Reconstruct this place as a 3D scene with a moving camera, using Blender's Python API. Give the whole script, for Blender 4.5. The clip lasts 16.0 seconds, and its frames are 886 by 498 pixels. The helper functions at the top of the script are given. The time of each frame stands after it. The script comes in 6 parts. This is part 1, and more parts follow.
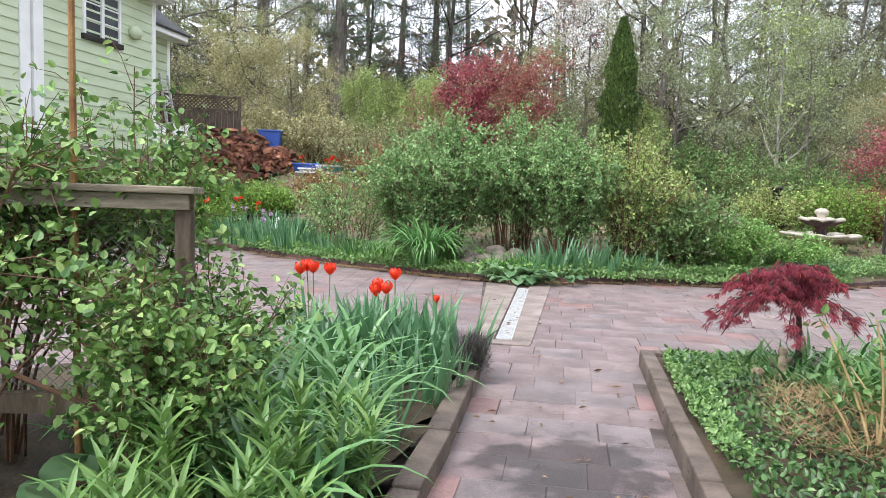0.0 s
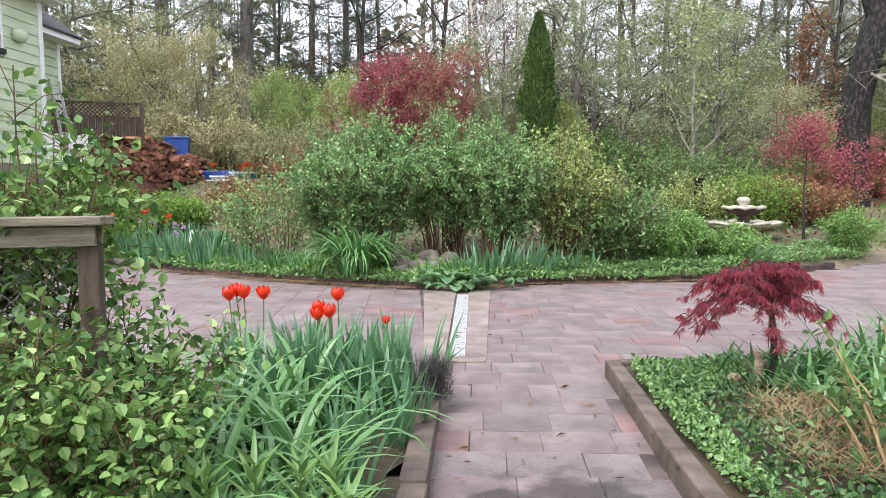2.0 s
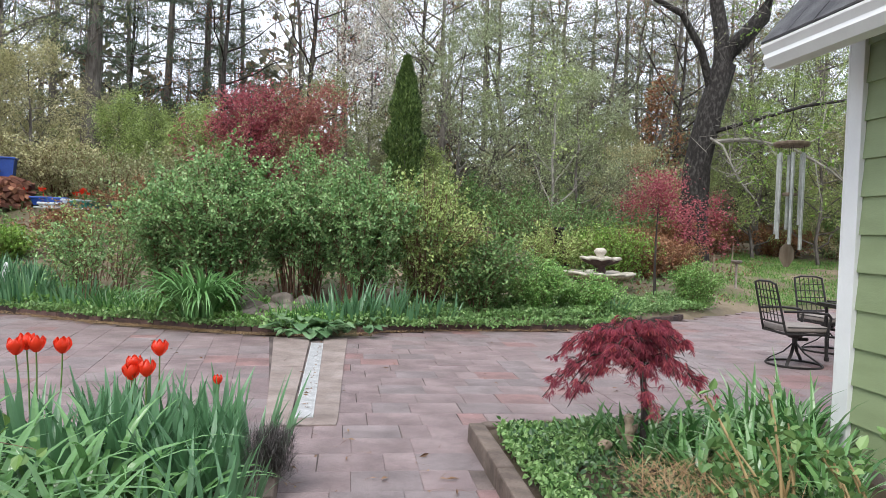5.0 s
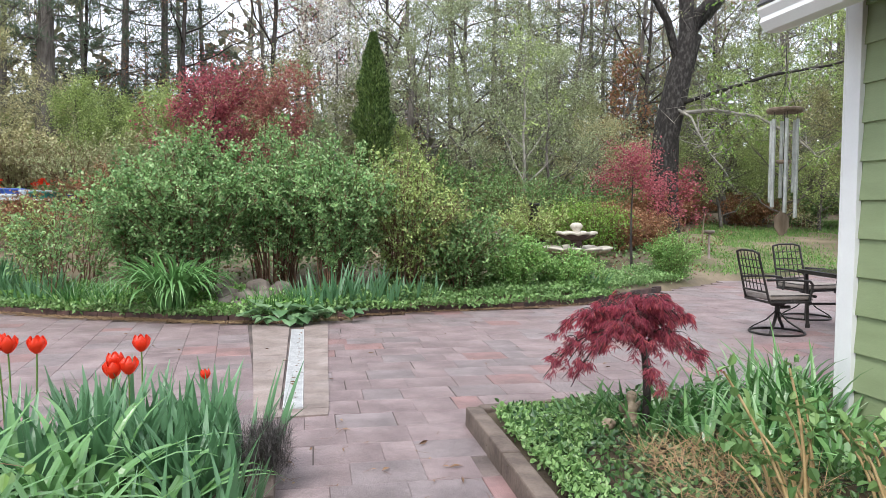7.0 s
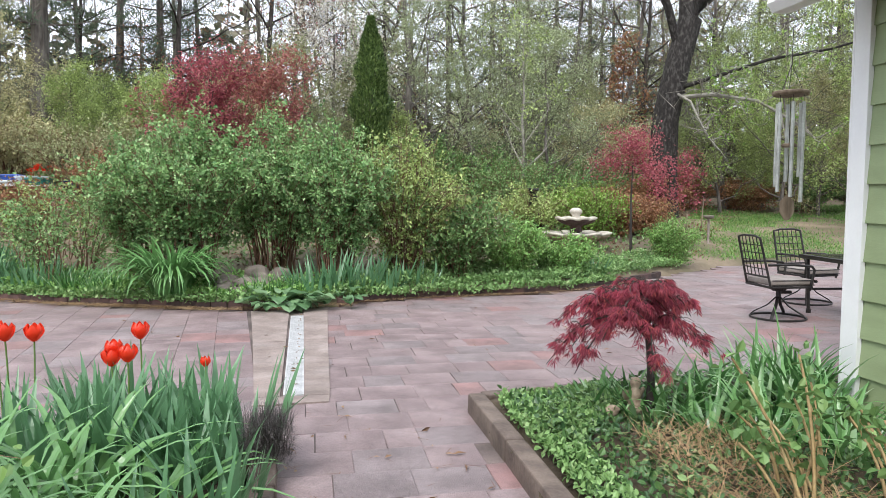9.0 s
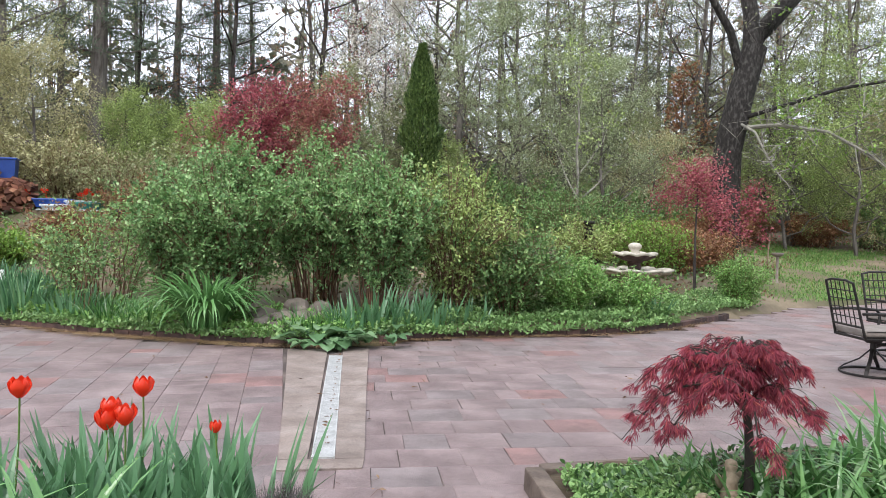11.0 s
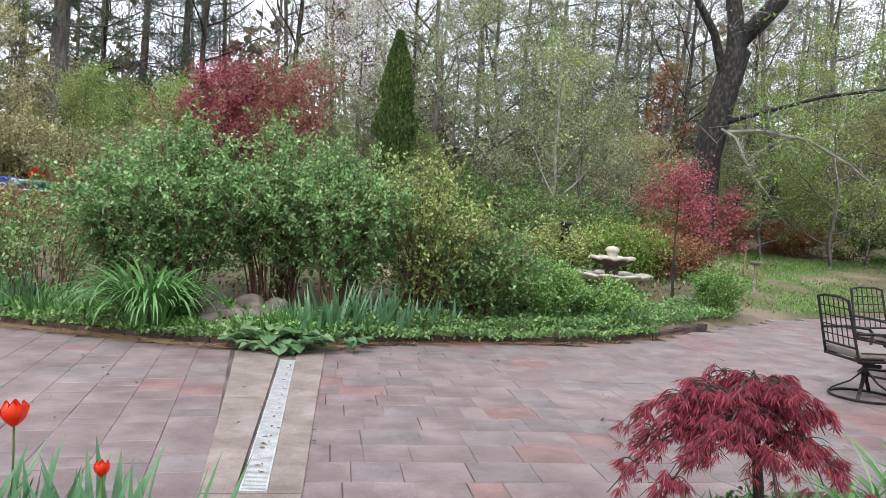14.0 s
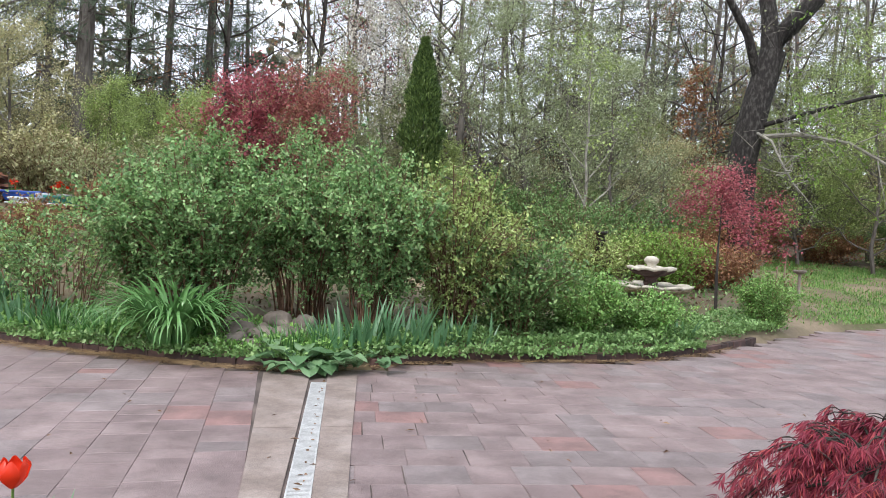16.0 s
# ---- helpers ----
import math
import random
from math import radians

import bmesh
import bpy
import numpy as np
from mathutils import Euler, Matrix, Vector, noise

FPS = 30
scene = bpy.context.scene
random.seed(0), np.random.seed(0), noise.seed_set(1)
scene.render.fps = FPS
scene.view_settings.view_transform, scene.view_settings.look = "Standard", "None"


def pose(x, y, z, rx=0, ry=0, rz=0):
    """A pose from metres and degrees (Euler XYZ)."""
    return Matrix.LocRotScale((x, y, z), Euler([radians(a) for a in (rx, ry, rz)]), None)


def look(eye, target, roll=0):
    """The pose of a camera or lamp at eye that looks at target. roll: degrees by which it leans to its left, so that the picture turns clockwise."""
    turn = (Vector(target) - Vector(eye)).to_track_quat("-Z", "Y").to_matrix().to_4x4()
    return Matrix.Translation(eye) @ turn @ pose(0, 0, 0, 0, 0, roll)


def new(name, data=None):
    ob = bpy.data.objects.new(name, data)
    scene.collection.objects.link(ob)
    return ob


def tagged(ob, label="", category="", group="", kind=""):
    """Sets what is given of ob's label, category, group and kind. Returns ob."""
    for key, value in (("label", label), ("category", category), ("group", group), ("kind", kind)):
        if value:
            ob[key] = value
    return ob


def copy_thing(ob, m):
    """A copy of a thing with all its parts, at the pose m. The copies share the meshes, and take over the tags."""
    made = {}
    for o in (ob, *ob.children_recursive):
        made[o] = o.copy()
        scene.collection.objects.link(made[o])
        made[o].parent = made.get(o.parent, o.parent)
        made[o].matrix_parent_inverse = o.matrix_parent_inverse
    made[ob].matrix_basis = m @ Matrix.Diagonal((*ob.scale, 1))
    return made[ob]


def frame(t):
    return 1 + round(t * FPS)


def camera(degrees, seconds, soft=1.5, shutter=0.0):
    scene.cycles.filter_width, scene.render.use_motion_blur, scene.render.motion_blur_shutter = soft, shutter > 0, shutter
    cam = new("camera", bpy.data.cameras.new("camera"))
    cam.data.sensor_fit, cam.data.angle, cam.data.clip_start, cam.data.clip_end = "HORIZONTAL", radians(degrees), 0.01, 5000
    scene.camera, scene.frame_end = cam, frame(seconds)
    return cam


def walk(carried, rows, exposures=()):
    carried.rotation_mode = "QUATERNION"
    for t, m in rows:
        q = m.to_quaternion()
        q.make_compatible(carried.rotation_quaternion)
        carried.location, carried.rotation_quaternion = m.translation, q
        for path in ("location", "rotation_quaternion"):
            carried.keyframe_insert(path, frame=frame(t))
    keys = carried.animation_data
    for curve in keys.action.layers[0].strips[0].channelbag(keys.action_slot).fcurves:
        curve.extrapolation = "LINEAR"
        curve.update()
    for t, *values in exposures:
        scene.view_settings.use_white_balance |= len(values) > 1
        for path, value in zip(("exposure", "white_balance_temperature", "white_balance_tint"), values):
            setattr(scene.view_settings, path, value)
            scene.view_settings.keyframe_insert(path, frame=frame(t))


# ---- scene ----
cam = camera(63.62, 16.0, soft=0.75, shutter=0.0)
PATH = [
    (0, (1.14, -1.334, 1.385), (0.302, 0.473, 1.212), 2.0),
    (0.5, (1.127, -1.303, 1.428), (0.265, 0.496, 1.287), 2.5),
    (1, (1.056, -1.187, 1.398), (0.179, 0.603, 1.228), 2.2),
    (1.5, (0.882, -0.832, 1.396), (0.108, 1.005, 1.239), 2.7),
    (2, (0.717, -0.923, 1.435), (0.093, 0.97, 1.264), -0.3),
    (2.5, (0.675, -0.868, 1.428), (0.056, 1.026, 1.261), -0.1),
    (3, (0.723, -0.75, 1.446), (0.075, 1.138, 1.326), 0.4),
    (3.5, (0.783, -0.599, 1.45), (0.13, 1.29, 1.407), 3.0),
    (4, (0.811, -0.46, 1.445), (0.228, 1.453, 1.392), 2.6),
    (4.5, (0.689, -0.347, 1.435), (0.358, 1.625, 1.383), 2.1),
    (4.7, (0.657, -0.369, 1.442), (0.374, 1.61, 1.394), 2.4),
    (6.8, (0.442, -0.2, 1.426), (0.282, 1.791, 1.324), 0.3),
    (7, (0.444, -0.201, 1.435), (0.279, 1.79, 1.33), 0.3),
    (7.5, (0.432, -0.198, 1.437), (0.276, 1.793, 1.33), 0.2),
    (8, (0.428, -0.187, 1.437), (0.275, 1.804, 1.31), 0.2),
    (8.5, (0.418, -0.186, 1.436), (0.259, 1.804, 1.308), 0.2),
    (9, (0.412, -0.148, 1.431), (0.254, 1.84, 1.286), 0.2),
    (9.5, (0.452, -0.092, 1.464), (0.218, 1.889, 1.321), -0.3),
    (9.7, (0.464, -0.01, 1.481), (0.095, 1.951, 1.352), -0.5),
    (11.8, (0.201, 0.681, 1.482), (-0.047, 2.665, 1.429), 1.7),
    (12, (0.19, 0.703, 1.489), (-0.057, 2.687, 1.422), 1.6),
    (12.5, (0.227, 0.832, 1.505), (-0.014, 2.817, 1.46), 1.9),
    (13, (0.288, 1.016, 1.502), (0.007, 2.996, 1.462), 2.2),
    (13.5, (0.373, 1.058, 1.528), (0.126, 3.042, 1.458), 3.2),
    (14, (0.284, 1.17, 1.504), (0.067, 3.157, 1.426), 3.3),
    (14.5, (0.126, 1.231, 1.508), (0.015, 3.227, 1.459), 2.9),
    (15, (-0.006, 1.379, 1.496), (-0.1, 3.375, 1.429), 1.9),
    (15.5, (-0.013, 1.518, 1.48), (-0.131, 3.514, 1.409), 1.7),
    (16, (0.061, 1.602, 1.532), (-0.217, 3.581, 1.475), 2.7),
]
walk(cam, [(t, look(e, g, r)) for t, e, g, r in PATH], [(0, 1.18), (2.6, 1.12), (3.5, 0.60), (4.5, 0.72), (7, 1.0), (9.2, 1.0), (9.6, 1.0), (11.8, 0.82), (12.6, 0.83), (13.1, 0.68), (13.6, 0.83), (14.5, 0.83), (16, 0.85)])

# ---- overcast daylight ----
world = bpy.data.worlds.new("overcast_sky")
scene.world = world
world.use_nodes = True
wn = world.node_tree.nodes
sky = wn.new("ShaderNodeTexSky")
sky.sky_type, sky.sun_disc = "NISHITA", False
sky.sun_elevation, sky.sun_rotation = radians(55), radians(200)
cloud = wn.new("ShaderNodeMix")
cloud.data_type = "RGBA"
cloud.inputs[0].default_value = 0.8
cloud.inputs[7].default_value = (9.1, 9.6, 10.8, 1)
world.node_tree.links.new(sky.outputs[0], cloud.inputs[6])
world.node_tree.links.new(cloud.outputs[2], wn["Background"].inputs[0])
wn["Background"].inputs[1].default_value = 0.105
sun = new("sun", bpy.data.lights.new("sun", "SUN"))
sun.data.energy, sun.data.angle, sun.data.color = 1.5, radians(28), (1.0, 0.97, 0.92)
sun.matrix_world = look((0, 0, 30), (8, 21, 0)) 

rng = np.random.default_rng(7)

# ---- materials ----
def nodes_of(m):
    m.use_nodes = True
    return m.node_tree.nodes, m.node_tree.links


def rough_mat(name, c1, c2, scale=6.0, rough=0.8, bump=0.3, fine=60.0, metal=0.0, c3=None, stretch=(1, 1, 1), rand=0.0, detail=6, var=0.3):
    """Two noise scales mixing two or three colours, fine relief, and a slight change from piece to piece."""
    m = bpy.data.materials.new(name)
    n, l = nodes_of(m)
    b = n["Principled BSDF"]
    tc = n.new("ShaderNodeTexCoord")
    mp = n.new("ShaderNodeMapping")
    mp.inputs["Scale"].default_value = stretch
    l.new(tc.outputs["Object"], mp.inputs[0])
    if rand:
        oi = n.new("ShaderNodeObjectInfo")
        l.new(oi.outputs["Random"], mp.inputs["Location"])
    big = n.new("ShaderNodeTexNoise")
    big.inputs["Scale"].default_value, big.inputs["Detail"].default_value = scale, detail
    small = n.new("ShaderNodeTexNoise")
    small.inputs["Scale"].default_value, small.inputs["Detail"].default_value = fine, 4
    l.new(mp.outputs[0], big.inputs[0])
    l.new(mp.outputs[0], small.inputs[0])
    ramp = n.new("ShaderNodeValToRGB")
    e = ramp.color_ramp.elements
    e[0].position, e[1].position = 0.32, 0.68
    e[0].color, e[1].color = (*c1, 1), (*c2, 1)
    if c3:
        k = e.new(0.5)
        k.color = (*c3, 1)
    l.new(big.outputs["Fac"], ramp.inputs[0])
    hue = n.new("ShaderNodeHueSaturation")
    l.new(ramp.outputs[0], hue.inputs["Color"])
    val = n.new("ShaderNodeMapRange")
    val.inputs["To Min"].default_value, val.inputs["To Max"].default_value = 1 - var, 1 + var
    l.new(small.outputs["Fac"], val.inputs["Value"])
    last = val.outputs[0]
    if rand:
        r = n.new("ShaderNodeMapRange")
        r.inputs["To Min"].default_value, r.inputs["To Max"].default_value = 1 - rand, 1 + rand
        l.new(oi.outputs["Random"], r.inputs["Value"])
        mu = n.new("ShaderNodeMath")
        mu.operation = "MULTIPLY"
        l.new(last, mu.inputs[0])
        l.new(r.outputs[0], mu.inputs[1])
        last = mu.outputs[0]
    l.new(last, hue.inputs["Value"])
    l.new(hue.outputs[0], b.inputs["Base Color"])
    b.inputs["Roughness"].default_value, b.inputs["Metallic"].default_value = rough, metal
    bp = n.new("ShaderNodeBump")
    bp.inputs["Strength"].default_value, bp.inputs["Distance"].default_value = bump, 0.01
    l.new(small.outputs["Fac"], bp.inputs["Height"])
    l.new(bp.outputs[0], b.inputs["Normal"])
    return m


def leaf_mat(name, dark, light, rough=0.5, through_light=0.22, odd=None, odd_at=0.86):
    """Leaves: each island its own shade between two colours, with light passing through."""
    m = bpy.data.materials.new(name)
    n, l = nodes_of(m)
    b = n["Principled BSDF"]
    g = n.new("ShaderNodeNewGeometry")
    ramp = n.new("ShaderNodeValToRGB")
    e = ramp.color_ramp.elements
    e[0].color, e[1].color = (*dark, 1), (*light, 1)
    if odd:
        e[1].position = odd_at
        k = e.new(1.0)
        k.color = (*odd, 1)
    l.new(g.outputs["Random Per Island"], ramp.inputs[0])
    tc = n.new("ShaderNodeTexCoord")
    no = n.new("ShaderNodeTexNoise")
    no.inputs["Scale"].default_value = 1.3
    l.new(tc.outputs["Object"], no.inputs[0])
    mr = n.new("ShaderNodeMapRange")
    mr.inputs["To Min"].default_value, mr.inputs["To Max"].default_value = 0.6, 1.4
    l.new(no.outputs["Fac"], mr.inputs["Value"])
    hue = n.new("ShaderNodeHueSaturation")
    l.new(ramp.outputs[0], hue.inputs["Color"])
    l.new(mr.outputs[0], hue.inputs["Value"])
    l.new(hue.outputs[0], b.inputs["Base Color"])
    b.inputs["Roughness"].default_value = rough
    t = n.new("ShaderNodeBsdfTranslucent")
    l.new(hue.outputs[0], t.inputs[0])
    mix = n.new("ShaderNodeMixShader")
    mix.inputs[0].default_value = through_light
    l.new(b.outputs[0], mix.inputs[1])
    l.new(t.outputs[0], mix.inputs[2])
    l.new(mix.outputs[0], n["Material Output"].inputs[0])
    return m


M = {}
M["soil"] = rough_mat("soil", (0.035, 0.022, 0.015), (0.10, 0.065, 0.04), 3, 0.95, 0.8, 40, c3=(0.06, 0.045, 0.025))
M["ground"] = rough_mat("garden_ground", (0.075, 0.085, 0.03), (0.25, 0.195, 0.13), 0.7, 0.95, 0.8, 14, c3=(0.16, 0.125, 0.08))
M["paver"] = rough_mat("paver_concrete", (0.19, 0.138, 0.138), (0.285, 0.218, 0.215), 2.2, 0.5, 0.5, 120, rand=0.07, c3=(0.24, 0.178, 0.176), var=0.55)
M["paver_red"] = rough_mat("red_paver", (0.21, 0.13, 0.125), (0.32, 0.185, 0.175), 3.5, 0.5, 0.5, 120, rand=0.07, var=0.55)
M["paver_grey"] = rough_mat("grey_paver", (0.18, 0.142, 0.142), (0.27, 0.22, 0.22), 2.2, 0.5, 0.5, 120, rand=0.07, var=0.55)


def stain(m, x, y, r):
    """A dark irregular damp stain on the paving round a spot."""
    n, l = m.node_tree.nodes, m.node_tree.links
    geo = n.new("ShaderNodeNewGeometry")
    dist = n.new("ShaderNodeVectorMath")
    dist.operation = "DISTANCE"
    dist.inputs[1].default_value = (x, y, 0)
    no = n.new("ShaderNodeTexNoise")
    no.inputs["Scale"].default_value, no.inputs["Detail"].default_value = 4.0, 5
    l.new(geo.outputs["Position"], dist.inputs[0])
    l.new(geo.outputs["Position"], no.inputs[0])
    add = n.new("ShaderNodeMath")
    add.operation = "MULTIPLY_ADD"
    add.inputs[1].default_value = r * 2.0
    l.new(no.outputs["Fac"], add.inputs[0])
    l.new(dist.outputs["Value"], add.inputs[2])
    mr = n.new("ShaderNodeMapRange")
    mr.inputs["From Min"].default_value, mr.inputs["From Max"].default_value = r * 1.55, r * 1.85
    mr.inputs["To Min"].default_value, mr.inputs["To Max"].default_value = 0.34, 1.0
    l.new(add.outputs[0], mr.inputs["Value"])
    blot = n.new("ShaderNodeTexNoise")
    blot.inputs["Scale"].default_value, blot.inputs["Detail"].default_value = 2.6, 12
    blot.inputs["Roughness"].default_value = 0.82
    l.new(geo.outputs["Position"], blot.inputs[0])
    bm_ = n.new("ShaderNodeMapRange")
    bm_.inputs["From Min"].default_value, bm_.inputs["From Max"].default_value = 0.3, 0.7
    bm_.inputs["To Min"].default_value, bm_.inputs["To Max"].default_value = 0.58, 1.32
    l.new(blot.outputs["Fac"], bm_.inputs["Value"])
    both = n.new("ShaderNodeMath")
    both.operation = "MULTIPLY"
    l.new(mr.outputs[0], both.inputs[0])
    l.new(bm_.outputs[0], both.inputs[1])
    b = n["Principled BSDF"]
    src = b.inputs["Base Color"].links[0].from_socket
    mul = n.new("ShaderNodeMix")
    mul.data_type, mul.blend_type = "RGBA", "MULTIPLY"
    mul.inputs[0].default_value = 1.0
    l.new(src, mul.inputs[6])
    l.new(both.outputs[0], mul.inputs[7])
    l.new(mul.outputs[2], b.inputs["Base Color"])


for k in ("paver", "paver_red", "paver_grey"):
    stain(M[k], 0.28, 2.1, 0.62)
M["joint"] = rough_mat("joint_sand", (0.022, 0.018, 0.016), (0.20, 0.155, 0.14), 1.6, 0.95, 0.6, 60, c3=(0.10, 0.078, 0.07))
M["concrete"] = rough_mat("weathered_concrete", (0.20, 0.155, 0.135), (0.31, 0.255, 0.23), 3, 0.7, 0.5, 110, c3=(0.27, 0.215, 0.19), var=0.5)
stain(M["concrete"], -1.0, 4.4, 0.2)
M["kerb"] = rough_mat("dark_kerb", (0.07, 0.05, 0.04), (0.17, 0.13, 0.105), 5, 0.8, 0.5, 50)
M["grate"] = rough_mat("galvanised_grate", (0.44, 0.44, 0.44), (0.68, 0.68, 0.68), 8, 0.5, 0.2, 80, metal=0.3)
M["brick_dark"] = rough_mat("old_brick", (0.035, 0.022, 0.02), (0.11, 0.06, 0.05), 6, 0.85, 0.6, 60, rand=0.3)
M["stone"] = rough_mat("field_stone", (0.11, 0.09, 0.075), (0.28, 0.235, 0.20), 3, 0.8, 0.6, 30, rand=0.25)
M["stone_pale"] = rough_mat("pale_cast_stone", (0.32, 0.285, 0.23), (0.60, 0.555, 0.47), 6, 0.75, 0.5, 50)
M["siding"] = rough_mat("green_siding", (0.235, 0.29, 0.15), (0.285, 0.345, 0.185), 1.5, 0.55, 0.12, 40, stretch=(1, 1, 6), var=0.07)
M["siding_pale"] = rough_mat("pale_green_siding", (0.44, 0.51, 0.34), (0.54, 0.61, 0.44), 1.0, 0.6, 0.2, 30, stretch=(1, 1, 5), var=0.1)
M["white"] = rough_mat("white_paint", (0.74, 0.74, 0.73), (0.81, 0.81, 0.80), 3, 0.45, 0.05, 60, var=0.03)
M["shingle"] = rough_mat("asphalt_shingle", (0.045, 0.045, 0.05), (0.10, 0.10, 0.105), 6, 0.9, 0.6, 120, rand=0.2)
M["glass"] = rough_mat("window_glass", (0.02, 0.025, 0.03), (0.05, 0.055, 0.065), 1.0, 0.08, 0.0, 10)
M["black_metal"] = rough_mat("black_iron", (0.012, 0.011, 0.010), (0.035, 0.03, 0.028), 12, 0.5, 0.2, 90, metal=0.3)
M["cushion"] = rough_mat("taupe_cushion", (0.21, 0.18, 0.16), (0.30, 0.265, 0.24), 5, 0.9, 0.4, 140)
M["glass_top"] = rough_mat("smoked_glass", (0.03, 0.03, 0.032), (0.06, 0.06, 0.062), 3, 0.12, 0.0, 20)
M["chime_tube"] = rough_mat("weathered_aluminium", (0.33, 0.34, 0.32), (0.55, 0.56, 0.52), 9, 0.45, 0.2, 60, metal=0.5)
M["old_wood"] = rough_mat("weathered_wood", (0.12, 0.085, 0.055), (0.28, 0.215, 0.155), 4, 0.85, 0.5, 40, stretch=(6, 6, 0.8))
M["deck_wood"] = rough_mat("grey_board", (0.16, 0.13, 0.095), (0.34, 0.29, 0.22), 4, 0.85, 0.5, 40, stretch=(1, 8, 8))
M["bark"] = rough_mat("grey_bark", (0.07, 0.058, 0.05), (0.19, 0.17, 0.15), 3, 0.95, 0.9, 25, stretch=(3, 3, 0.7))
M["bark_dark"] = rough_mat("dark_bark", (0.020, 0.016, 0.014), (0.075, 0.063, 0.055), 3, 0.95, 0.9, 25, stretch=(3, 3, 0.7), c3=(0.04, 0.033, 0.028))
M["bark_pale"] = rough_mat("pale_lichen_bark", (0.16, 0.15, 0.13), (0.34, 0.32, 0.27), 5, 0.95, 0.8, 25)
M["cane"] = rough_mat("red_brown_cane", (0.09, 0.04, 0.025), (0.20, 0.11, 0.06), 6, 0.75, 0.4, 40)
M["cane_tan"] = rough_mat("tan_cane", (0.30, 0.20, 0.085), (0.48, 0.35, 0.18), 6, 0.7, 0.4, 60)
M["split_wood"] = rough_mat("split_firewood", (0.10, 0.035, 0.022), (0.36, 0.18, 0.10), 3, 0.9, 0.5, 40, c3=(0.19, 0.075, 0.045), rand=0.55)
M["blue"] = rough_mat("blue_plastic", (0.012, 0.05, 0.26), (0.02, 0.08, 0.36), 3, 0.4, 0.05, 40)
M["pond_white"] = rough_mat("white_plastic", (0.55, 0.60, 0.66), (0.75, 0.78, 0.8), 3, 0.4, 0.05, 40)
M["teal"] = rough_mat("teal_plastic", (0.03, 0.20, 0.18), (0.06, 0.30, 0.27), 3, 0.4, 0.05, 40)
M["rust"] = rough_mat("rusty_iron", (0.16, 0.07, 0.025), (0.34, 0.19, 0.07), 8, 0.85, 0.5, 60)
M["wire"] = rough_mat("grey_wire", (0.20, 0.20, 0.19), (0.34, 0.34, 0.33), 8, 0.5, 0.1, 60, metal=0.6)
M["straw"] = rough_mat("dead_grass", (0.22, 0.13, 0.06), (0.42, 0.29, 0.16), 5, 0.9, 0.2, 40)
M["rose_leaf"] = leaf_mat("rose_leaf", (0.085, 0.20, 0.065), (0.33, 0.52, 0.20), odd=(0.50, 0.63, 0.34), through_light=0.3)
M["young_leaf"] = leaf_mat("young_leaf", (0.20, 0.28, 0.08), (0.45, 0.56, 0.19), odd=(0.54, 0.62, 0.28), through_light=0.3)
M["wood_leaf"] = leaf_mat("woodland_leaf", (0.20, 0.23, 0.10), (0.38, 0.41, 0.20), odd=(0.44, 0.42, 0.26))
M["bright_leaf"] = leaf_mat("bright_leaf", (0.13, 0.26, 0.04), (0.30, 0.46, 0.09))
M["fresh_leaf"] = leaf_mat("fresh_green_leaf", (0.09, 0.22, 0.045), (0.28, 0.48, 0.13), odd=(0.42, 0.60, 0.24))
M["shrub_leaf"] = leaf_mat("shrub_leaf", (0.08, 0.17, 0.05), (0.20, 0.34, 0.11), odd=(0.32, 0.46, 0.18))
M["low_leaf"] = leaf_mat("ground_cover_leaf", (0.10, 0.20, 0.06), (0.25, 0.41, 0.14), odd=(0.38, 0.52, 0.24))
M["vinca"] = leaf_mat("vinca_leaf", (0.028, 0.075, 0.025), (0.12, 0.23, 0.075), rough=0.35, odd=(0.26, 0.38, 0.15))
M["iris"] = leaf_mat("iris_blade", (0.04, 0.13, 0.058), (0.175, 0.345, 0.17), rough=0.33, odd=(0.29, 0.45, 0.22))
# the palest daylily blades carry a white sheen painted into their colour
M["lily"] = leaf_mat("daylily_blade", (0.04, 0.135, 0.035), (0.20, 0.39, 0.14), rough=0.20, odd=(0.52, 0.64, 0.46), odd_at=0.78)
M["spike"] = leaf_mat("pointed_leaf", (0.10, 0.21, 0.05), (0.22, 0.36, 0.10), rough=0.4)
M["big_leaf"] = leaf_mat("broad_leaf", (0.085, 0.18, 0.075), (0.22, 0.35, 0.175), rough=0.4)
M["grass"] = leaf_mat("lawn_blade", (0.08, 0.19, 0.035), (0.20, 0.36, 0.09), odd=(0.30, 0.28, 0.12))
M["maple_red"] = leaf_mat("red_maple_leaf", (0.20, 0.028, 0.055), (0.47, 0.085, 0.125), odd=(0.62, 0.14, 0.12), through_light=0.45)
M["maple_far"] = leaf_mat("crimson_leaf", (0.27, 0.06, 0.08), (0.46, 0.12, 0.145), odd=(0.52, 0.24, 0.20), through_light=0.4)
M["maple_rust"] = leaf_mat("rusty_maple_leaf", (0.27, 0.09, 0.08), (0.44, 0.16, 0.14), odd=(0.46, 0.34, 0.18), through_light=0.4)
M["cedar"] = leaf_mat("arborvitae_spray", (0.022, 0.055, 0.015), (0.15, 0.23, 0.06), through_light=0.1, odd=(0.23, 0.31, 0.10))
M["pine"] = leaf_mat("pine_needles", (0.06, 0.10, 0.06), (0.15, 0.20, 0.125), through_light=0.15)
M["blossom"] = leaf_mat("pale_blossom", (0.55, 0.50, 0.42), (0.80, 0.76, 0.68))
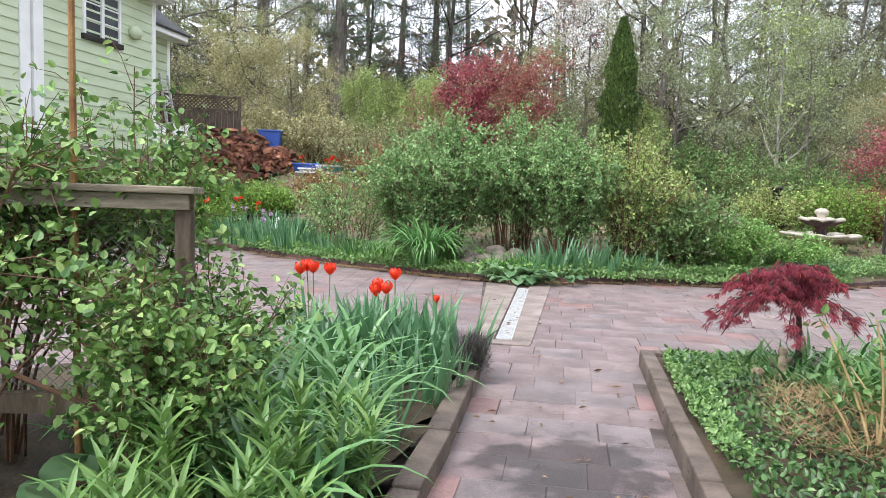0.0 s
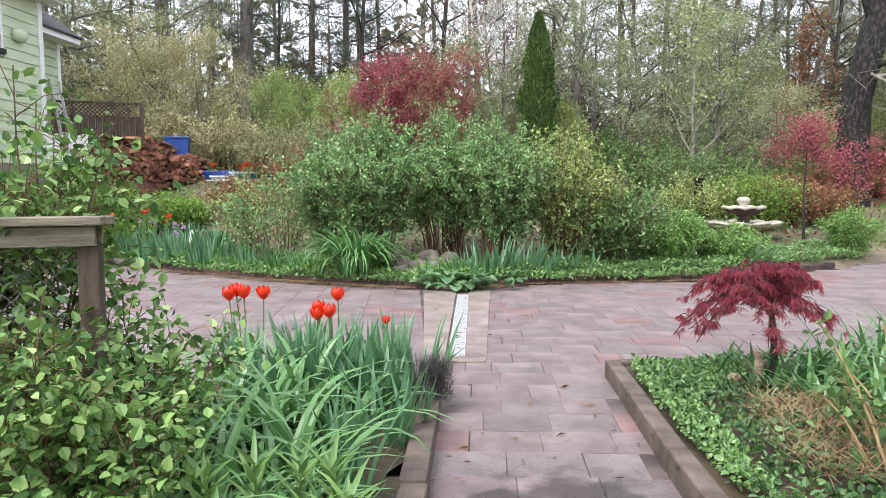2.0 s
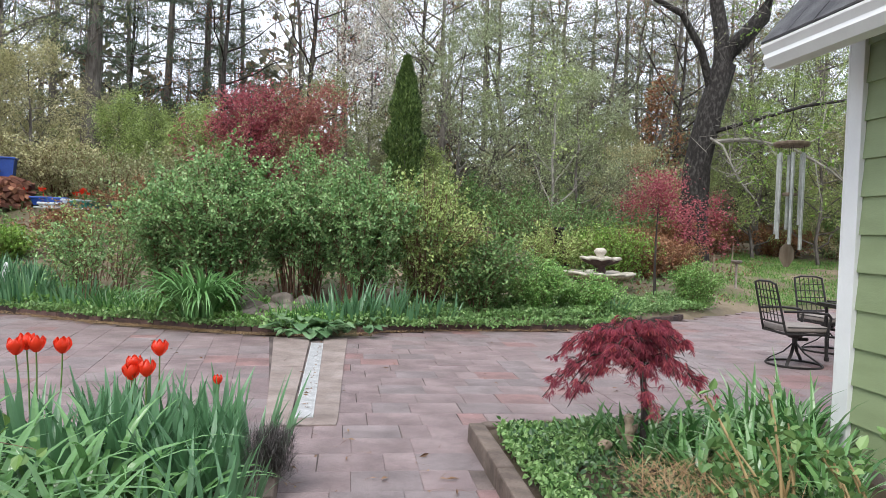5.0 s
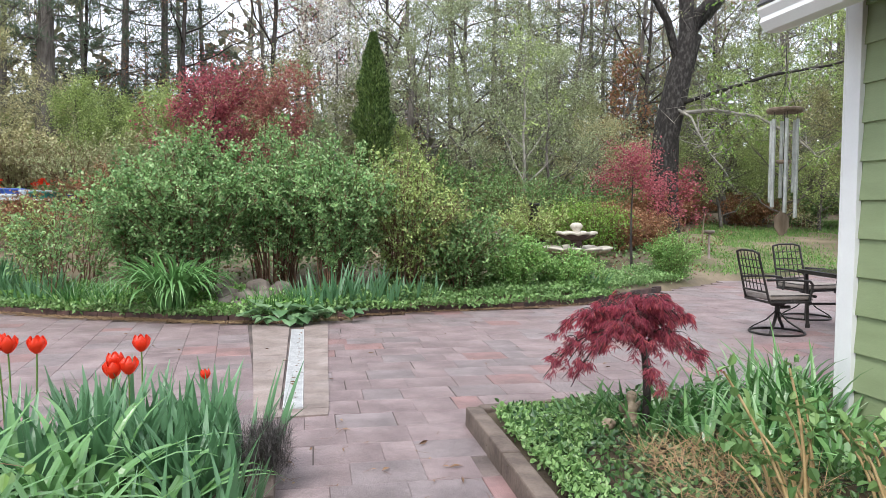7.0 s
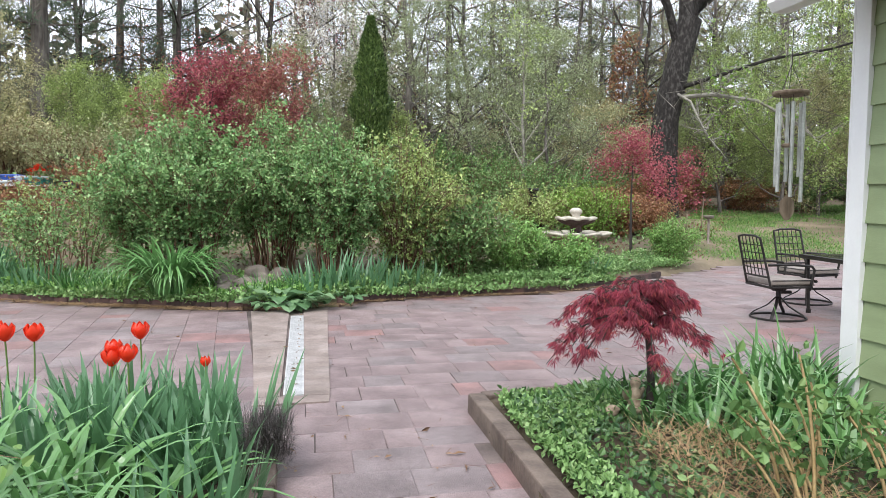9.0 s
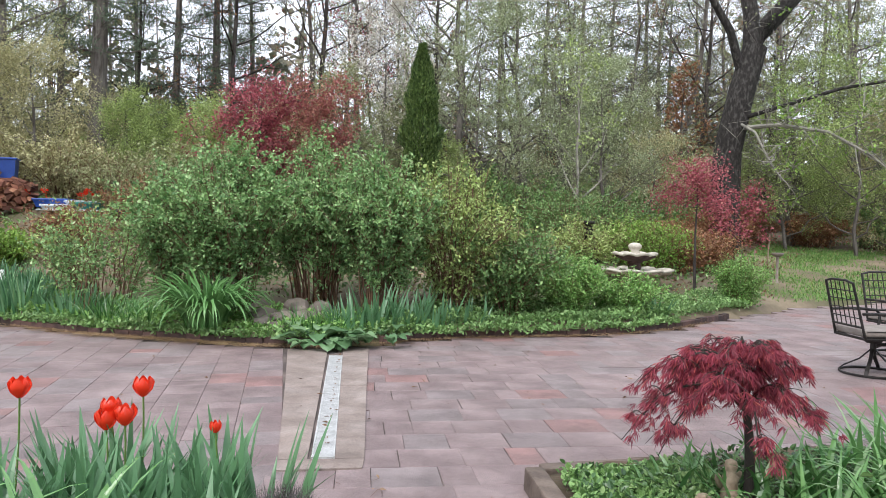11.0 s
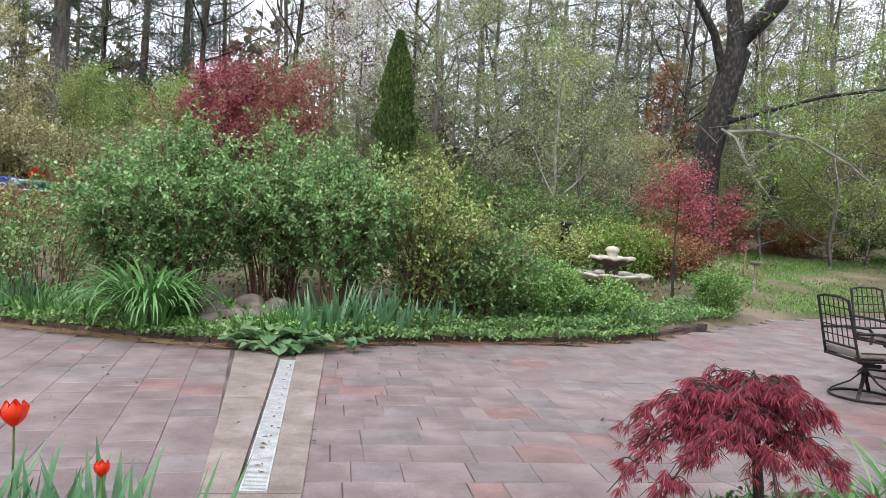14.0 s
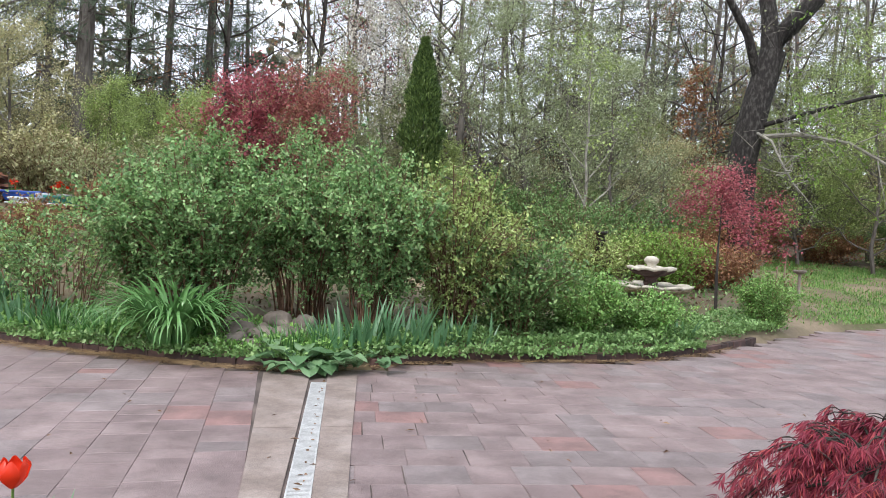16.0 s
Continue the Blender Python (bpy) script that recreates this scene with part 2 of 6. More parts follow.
M["orange_leaf"] = leaf_mat("russet_leaf", (0.22, 0.09, 0.04), (0.36, 0.18, 0.09), odd=(0.30, 0.28, 0.10))
M["tulip"] = leaf_mat("tulip_petal", (0.74, 0.025, 0.012), (0.86, 0.07, 0.022), rough=0.35, through_light=0.3)
M["lilac"] = leaf_mat("lilac_petal", (0.40, 0.20, 0.42), (0.55, 0.36, 0.55))
M["near_rose"] = leaf_mat("rose_leaf_green", (0.045, 0.125, 0.028), (0.27, 0.43, 0.12), odd=(0.46, 0.58, 0.24), through_light=0.14)
M["far_brush"] = leaf_mat("far_brush", (0.10, 0.095, 0.065), (0.20, 0.195, 0.13), odd=(0.24, 0.18, 0.13))
M["stone_tan"] = rough_mat("tan_cast_stone", (0.22, 0.16, 0.11), (0.42, 0.34, 0.25), 14, 0.85, 0.5, 60)
M["haze_leaf"] = leaf_mat("pale_spring_leaf", (0.21, 0.25, 0.12), (0.37, 0.43, 0.23), odd=(0.48, 0.51, 0.33))
M["tan_leaf"] = leaf_mat("tan_spring_leaf", (0.30, 0.28, 0.13), (0.50, 0.48, 0.25), odd=(0.58, 0.53, 0.34))
M["oak_bark"] = rough_mat("oak_bark", (0.010, 0.008, 0.007), (0.065, 0.061, 0.055), 7, 0.95, 1.0, 26, stretch=(2, 2, 0.9), c3=(0.022, 0.018, 0.016), var=0.6)
M["dark_wood"] = rough_mat("dark_weathered_wood", (0.045, 0.03, 0.022), (0.13, 0.095, 0.07), 4, 0.9, 0.5, 40, stretch=(6, 6, 0.8))
M["lavender"] = leaf_mat("grey_stems", (0.05, 0.045, 0.042), (0.15, 0.135, 0.125))
M["litter"] = leaf_mat("dead_leaf", (0.12, 0.06, 0.03), (0.30, 0.18, 0.10), odd=(0.38, 0.26, 0.14), through_light=0.1)


# ---- building helpers ----
def empty(name, x=0, y=0, z=0, rz=0):
    ob = new(name)
    ob.empty_display_size = 0.1
    ob.matrix_world = pose(x, y, z, 0, 0, rz)
    return ob


def mesh_ob(name, verts, faces, mat, parent=None, label="", smooth=False):
    me = bpy.data.meshes.new(name)
    me.from_pydata(verts if isinstance(verts, list) else verts.tolist(), [], faces if isinstance(faces, list) else faces.tolist())
    if smooth:
        me.polygons.foreach_set("use_smooth", [True] * len(me.polygons))
    me.materials.append(mat)
    me.update()
    ob = new(name, me)
    if parent is not None:
        ob.parent = parent
    if label:
        tagged(ob, label)
    return ob


def part(name, bm, mat, parent=None, label="", smooth=False):
    me = bpy.data.meshes.new(name)
    bmesh.ops.recalc_face_normals(bm, faces=bm.faces)
    bm.to_mesh(me)
    bm.free()
    if smooth:
        me.polygons.foreach_set("use_smooth", [True] * len(me.polygons))
    me.materials.append(mat)
    ob = new(name, me)
    if parent is not None:
        ob.parent = parent
    if label:
        tagged(ob, label)
    return ob


def box(bm, x0, y0, z0, x1, y1, z1, m=None, bevel=0.0):
    r = bmesh.ops.create_cube(bm, size=1, matrix=Matrix.LocRotScale(((x0 + x1) / 2, (y0 + y1) / 2, (z0 + z1) / 2), None, (x1 - x0, y1 - y0, z1 - z0)))
    vs = r["verts"]
    if bevel:
        es = list({e for v in vs for e in v.link_edges})
        out = bmesh.ops.bevel(bm, geom=es, offset=bevel, segments=2, affect="EDGES", profile=0.5)
        vs = list({v for f in out["faces"] for v in f.verts} | {v for v in vs if v.is_valid})
    if m is not None:
        bmesh.ops.transform(bm, matrix=m, verts=[v for v in vs if v.is_valid])
    return bm


def bar(bm, a, b, r, sides=6, r2=None):
    a, b = Vector(a), Vector(b)
    d = b - a
    q = d.to_track_quat("Z", "Y")
    bmesh.ops.create_cone(bm, cap_ends=True, segments=sides, radius1=r, radius2=r if r2 is None else r2, depth=d.length,
                          matrix=Matrix.LocRotScale((a + b) / 2, q, None))
    return bm


def flat_bar(bm, a, b, w, t, up=(0, 0, 1)):
    a, b = Vector(a), Vector(b)
    d = (b - a).normalized()
    s = d.cross(Vector(up)).normalized()
    n = s.cross(d)
    c = [a, b]
    vs = [bm.verts.new(p + s * i * w / 2 + n * j * t / 2) for p in c for i, j in ((-1, -1), (1, -1), (1, 1), (-1, 1))]
    for f in ((0, 1, 2, 3), (7, 6, 5, 4), (0, 4, 5, 1), (1, 5, 6, 2), (2, 6, 7, 3), (3, 7, 4, 0)):
        bm.faces.new([vs[i] for i in f])
    return bm


def lathe(bm, prof, sides=24, wob=0.0, lobes=0, cx=0, cy=0, zw=0.0):
    rings = []
    for r, z in prof:
        ring = []
        for k in range(sides):
            a = 2 * math.pi * k / sides
            rr = r * (1 + wob * abs(math.sin(lobes * a / 2)) if lobes else 1)
            ring.append(bm.verts.new((cx + rr * math.cos(a), cy + rr * math.sin(a), z + zw * abs(math.sin(lobes * a / 2)))))
        rings.append(ring)
    for a, b in zip(rings, rings[1:]):
        for k in range(sides):
            bm.faces.new((a[k], a[(k + 1) % sides], b[(k + 1) % sides], b[k]))
    bm.faces.new(rings[0][::-1])
    bm.faces.new(rings[-1])
    return bm


def tubes(polys, sides=5):
    """Verts and faces of tapered tubes; each poly is (points, radii)."""
    V, F, n = [], [], 0
    for pts, rad in polys:
        pts = np.asarray(pts, float)
        d = np.gradient(pts, axis=0)
        d /= np.linalg.norm(d, axis=1, keepdims=True) + 1e-9
        ref = np.where(np.abs(d[:, 2:3]) > 0.9, [[1.0, 0, 0]], [[0, 0, 1.0]])
        s = np.cross(d, ref)
        s /= np.linalg.norm(s, axis=1, keepdims=True) + 1e-9
        u = np.cross(s, d)
        a = np.arange(sides) * 2 * np.pi / sides
        ring = pts[:, None] + np.asarray(rad)[:, None, None] * (np.cos(a)[None, :, None] * s[:, None] + np.sin(a)[None, :, None] * u[:, None])
        V.append(ring.reshape(-1, 3))
        k = len(pts)
        i = np.arange(k - 1)[:, None] * sides + np.arange(sides)[None]
        j = np.arange(k - 1)[:, None] * sides + (np.arange(sides)[None] + 1) % sides
        F.append(np.stack([i, j, j + sides, i + sides], -1).reshape(-1, 4) + n)
        n += k * sides
    return np.concatenate(V), np.concatenate(F)


def rand_dirs(n, up=0.0, g=rng):
    d = g.normal(size=(n, 3))
    d[:, 2] += up
    return d / (np.linalg.norm(d, axis=1, keepdims=True) + 1e-9)


def leaves(c, size, dirs=None, aspect=0.55, fold=0.25, g=rng, up=0.3, rounded=False):
    """Folded pointed leaves: base, two shoulders, tip."""
    n = len(c)
    size = np.broadcast_to(size, (n,))[:, None] * g.uniform(0.65, 1.25, (n, 1))
    d = rand_dirs(n, up, g) if dirs is None else dirs
    s = np.cross(d, rand_dirs(n, 2.2, g))
    s /= np.linalg.norm(s, axis=1, keepdims=True) + 1e-9
    u = np.cross(s, d)
    mid = c + d * size * 0.45
    w = size * aspect * 0.5
    if rounded:
        lo, hi, tip = c + d * size * 0.28, c + d * size * 0.66 - u * size * 0.03, c + d * size - u * size * 0.12
        V = np.stack([c, lo - s * w + u * w * fold, hi - s * w * 0.85 + u * w * fold, tip, hi + s * w * 0.85 + u * w * fold, lo + s * w + u * w * fold], 1).reshape(-1, 3)
        b = np.arange(n)[:, None] * 6
        return V, np.concatenate([b + [[0, 3, 2, 1]], b + [[0, 5, 4, 3]]], 0)
    V = np.stack([c, mid - s * w + u * w * fold, c + d * size - u * size * 0.08, mid + s * w + u * w * fold], 1).reshape(-1, 3)
    b = np.arange(n)[:, None] * 4
    F = np.concatenate([b + [[0, 2, 1]], b + [[0, 3, 2]]], 0)
    return V, F


def blades(base, head, length, width, lean, droop, segs=5, g=rng):
    """Strap leaves rising from base, leaning along head and bending over by droop."""
    n = len(base)
    t = np.linspace(0, 1, segs + 1)
    ang = (lean[:, None] + droop[:, None] * t[None] ** 1.25)
    step = (length / segs)[:, None]
    out = np.cumsum(np.concatenate([np.zeros((n, 1)), np.sin(ang[:, :-1]) * step], 1), 1)
    up = np.cumsum(np.concatenate([np.zeros((n, 1)), np.cos(ang[:, :-1]) * step], 1), 1)
    hx, hy = np.cos(head)[:, None], np.sin(head)[:, None]
    ctr = np.stack([base[:, :1] + out * hx, base[:, 1:2] + out * hy, base[:, 2:3] + up], -1)
    tw = (head + np.pi / 2 + g.uniform(-0.5, 0.5, n))[:, None]
    side = np.stack([np.cos(tw) + 0 * out, np.sin(tw) + 0 * out, 0 * out], -1)
    w = (width[:, None] * np.clip(np.minimum(1.0, 0.7 + t * 1.2) * (1 - t ** 2.2), 0.03, 1))[..., None] * 0.5
    keel = np.stack([0 * out, 0 * out, -0.25 * w[..., 0]], -1)
    V = np.stack([ctr - side * w, ctr + keel, ctr + side * w], 2).reshape(n, -1, 3)
    k = 3 * (segs + 1)
    q = []
    for i in range(segs):
        for j in (0, 1):
            q.append((3 * i + j, 3 * i + j + 1, 3 * i + j + 4, 3 * i + j + 3))
    F = (np.array(q)[None] + (np.arange(n) * k)[:, None, None]).reshape(-1, 4)
    return V.reshape(-1, 3), F


def join(*vf):
    V, F, n = [], [], 0
    for v, f in vf:
        V.append(v)
        F += (np.asarray(f) + n).tolist()
        n += len(v)
    return np.concatenate(V), F


def sstep(v):
    v = np.clip(v, 0, 1)
    return v * v * (3 - 2 * v)

# ---- plan: the paved court, its axes and the lie of the land ----
TURN = radians(15)
U, W = np.array([math.cos(TURN), math.sin(TURN)]), np.array([-math.sin(TURN), math.cos(TURN)])
COURT = np.array([-1.0, 4.8])
EDGE_X = [-14, -11.5, -10, -8.4, -6.8, -5.4, -4.4, -3.2, -2.3, -1.75, -1.4, -0.8, -0.1, 0.6, 1.4, 2.25, 3.5, 5.0, 7.5, 12]
EDGE_Y = [11.2, 10.6, 10.15, 9.7, 9.2, 8.85, 8.75, 8.62, 8.75, 9.05, 9.45, 9.85, 10.15, 10.4, 10.8, 11.65, 13.3, 15.2, 17.0, 18.0]


def edge_y(x):
    return np.interp(x, EDGE_X, EDGE_Y)


def rise(x, y):
    """Height of the land: level court, then up behind the brick edging, most on the house side."""
    d = y - edge_y(x)
    top = 0.45 + 1.25 * sstep((-x - 4.0) / 8.0)
    run = 4.5 + 1.5 * sstep((-x - 4.0) / 8.0)
    return top * sstep(d / run) + 1.3 * (1 - np.exp(-np.maximum(0, d - run) / 18))


def uv(p):
    return (np.asarray(p) - COURT) @ np.stack([U, W], 1)


def xy(u, v):
    return COURT + u * U + v * W


def inside(poly, x, y):
    c = np.zeros(np.shape(x), bool)
    for (x0, y0), (x1, y1) in zip(poly, poly[1:] + poly[:1]):
        c ^= ((y0 > y) != (y1 > y)) & (x < (x1 - x0) * (y - y0) / (y1 - y0 + 1e-12) + x0)
    return c


BED_LEFT = [(-0.98, 3.78), (-0.72, 2.85), (-0.45, 1.80), (-0.10, 0.5), (0.42, -1.45), (0.85, -3.0), (-5.0, -3.0), (-4.2, 0.9), (-2.9, 2.4), (-2.1, 3.35)]
BED_RIGHT = [(0.24, 4.62), (2.35, 5.45), (3.3, 5.4), (3.3, 4.6), (4.6, -3.0), (2.27, -3.0), (0.85, 2.3)]


def spread(poly, n, g=rng):
    a = np.array(poly)
    out = np.empty((0, 2))
    while len(out) < n:
        p = g.uniform(a.min(0), a.max(0), (n * 2, 2))
        out = np.concatenate([out, p[inside(poly, p[:, 0], p[:, 1])]])
    return out[:n]


# ground sheet to the horizon
gx = np.unique(np.concatenate([np.linspace(-300, -40, 14), np.linspace(-40, -16, 25), np.linspace(-16, 16, 108), np.linspace(16, 40, 25), np.linspace(40, 300, 14)]))
gy = np.unique(np.concatenate([np.linspace(-300, -20, 12), np.linspace(-20, 6, 40), np.linspace(6, 26, 80), np.linspace(26, 60, 35), np.linspace(60, 400, 16)]))
X, Y = np.meshgrid(gx, gy)
D = Y - edge_y(X)
Z = rise(X, Y) + np.where(D > 0.12, 0.09, -0.07) + np.where(D > 0.6, 0.05 * np.sin(X * 2.1) * np.sin(Y * 1.7), 0)
k = len(gx)
ii = (np.arange(len(gy) - 1)[:, None] * k + np.arange(k - 1)[None]).reshape(-1, 1)
ground = mesh_ob("ground", np.stack([X, Y, Z], -1).reshape(-1, 3), ii + [[0, 1, k + 1, k]], M["ground"], smooth=True)
tagged(ground, "brown garden earth with leaf litter and weeds", "ground", kind="structure")


def ground_z(x, y):
    return rise(x, y) + np.where(y - edge_y(x) > 0.12, 0.09, 0.0)


def sheet(name, poly, z, mat, label, category, bump=0.02, step=0.12):
    a = np.array(poly)
    sx, sy = np.arange(a[:, 0].min(), a[:, 0].max() + step, step), np.arange(a[:, 1].min(), a[:, 1].max() + step, step)
    SX, SY = np.meshgrid(sx, sy)
    n = len(sx)
    SZ = z + bump * (np.sin(SX * 5.1 + SY * 2) + np.sin(SY * 6.3 - SX * 3) + np.sin(SX * 13) * 0.5)
    cx, cy = SX[:-1, :-1] + step / 2, SY[:-1, :-1] + step / 2
    keep = inside(poly, cx, cy).reshape(-1)
    f = ((np.arange(len(sy) - 1)[:, None] * n + np.arange(n - 1)[None]).reshape(-1, 1) + [[0, 1, n + 1, n]])[keep]
    return tagged(mesh_ob(name, np.stack([SX, SY, SZ], -1).reshape(-1, 3), f, mat, smooth=True), label, category, kind="structure")


sheet("soil_bed_left", BED_LEFT, 0.07, M["soil"], "dark damp soil of the flower bed beside the path", "flower bed")
sheet("soil_bed_right", BED_RIGHT, 0.09, M["soil"], "dark soil of the planter beside the green house", "flower bed")

# kerbs round the beds
def kerb(name, pts, w, z1, mat, label):
    thing = tagged(empty(name, pts[0][0], pts[0][1], 0), label, "kerb", kind="structure")
    for a, b in zip(pts, pts[1:]):
        n = max(1, round(math.dist(a, b) / 0.9))
        for i in range(n):
            p = Vector(a).lerp(Vector(b), i / n + 0.004)
            q = Vector(a).lerp(Vector(b), (i + 1) / n - 0.004)
            d = q - p
            bm = bmesh.new()
            box(bm, 0, -w / 2, -0.08, d.length, w / 2, z1 + random.uniform(-0.008, 0.008), bevel=0.012)
            ob = part("kerb_stone", bm, mat, thing)
            ob.matrix_parent_inverse = thing.matrix_world.inverted()
            ob.matrix_world = pose(p.x, p.y, 0, random.uniform(-2, 2), 0, math.degrees(math.atan2(d.y, d.x)) + random.uniform(-0.8, 0.8))


bpy.context.view_layer.update()
kerb("kerb_right", [(1.62, -0.4), (0.74, 2.75), (0.27, 4.56)], 0.11, 0.13, M["kerb"], "dark weathered kerb along the planter")
kerb("kerb_right_front", [(0.30, 4.63), (1.3, 5.02), (2.3, 5.42)], 0.10, 0.10, M["kerb"], "low kerb at the front of the planter")
kerb("kerb_left", [(0.52, -1.4), (-0.02, 0.55), (-0.40, 2.0), (-0.66, 2.95), (-0.90, 3.72)], 0.13, 0.11, M["kerb"], "old dark kerb along the flower bed")
kerb("kerb_left_front", [(-0.98, 3.80), (-2.05, 3.40), (-2.9, 2.45)], 0.10, 0.07, M["kerb"], "old dark kerb at the end of the flower bed")

# ---- drain in its concrete strip ----
def prism(pts, z0, z1, name, mat, parent=None):
    n = len(pts)
    V = [(*p, z0) for p in pts] + [(*p, z1) for p in pts]
    F = [tuple(range(n - 1, -1, -1)), tuple(range(n, 2 * n))] + [(i, (i + 1) % n, n + (i + 1) % n, n + i) for i in range(n)]
    return mesh_ob(name, V, F, mat, parent)


drain = tagged(empty("channel_drain"), "concrete strip with a slotted metal drain grate", "drain", kind="structure")
for poly in ([(-0.33, -0.02), (-0.15, -0.02), (-0.172, 1.95), (-0.49, 1.95)], [(-0.49, 1.958), (-0.172, 1.958), (-0.20, 3.92), (-0.66, 3.90)],
             [(0.022, -0.02), (0.205, -0.02), (0.235, 2.0), (0.0, 2.0)], [(0.0, 2.006), (0.235, 2.006), (0.28, 4.15), (-0.022, 3.95)],
             [(-0.33, -0.22), (0.19, -0.20), (0.205, -0.028), (-0.33, -0.028)]):
    prism([tuple(xy(*p)) for p in poly], -0.08, 0.012, "concrete_slab", M["concrete"], drain)
prism([tuple(xy(*p)) for p in [(-0.16, -0.02), (0.03, -0.02), (-0.02, 3.95), (-0.2, 3.95)]], -0.09, -0.035, "channel", M["soil"], drain)
for s in range(7):
    v0, v1 = 0.02 + s * 0.5, 0.51 + s * 0.5
    bm = bmesh.new()
    off = -0.055 - 0.0055 * s
    for a, b in ((-0.074, -0.064), (0.064, 0.074)):
        box(bm, a, 0, -0.012, b, 0.49, 0.006)
    for i in range(25):
        box(bm, -0.065, i * 0.02, -0.008, 0.065, i * 0.02 + 0.012, 0.004)
    g = part("grate", bm, M["grate"], drain)
    p = xy(off, v0)
    g.matrix_basis = pose(p[0], p[1], 0.004, 0, random.uniform(-1, 1), 15 + 0.6)

# ---- brick edging along the court ----
edging = tagged(empty("brick_edging"), "low edging of dark old bricks along the garden bed", "edging", kind="structure")
bm = bmesh.new()
box(bm, -0.101, -0.045, -0.1, 0.101, 0.045, 0.10, bevel=0.005)
brick0 = part("brick", bm, M["brick_dark"], edging)
xs = -11.8
first = True
while xs < 3.2:
    dx = 0.205 * math.cos(math.atan((edge_y(xs + 0.2) - edge_y(xs)) / 0.2))
    if not -2.2 < xs < -1.75:
        o = brick0 if first else bpy.data.objects.new("brick", brick0.data)
        if not first:
            scene.collection.objects.link(o)
            o.parent = edging
        first = False
        o.matrix_basis = pose(xs + dx / 2, edge_y(xs + dx / 2) + 0.03, random.uniform(-0.025, -0.005), random.uniform(-2, 2), random.uniform(-1.5, 1.5),
                              math.degrees(math.atan2(edge_y(xs + dx) - edge_y(xs), dx)) + random.uniform(-1, 1))
    xs += dx

# ---- green house beside the planter ----
CORNER = np.array([2.52, 4.30])


def house_right():
    h = tagged(empty("green_house", CORNER[0], CORNER[1], 0, 15), "single-storey house with sage green clapboards and white trim", "house")
    bm = bmesh.new()
    box(bm, 0.03, -9, -0.1, 6.0, -0.03, 3.28)
    part("wall_core", bm, M["siding"], h)
    bm = bmesh.new()
    box(bm, -0.02, -8.99, -0.1, 6.0, 0.0, 0.17)
    part("foundation", bm, M["concrete"], h)
    z = 0.17
    i = 0
    while z < 3.1:
        bm = bmesh.new()
        e = 0.226
        for y0, y1 in ((-2.7, -0.105), (-6.2, -2.704), (-9, -6.204)):
            vs = [(0.028, z + e), (0.004, z + e), (-0.016, z - 0.012), (0.028, z - 0.012)]
            a = [bm.verts.new((p[0], y0, p[1])) for p in vs]
            b = [bm.verts.new((p[0], y1, p[1])) for p in vs]
            for k in range(4):
                bm.faces.new((a[k], a[(k + 1) % 4], b[(k + 1) % 4], b[k]))
            bm.faces.new(a[::-1]), bm.faces.new(b)
        part("clapboard", bm, M["siding"], h)
        z += e
    bm = bmesh.new()
    box(bm, -0.035, -0.105, 0.14, 0.0, 0.012, 3.22, bevel=0.003)
    box(bm, -0.035, 0.012, 0.14, 0.10, 0.032, 3.22, bevel=0.003)
    part("corner_board", bm, M["white"], h)
    # roof, soffit, fascia and gutter
    bm = bmesh.new()
    box(bm, -0.475, -9, 2.50, -0.455, 0.05, 2.64)
    part("fascia", bm, M["white"], h)
    prof = [(-0.475, 2.50), (-0.55, 2.50), (-0.585, 2.55), (-0.575, 2.58), (-0.60, 2.62), (-0.60, 2.635), (-0.585, 2.635), (-0.475, 2.62)]
    bm = bmesh.new()
    a = [bm.verts.new((p[0], -9, p[1])) for p in prof]
    b = [bm.verts.new((p[0], 0.06, p[1])) for p in prof]
    for k in range(len(prof)):
        bm.faces.new((a[k], a[(k + 1) % 8], b[(k + 1) % 8], b[k]))
    bm.faces.new(a[::-1]), bm.faces.new(b)
    part("gutter", bm, M["white"], h, "white painted gutter")
    slope = math.atan2(1.3, 1.0)
    bm = bmesh.new()
    for r in range(24):
        a0 = r * 0.14
        y = 0.10
        while y > -5:
            w = random.uniform(0.16, 0.32)
            t = random.uniform(0.006, 0.014)
            box(bm, a0, y - w + 0.006, 0, a0 + 0.2, y, t, m=Matrix.Translation((-0.57, 0, 2.655 + 0.001 * r)) @ Matrix.Rotation(-slope + 0.04, 4, "Y"))
            y -= w
    part("shingles", bm, M["shingle"], h)["kind"] = "stuff"
    bm = bmesh.new()
    box(bm, 0, -9, -0.03, 3.9, 0.07, -0.004, m=Matrix.Translation((-0.54, 0, 2.655)) @ Matrix.Rotation(-slope, 4, "Y"))
    part("roof", bm, M["shingle"], h)
    bm = bmesh.new()
    box(bm, 0.05, 0.072, -0.12, 3.9, 0.09, -0.01, m=Matrix.Translation((-0.54, 0, 2.655)) @ Matrix.Rotation(-slope, 4, "Y"))
    part("rake_board", bm, M["white"], h)


house_right()

# ---- pale green house up the slope ----
FAR_CORNER = np.array([-14.0, 12.8])


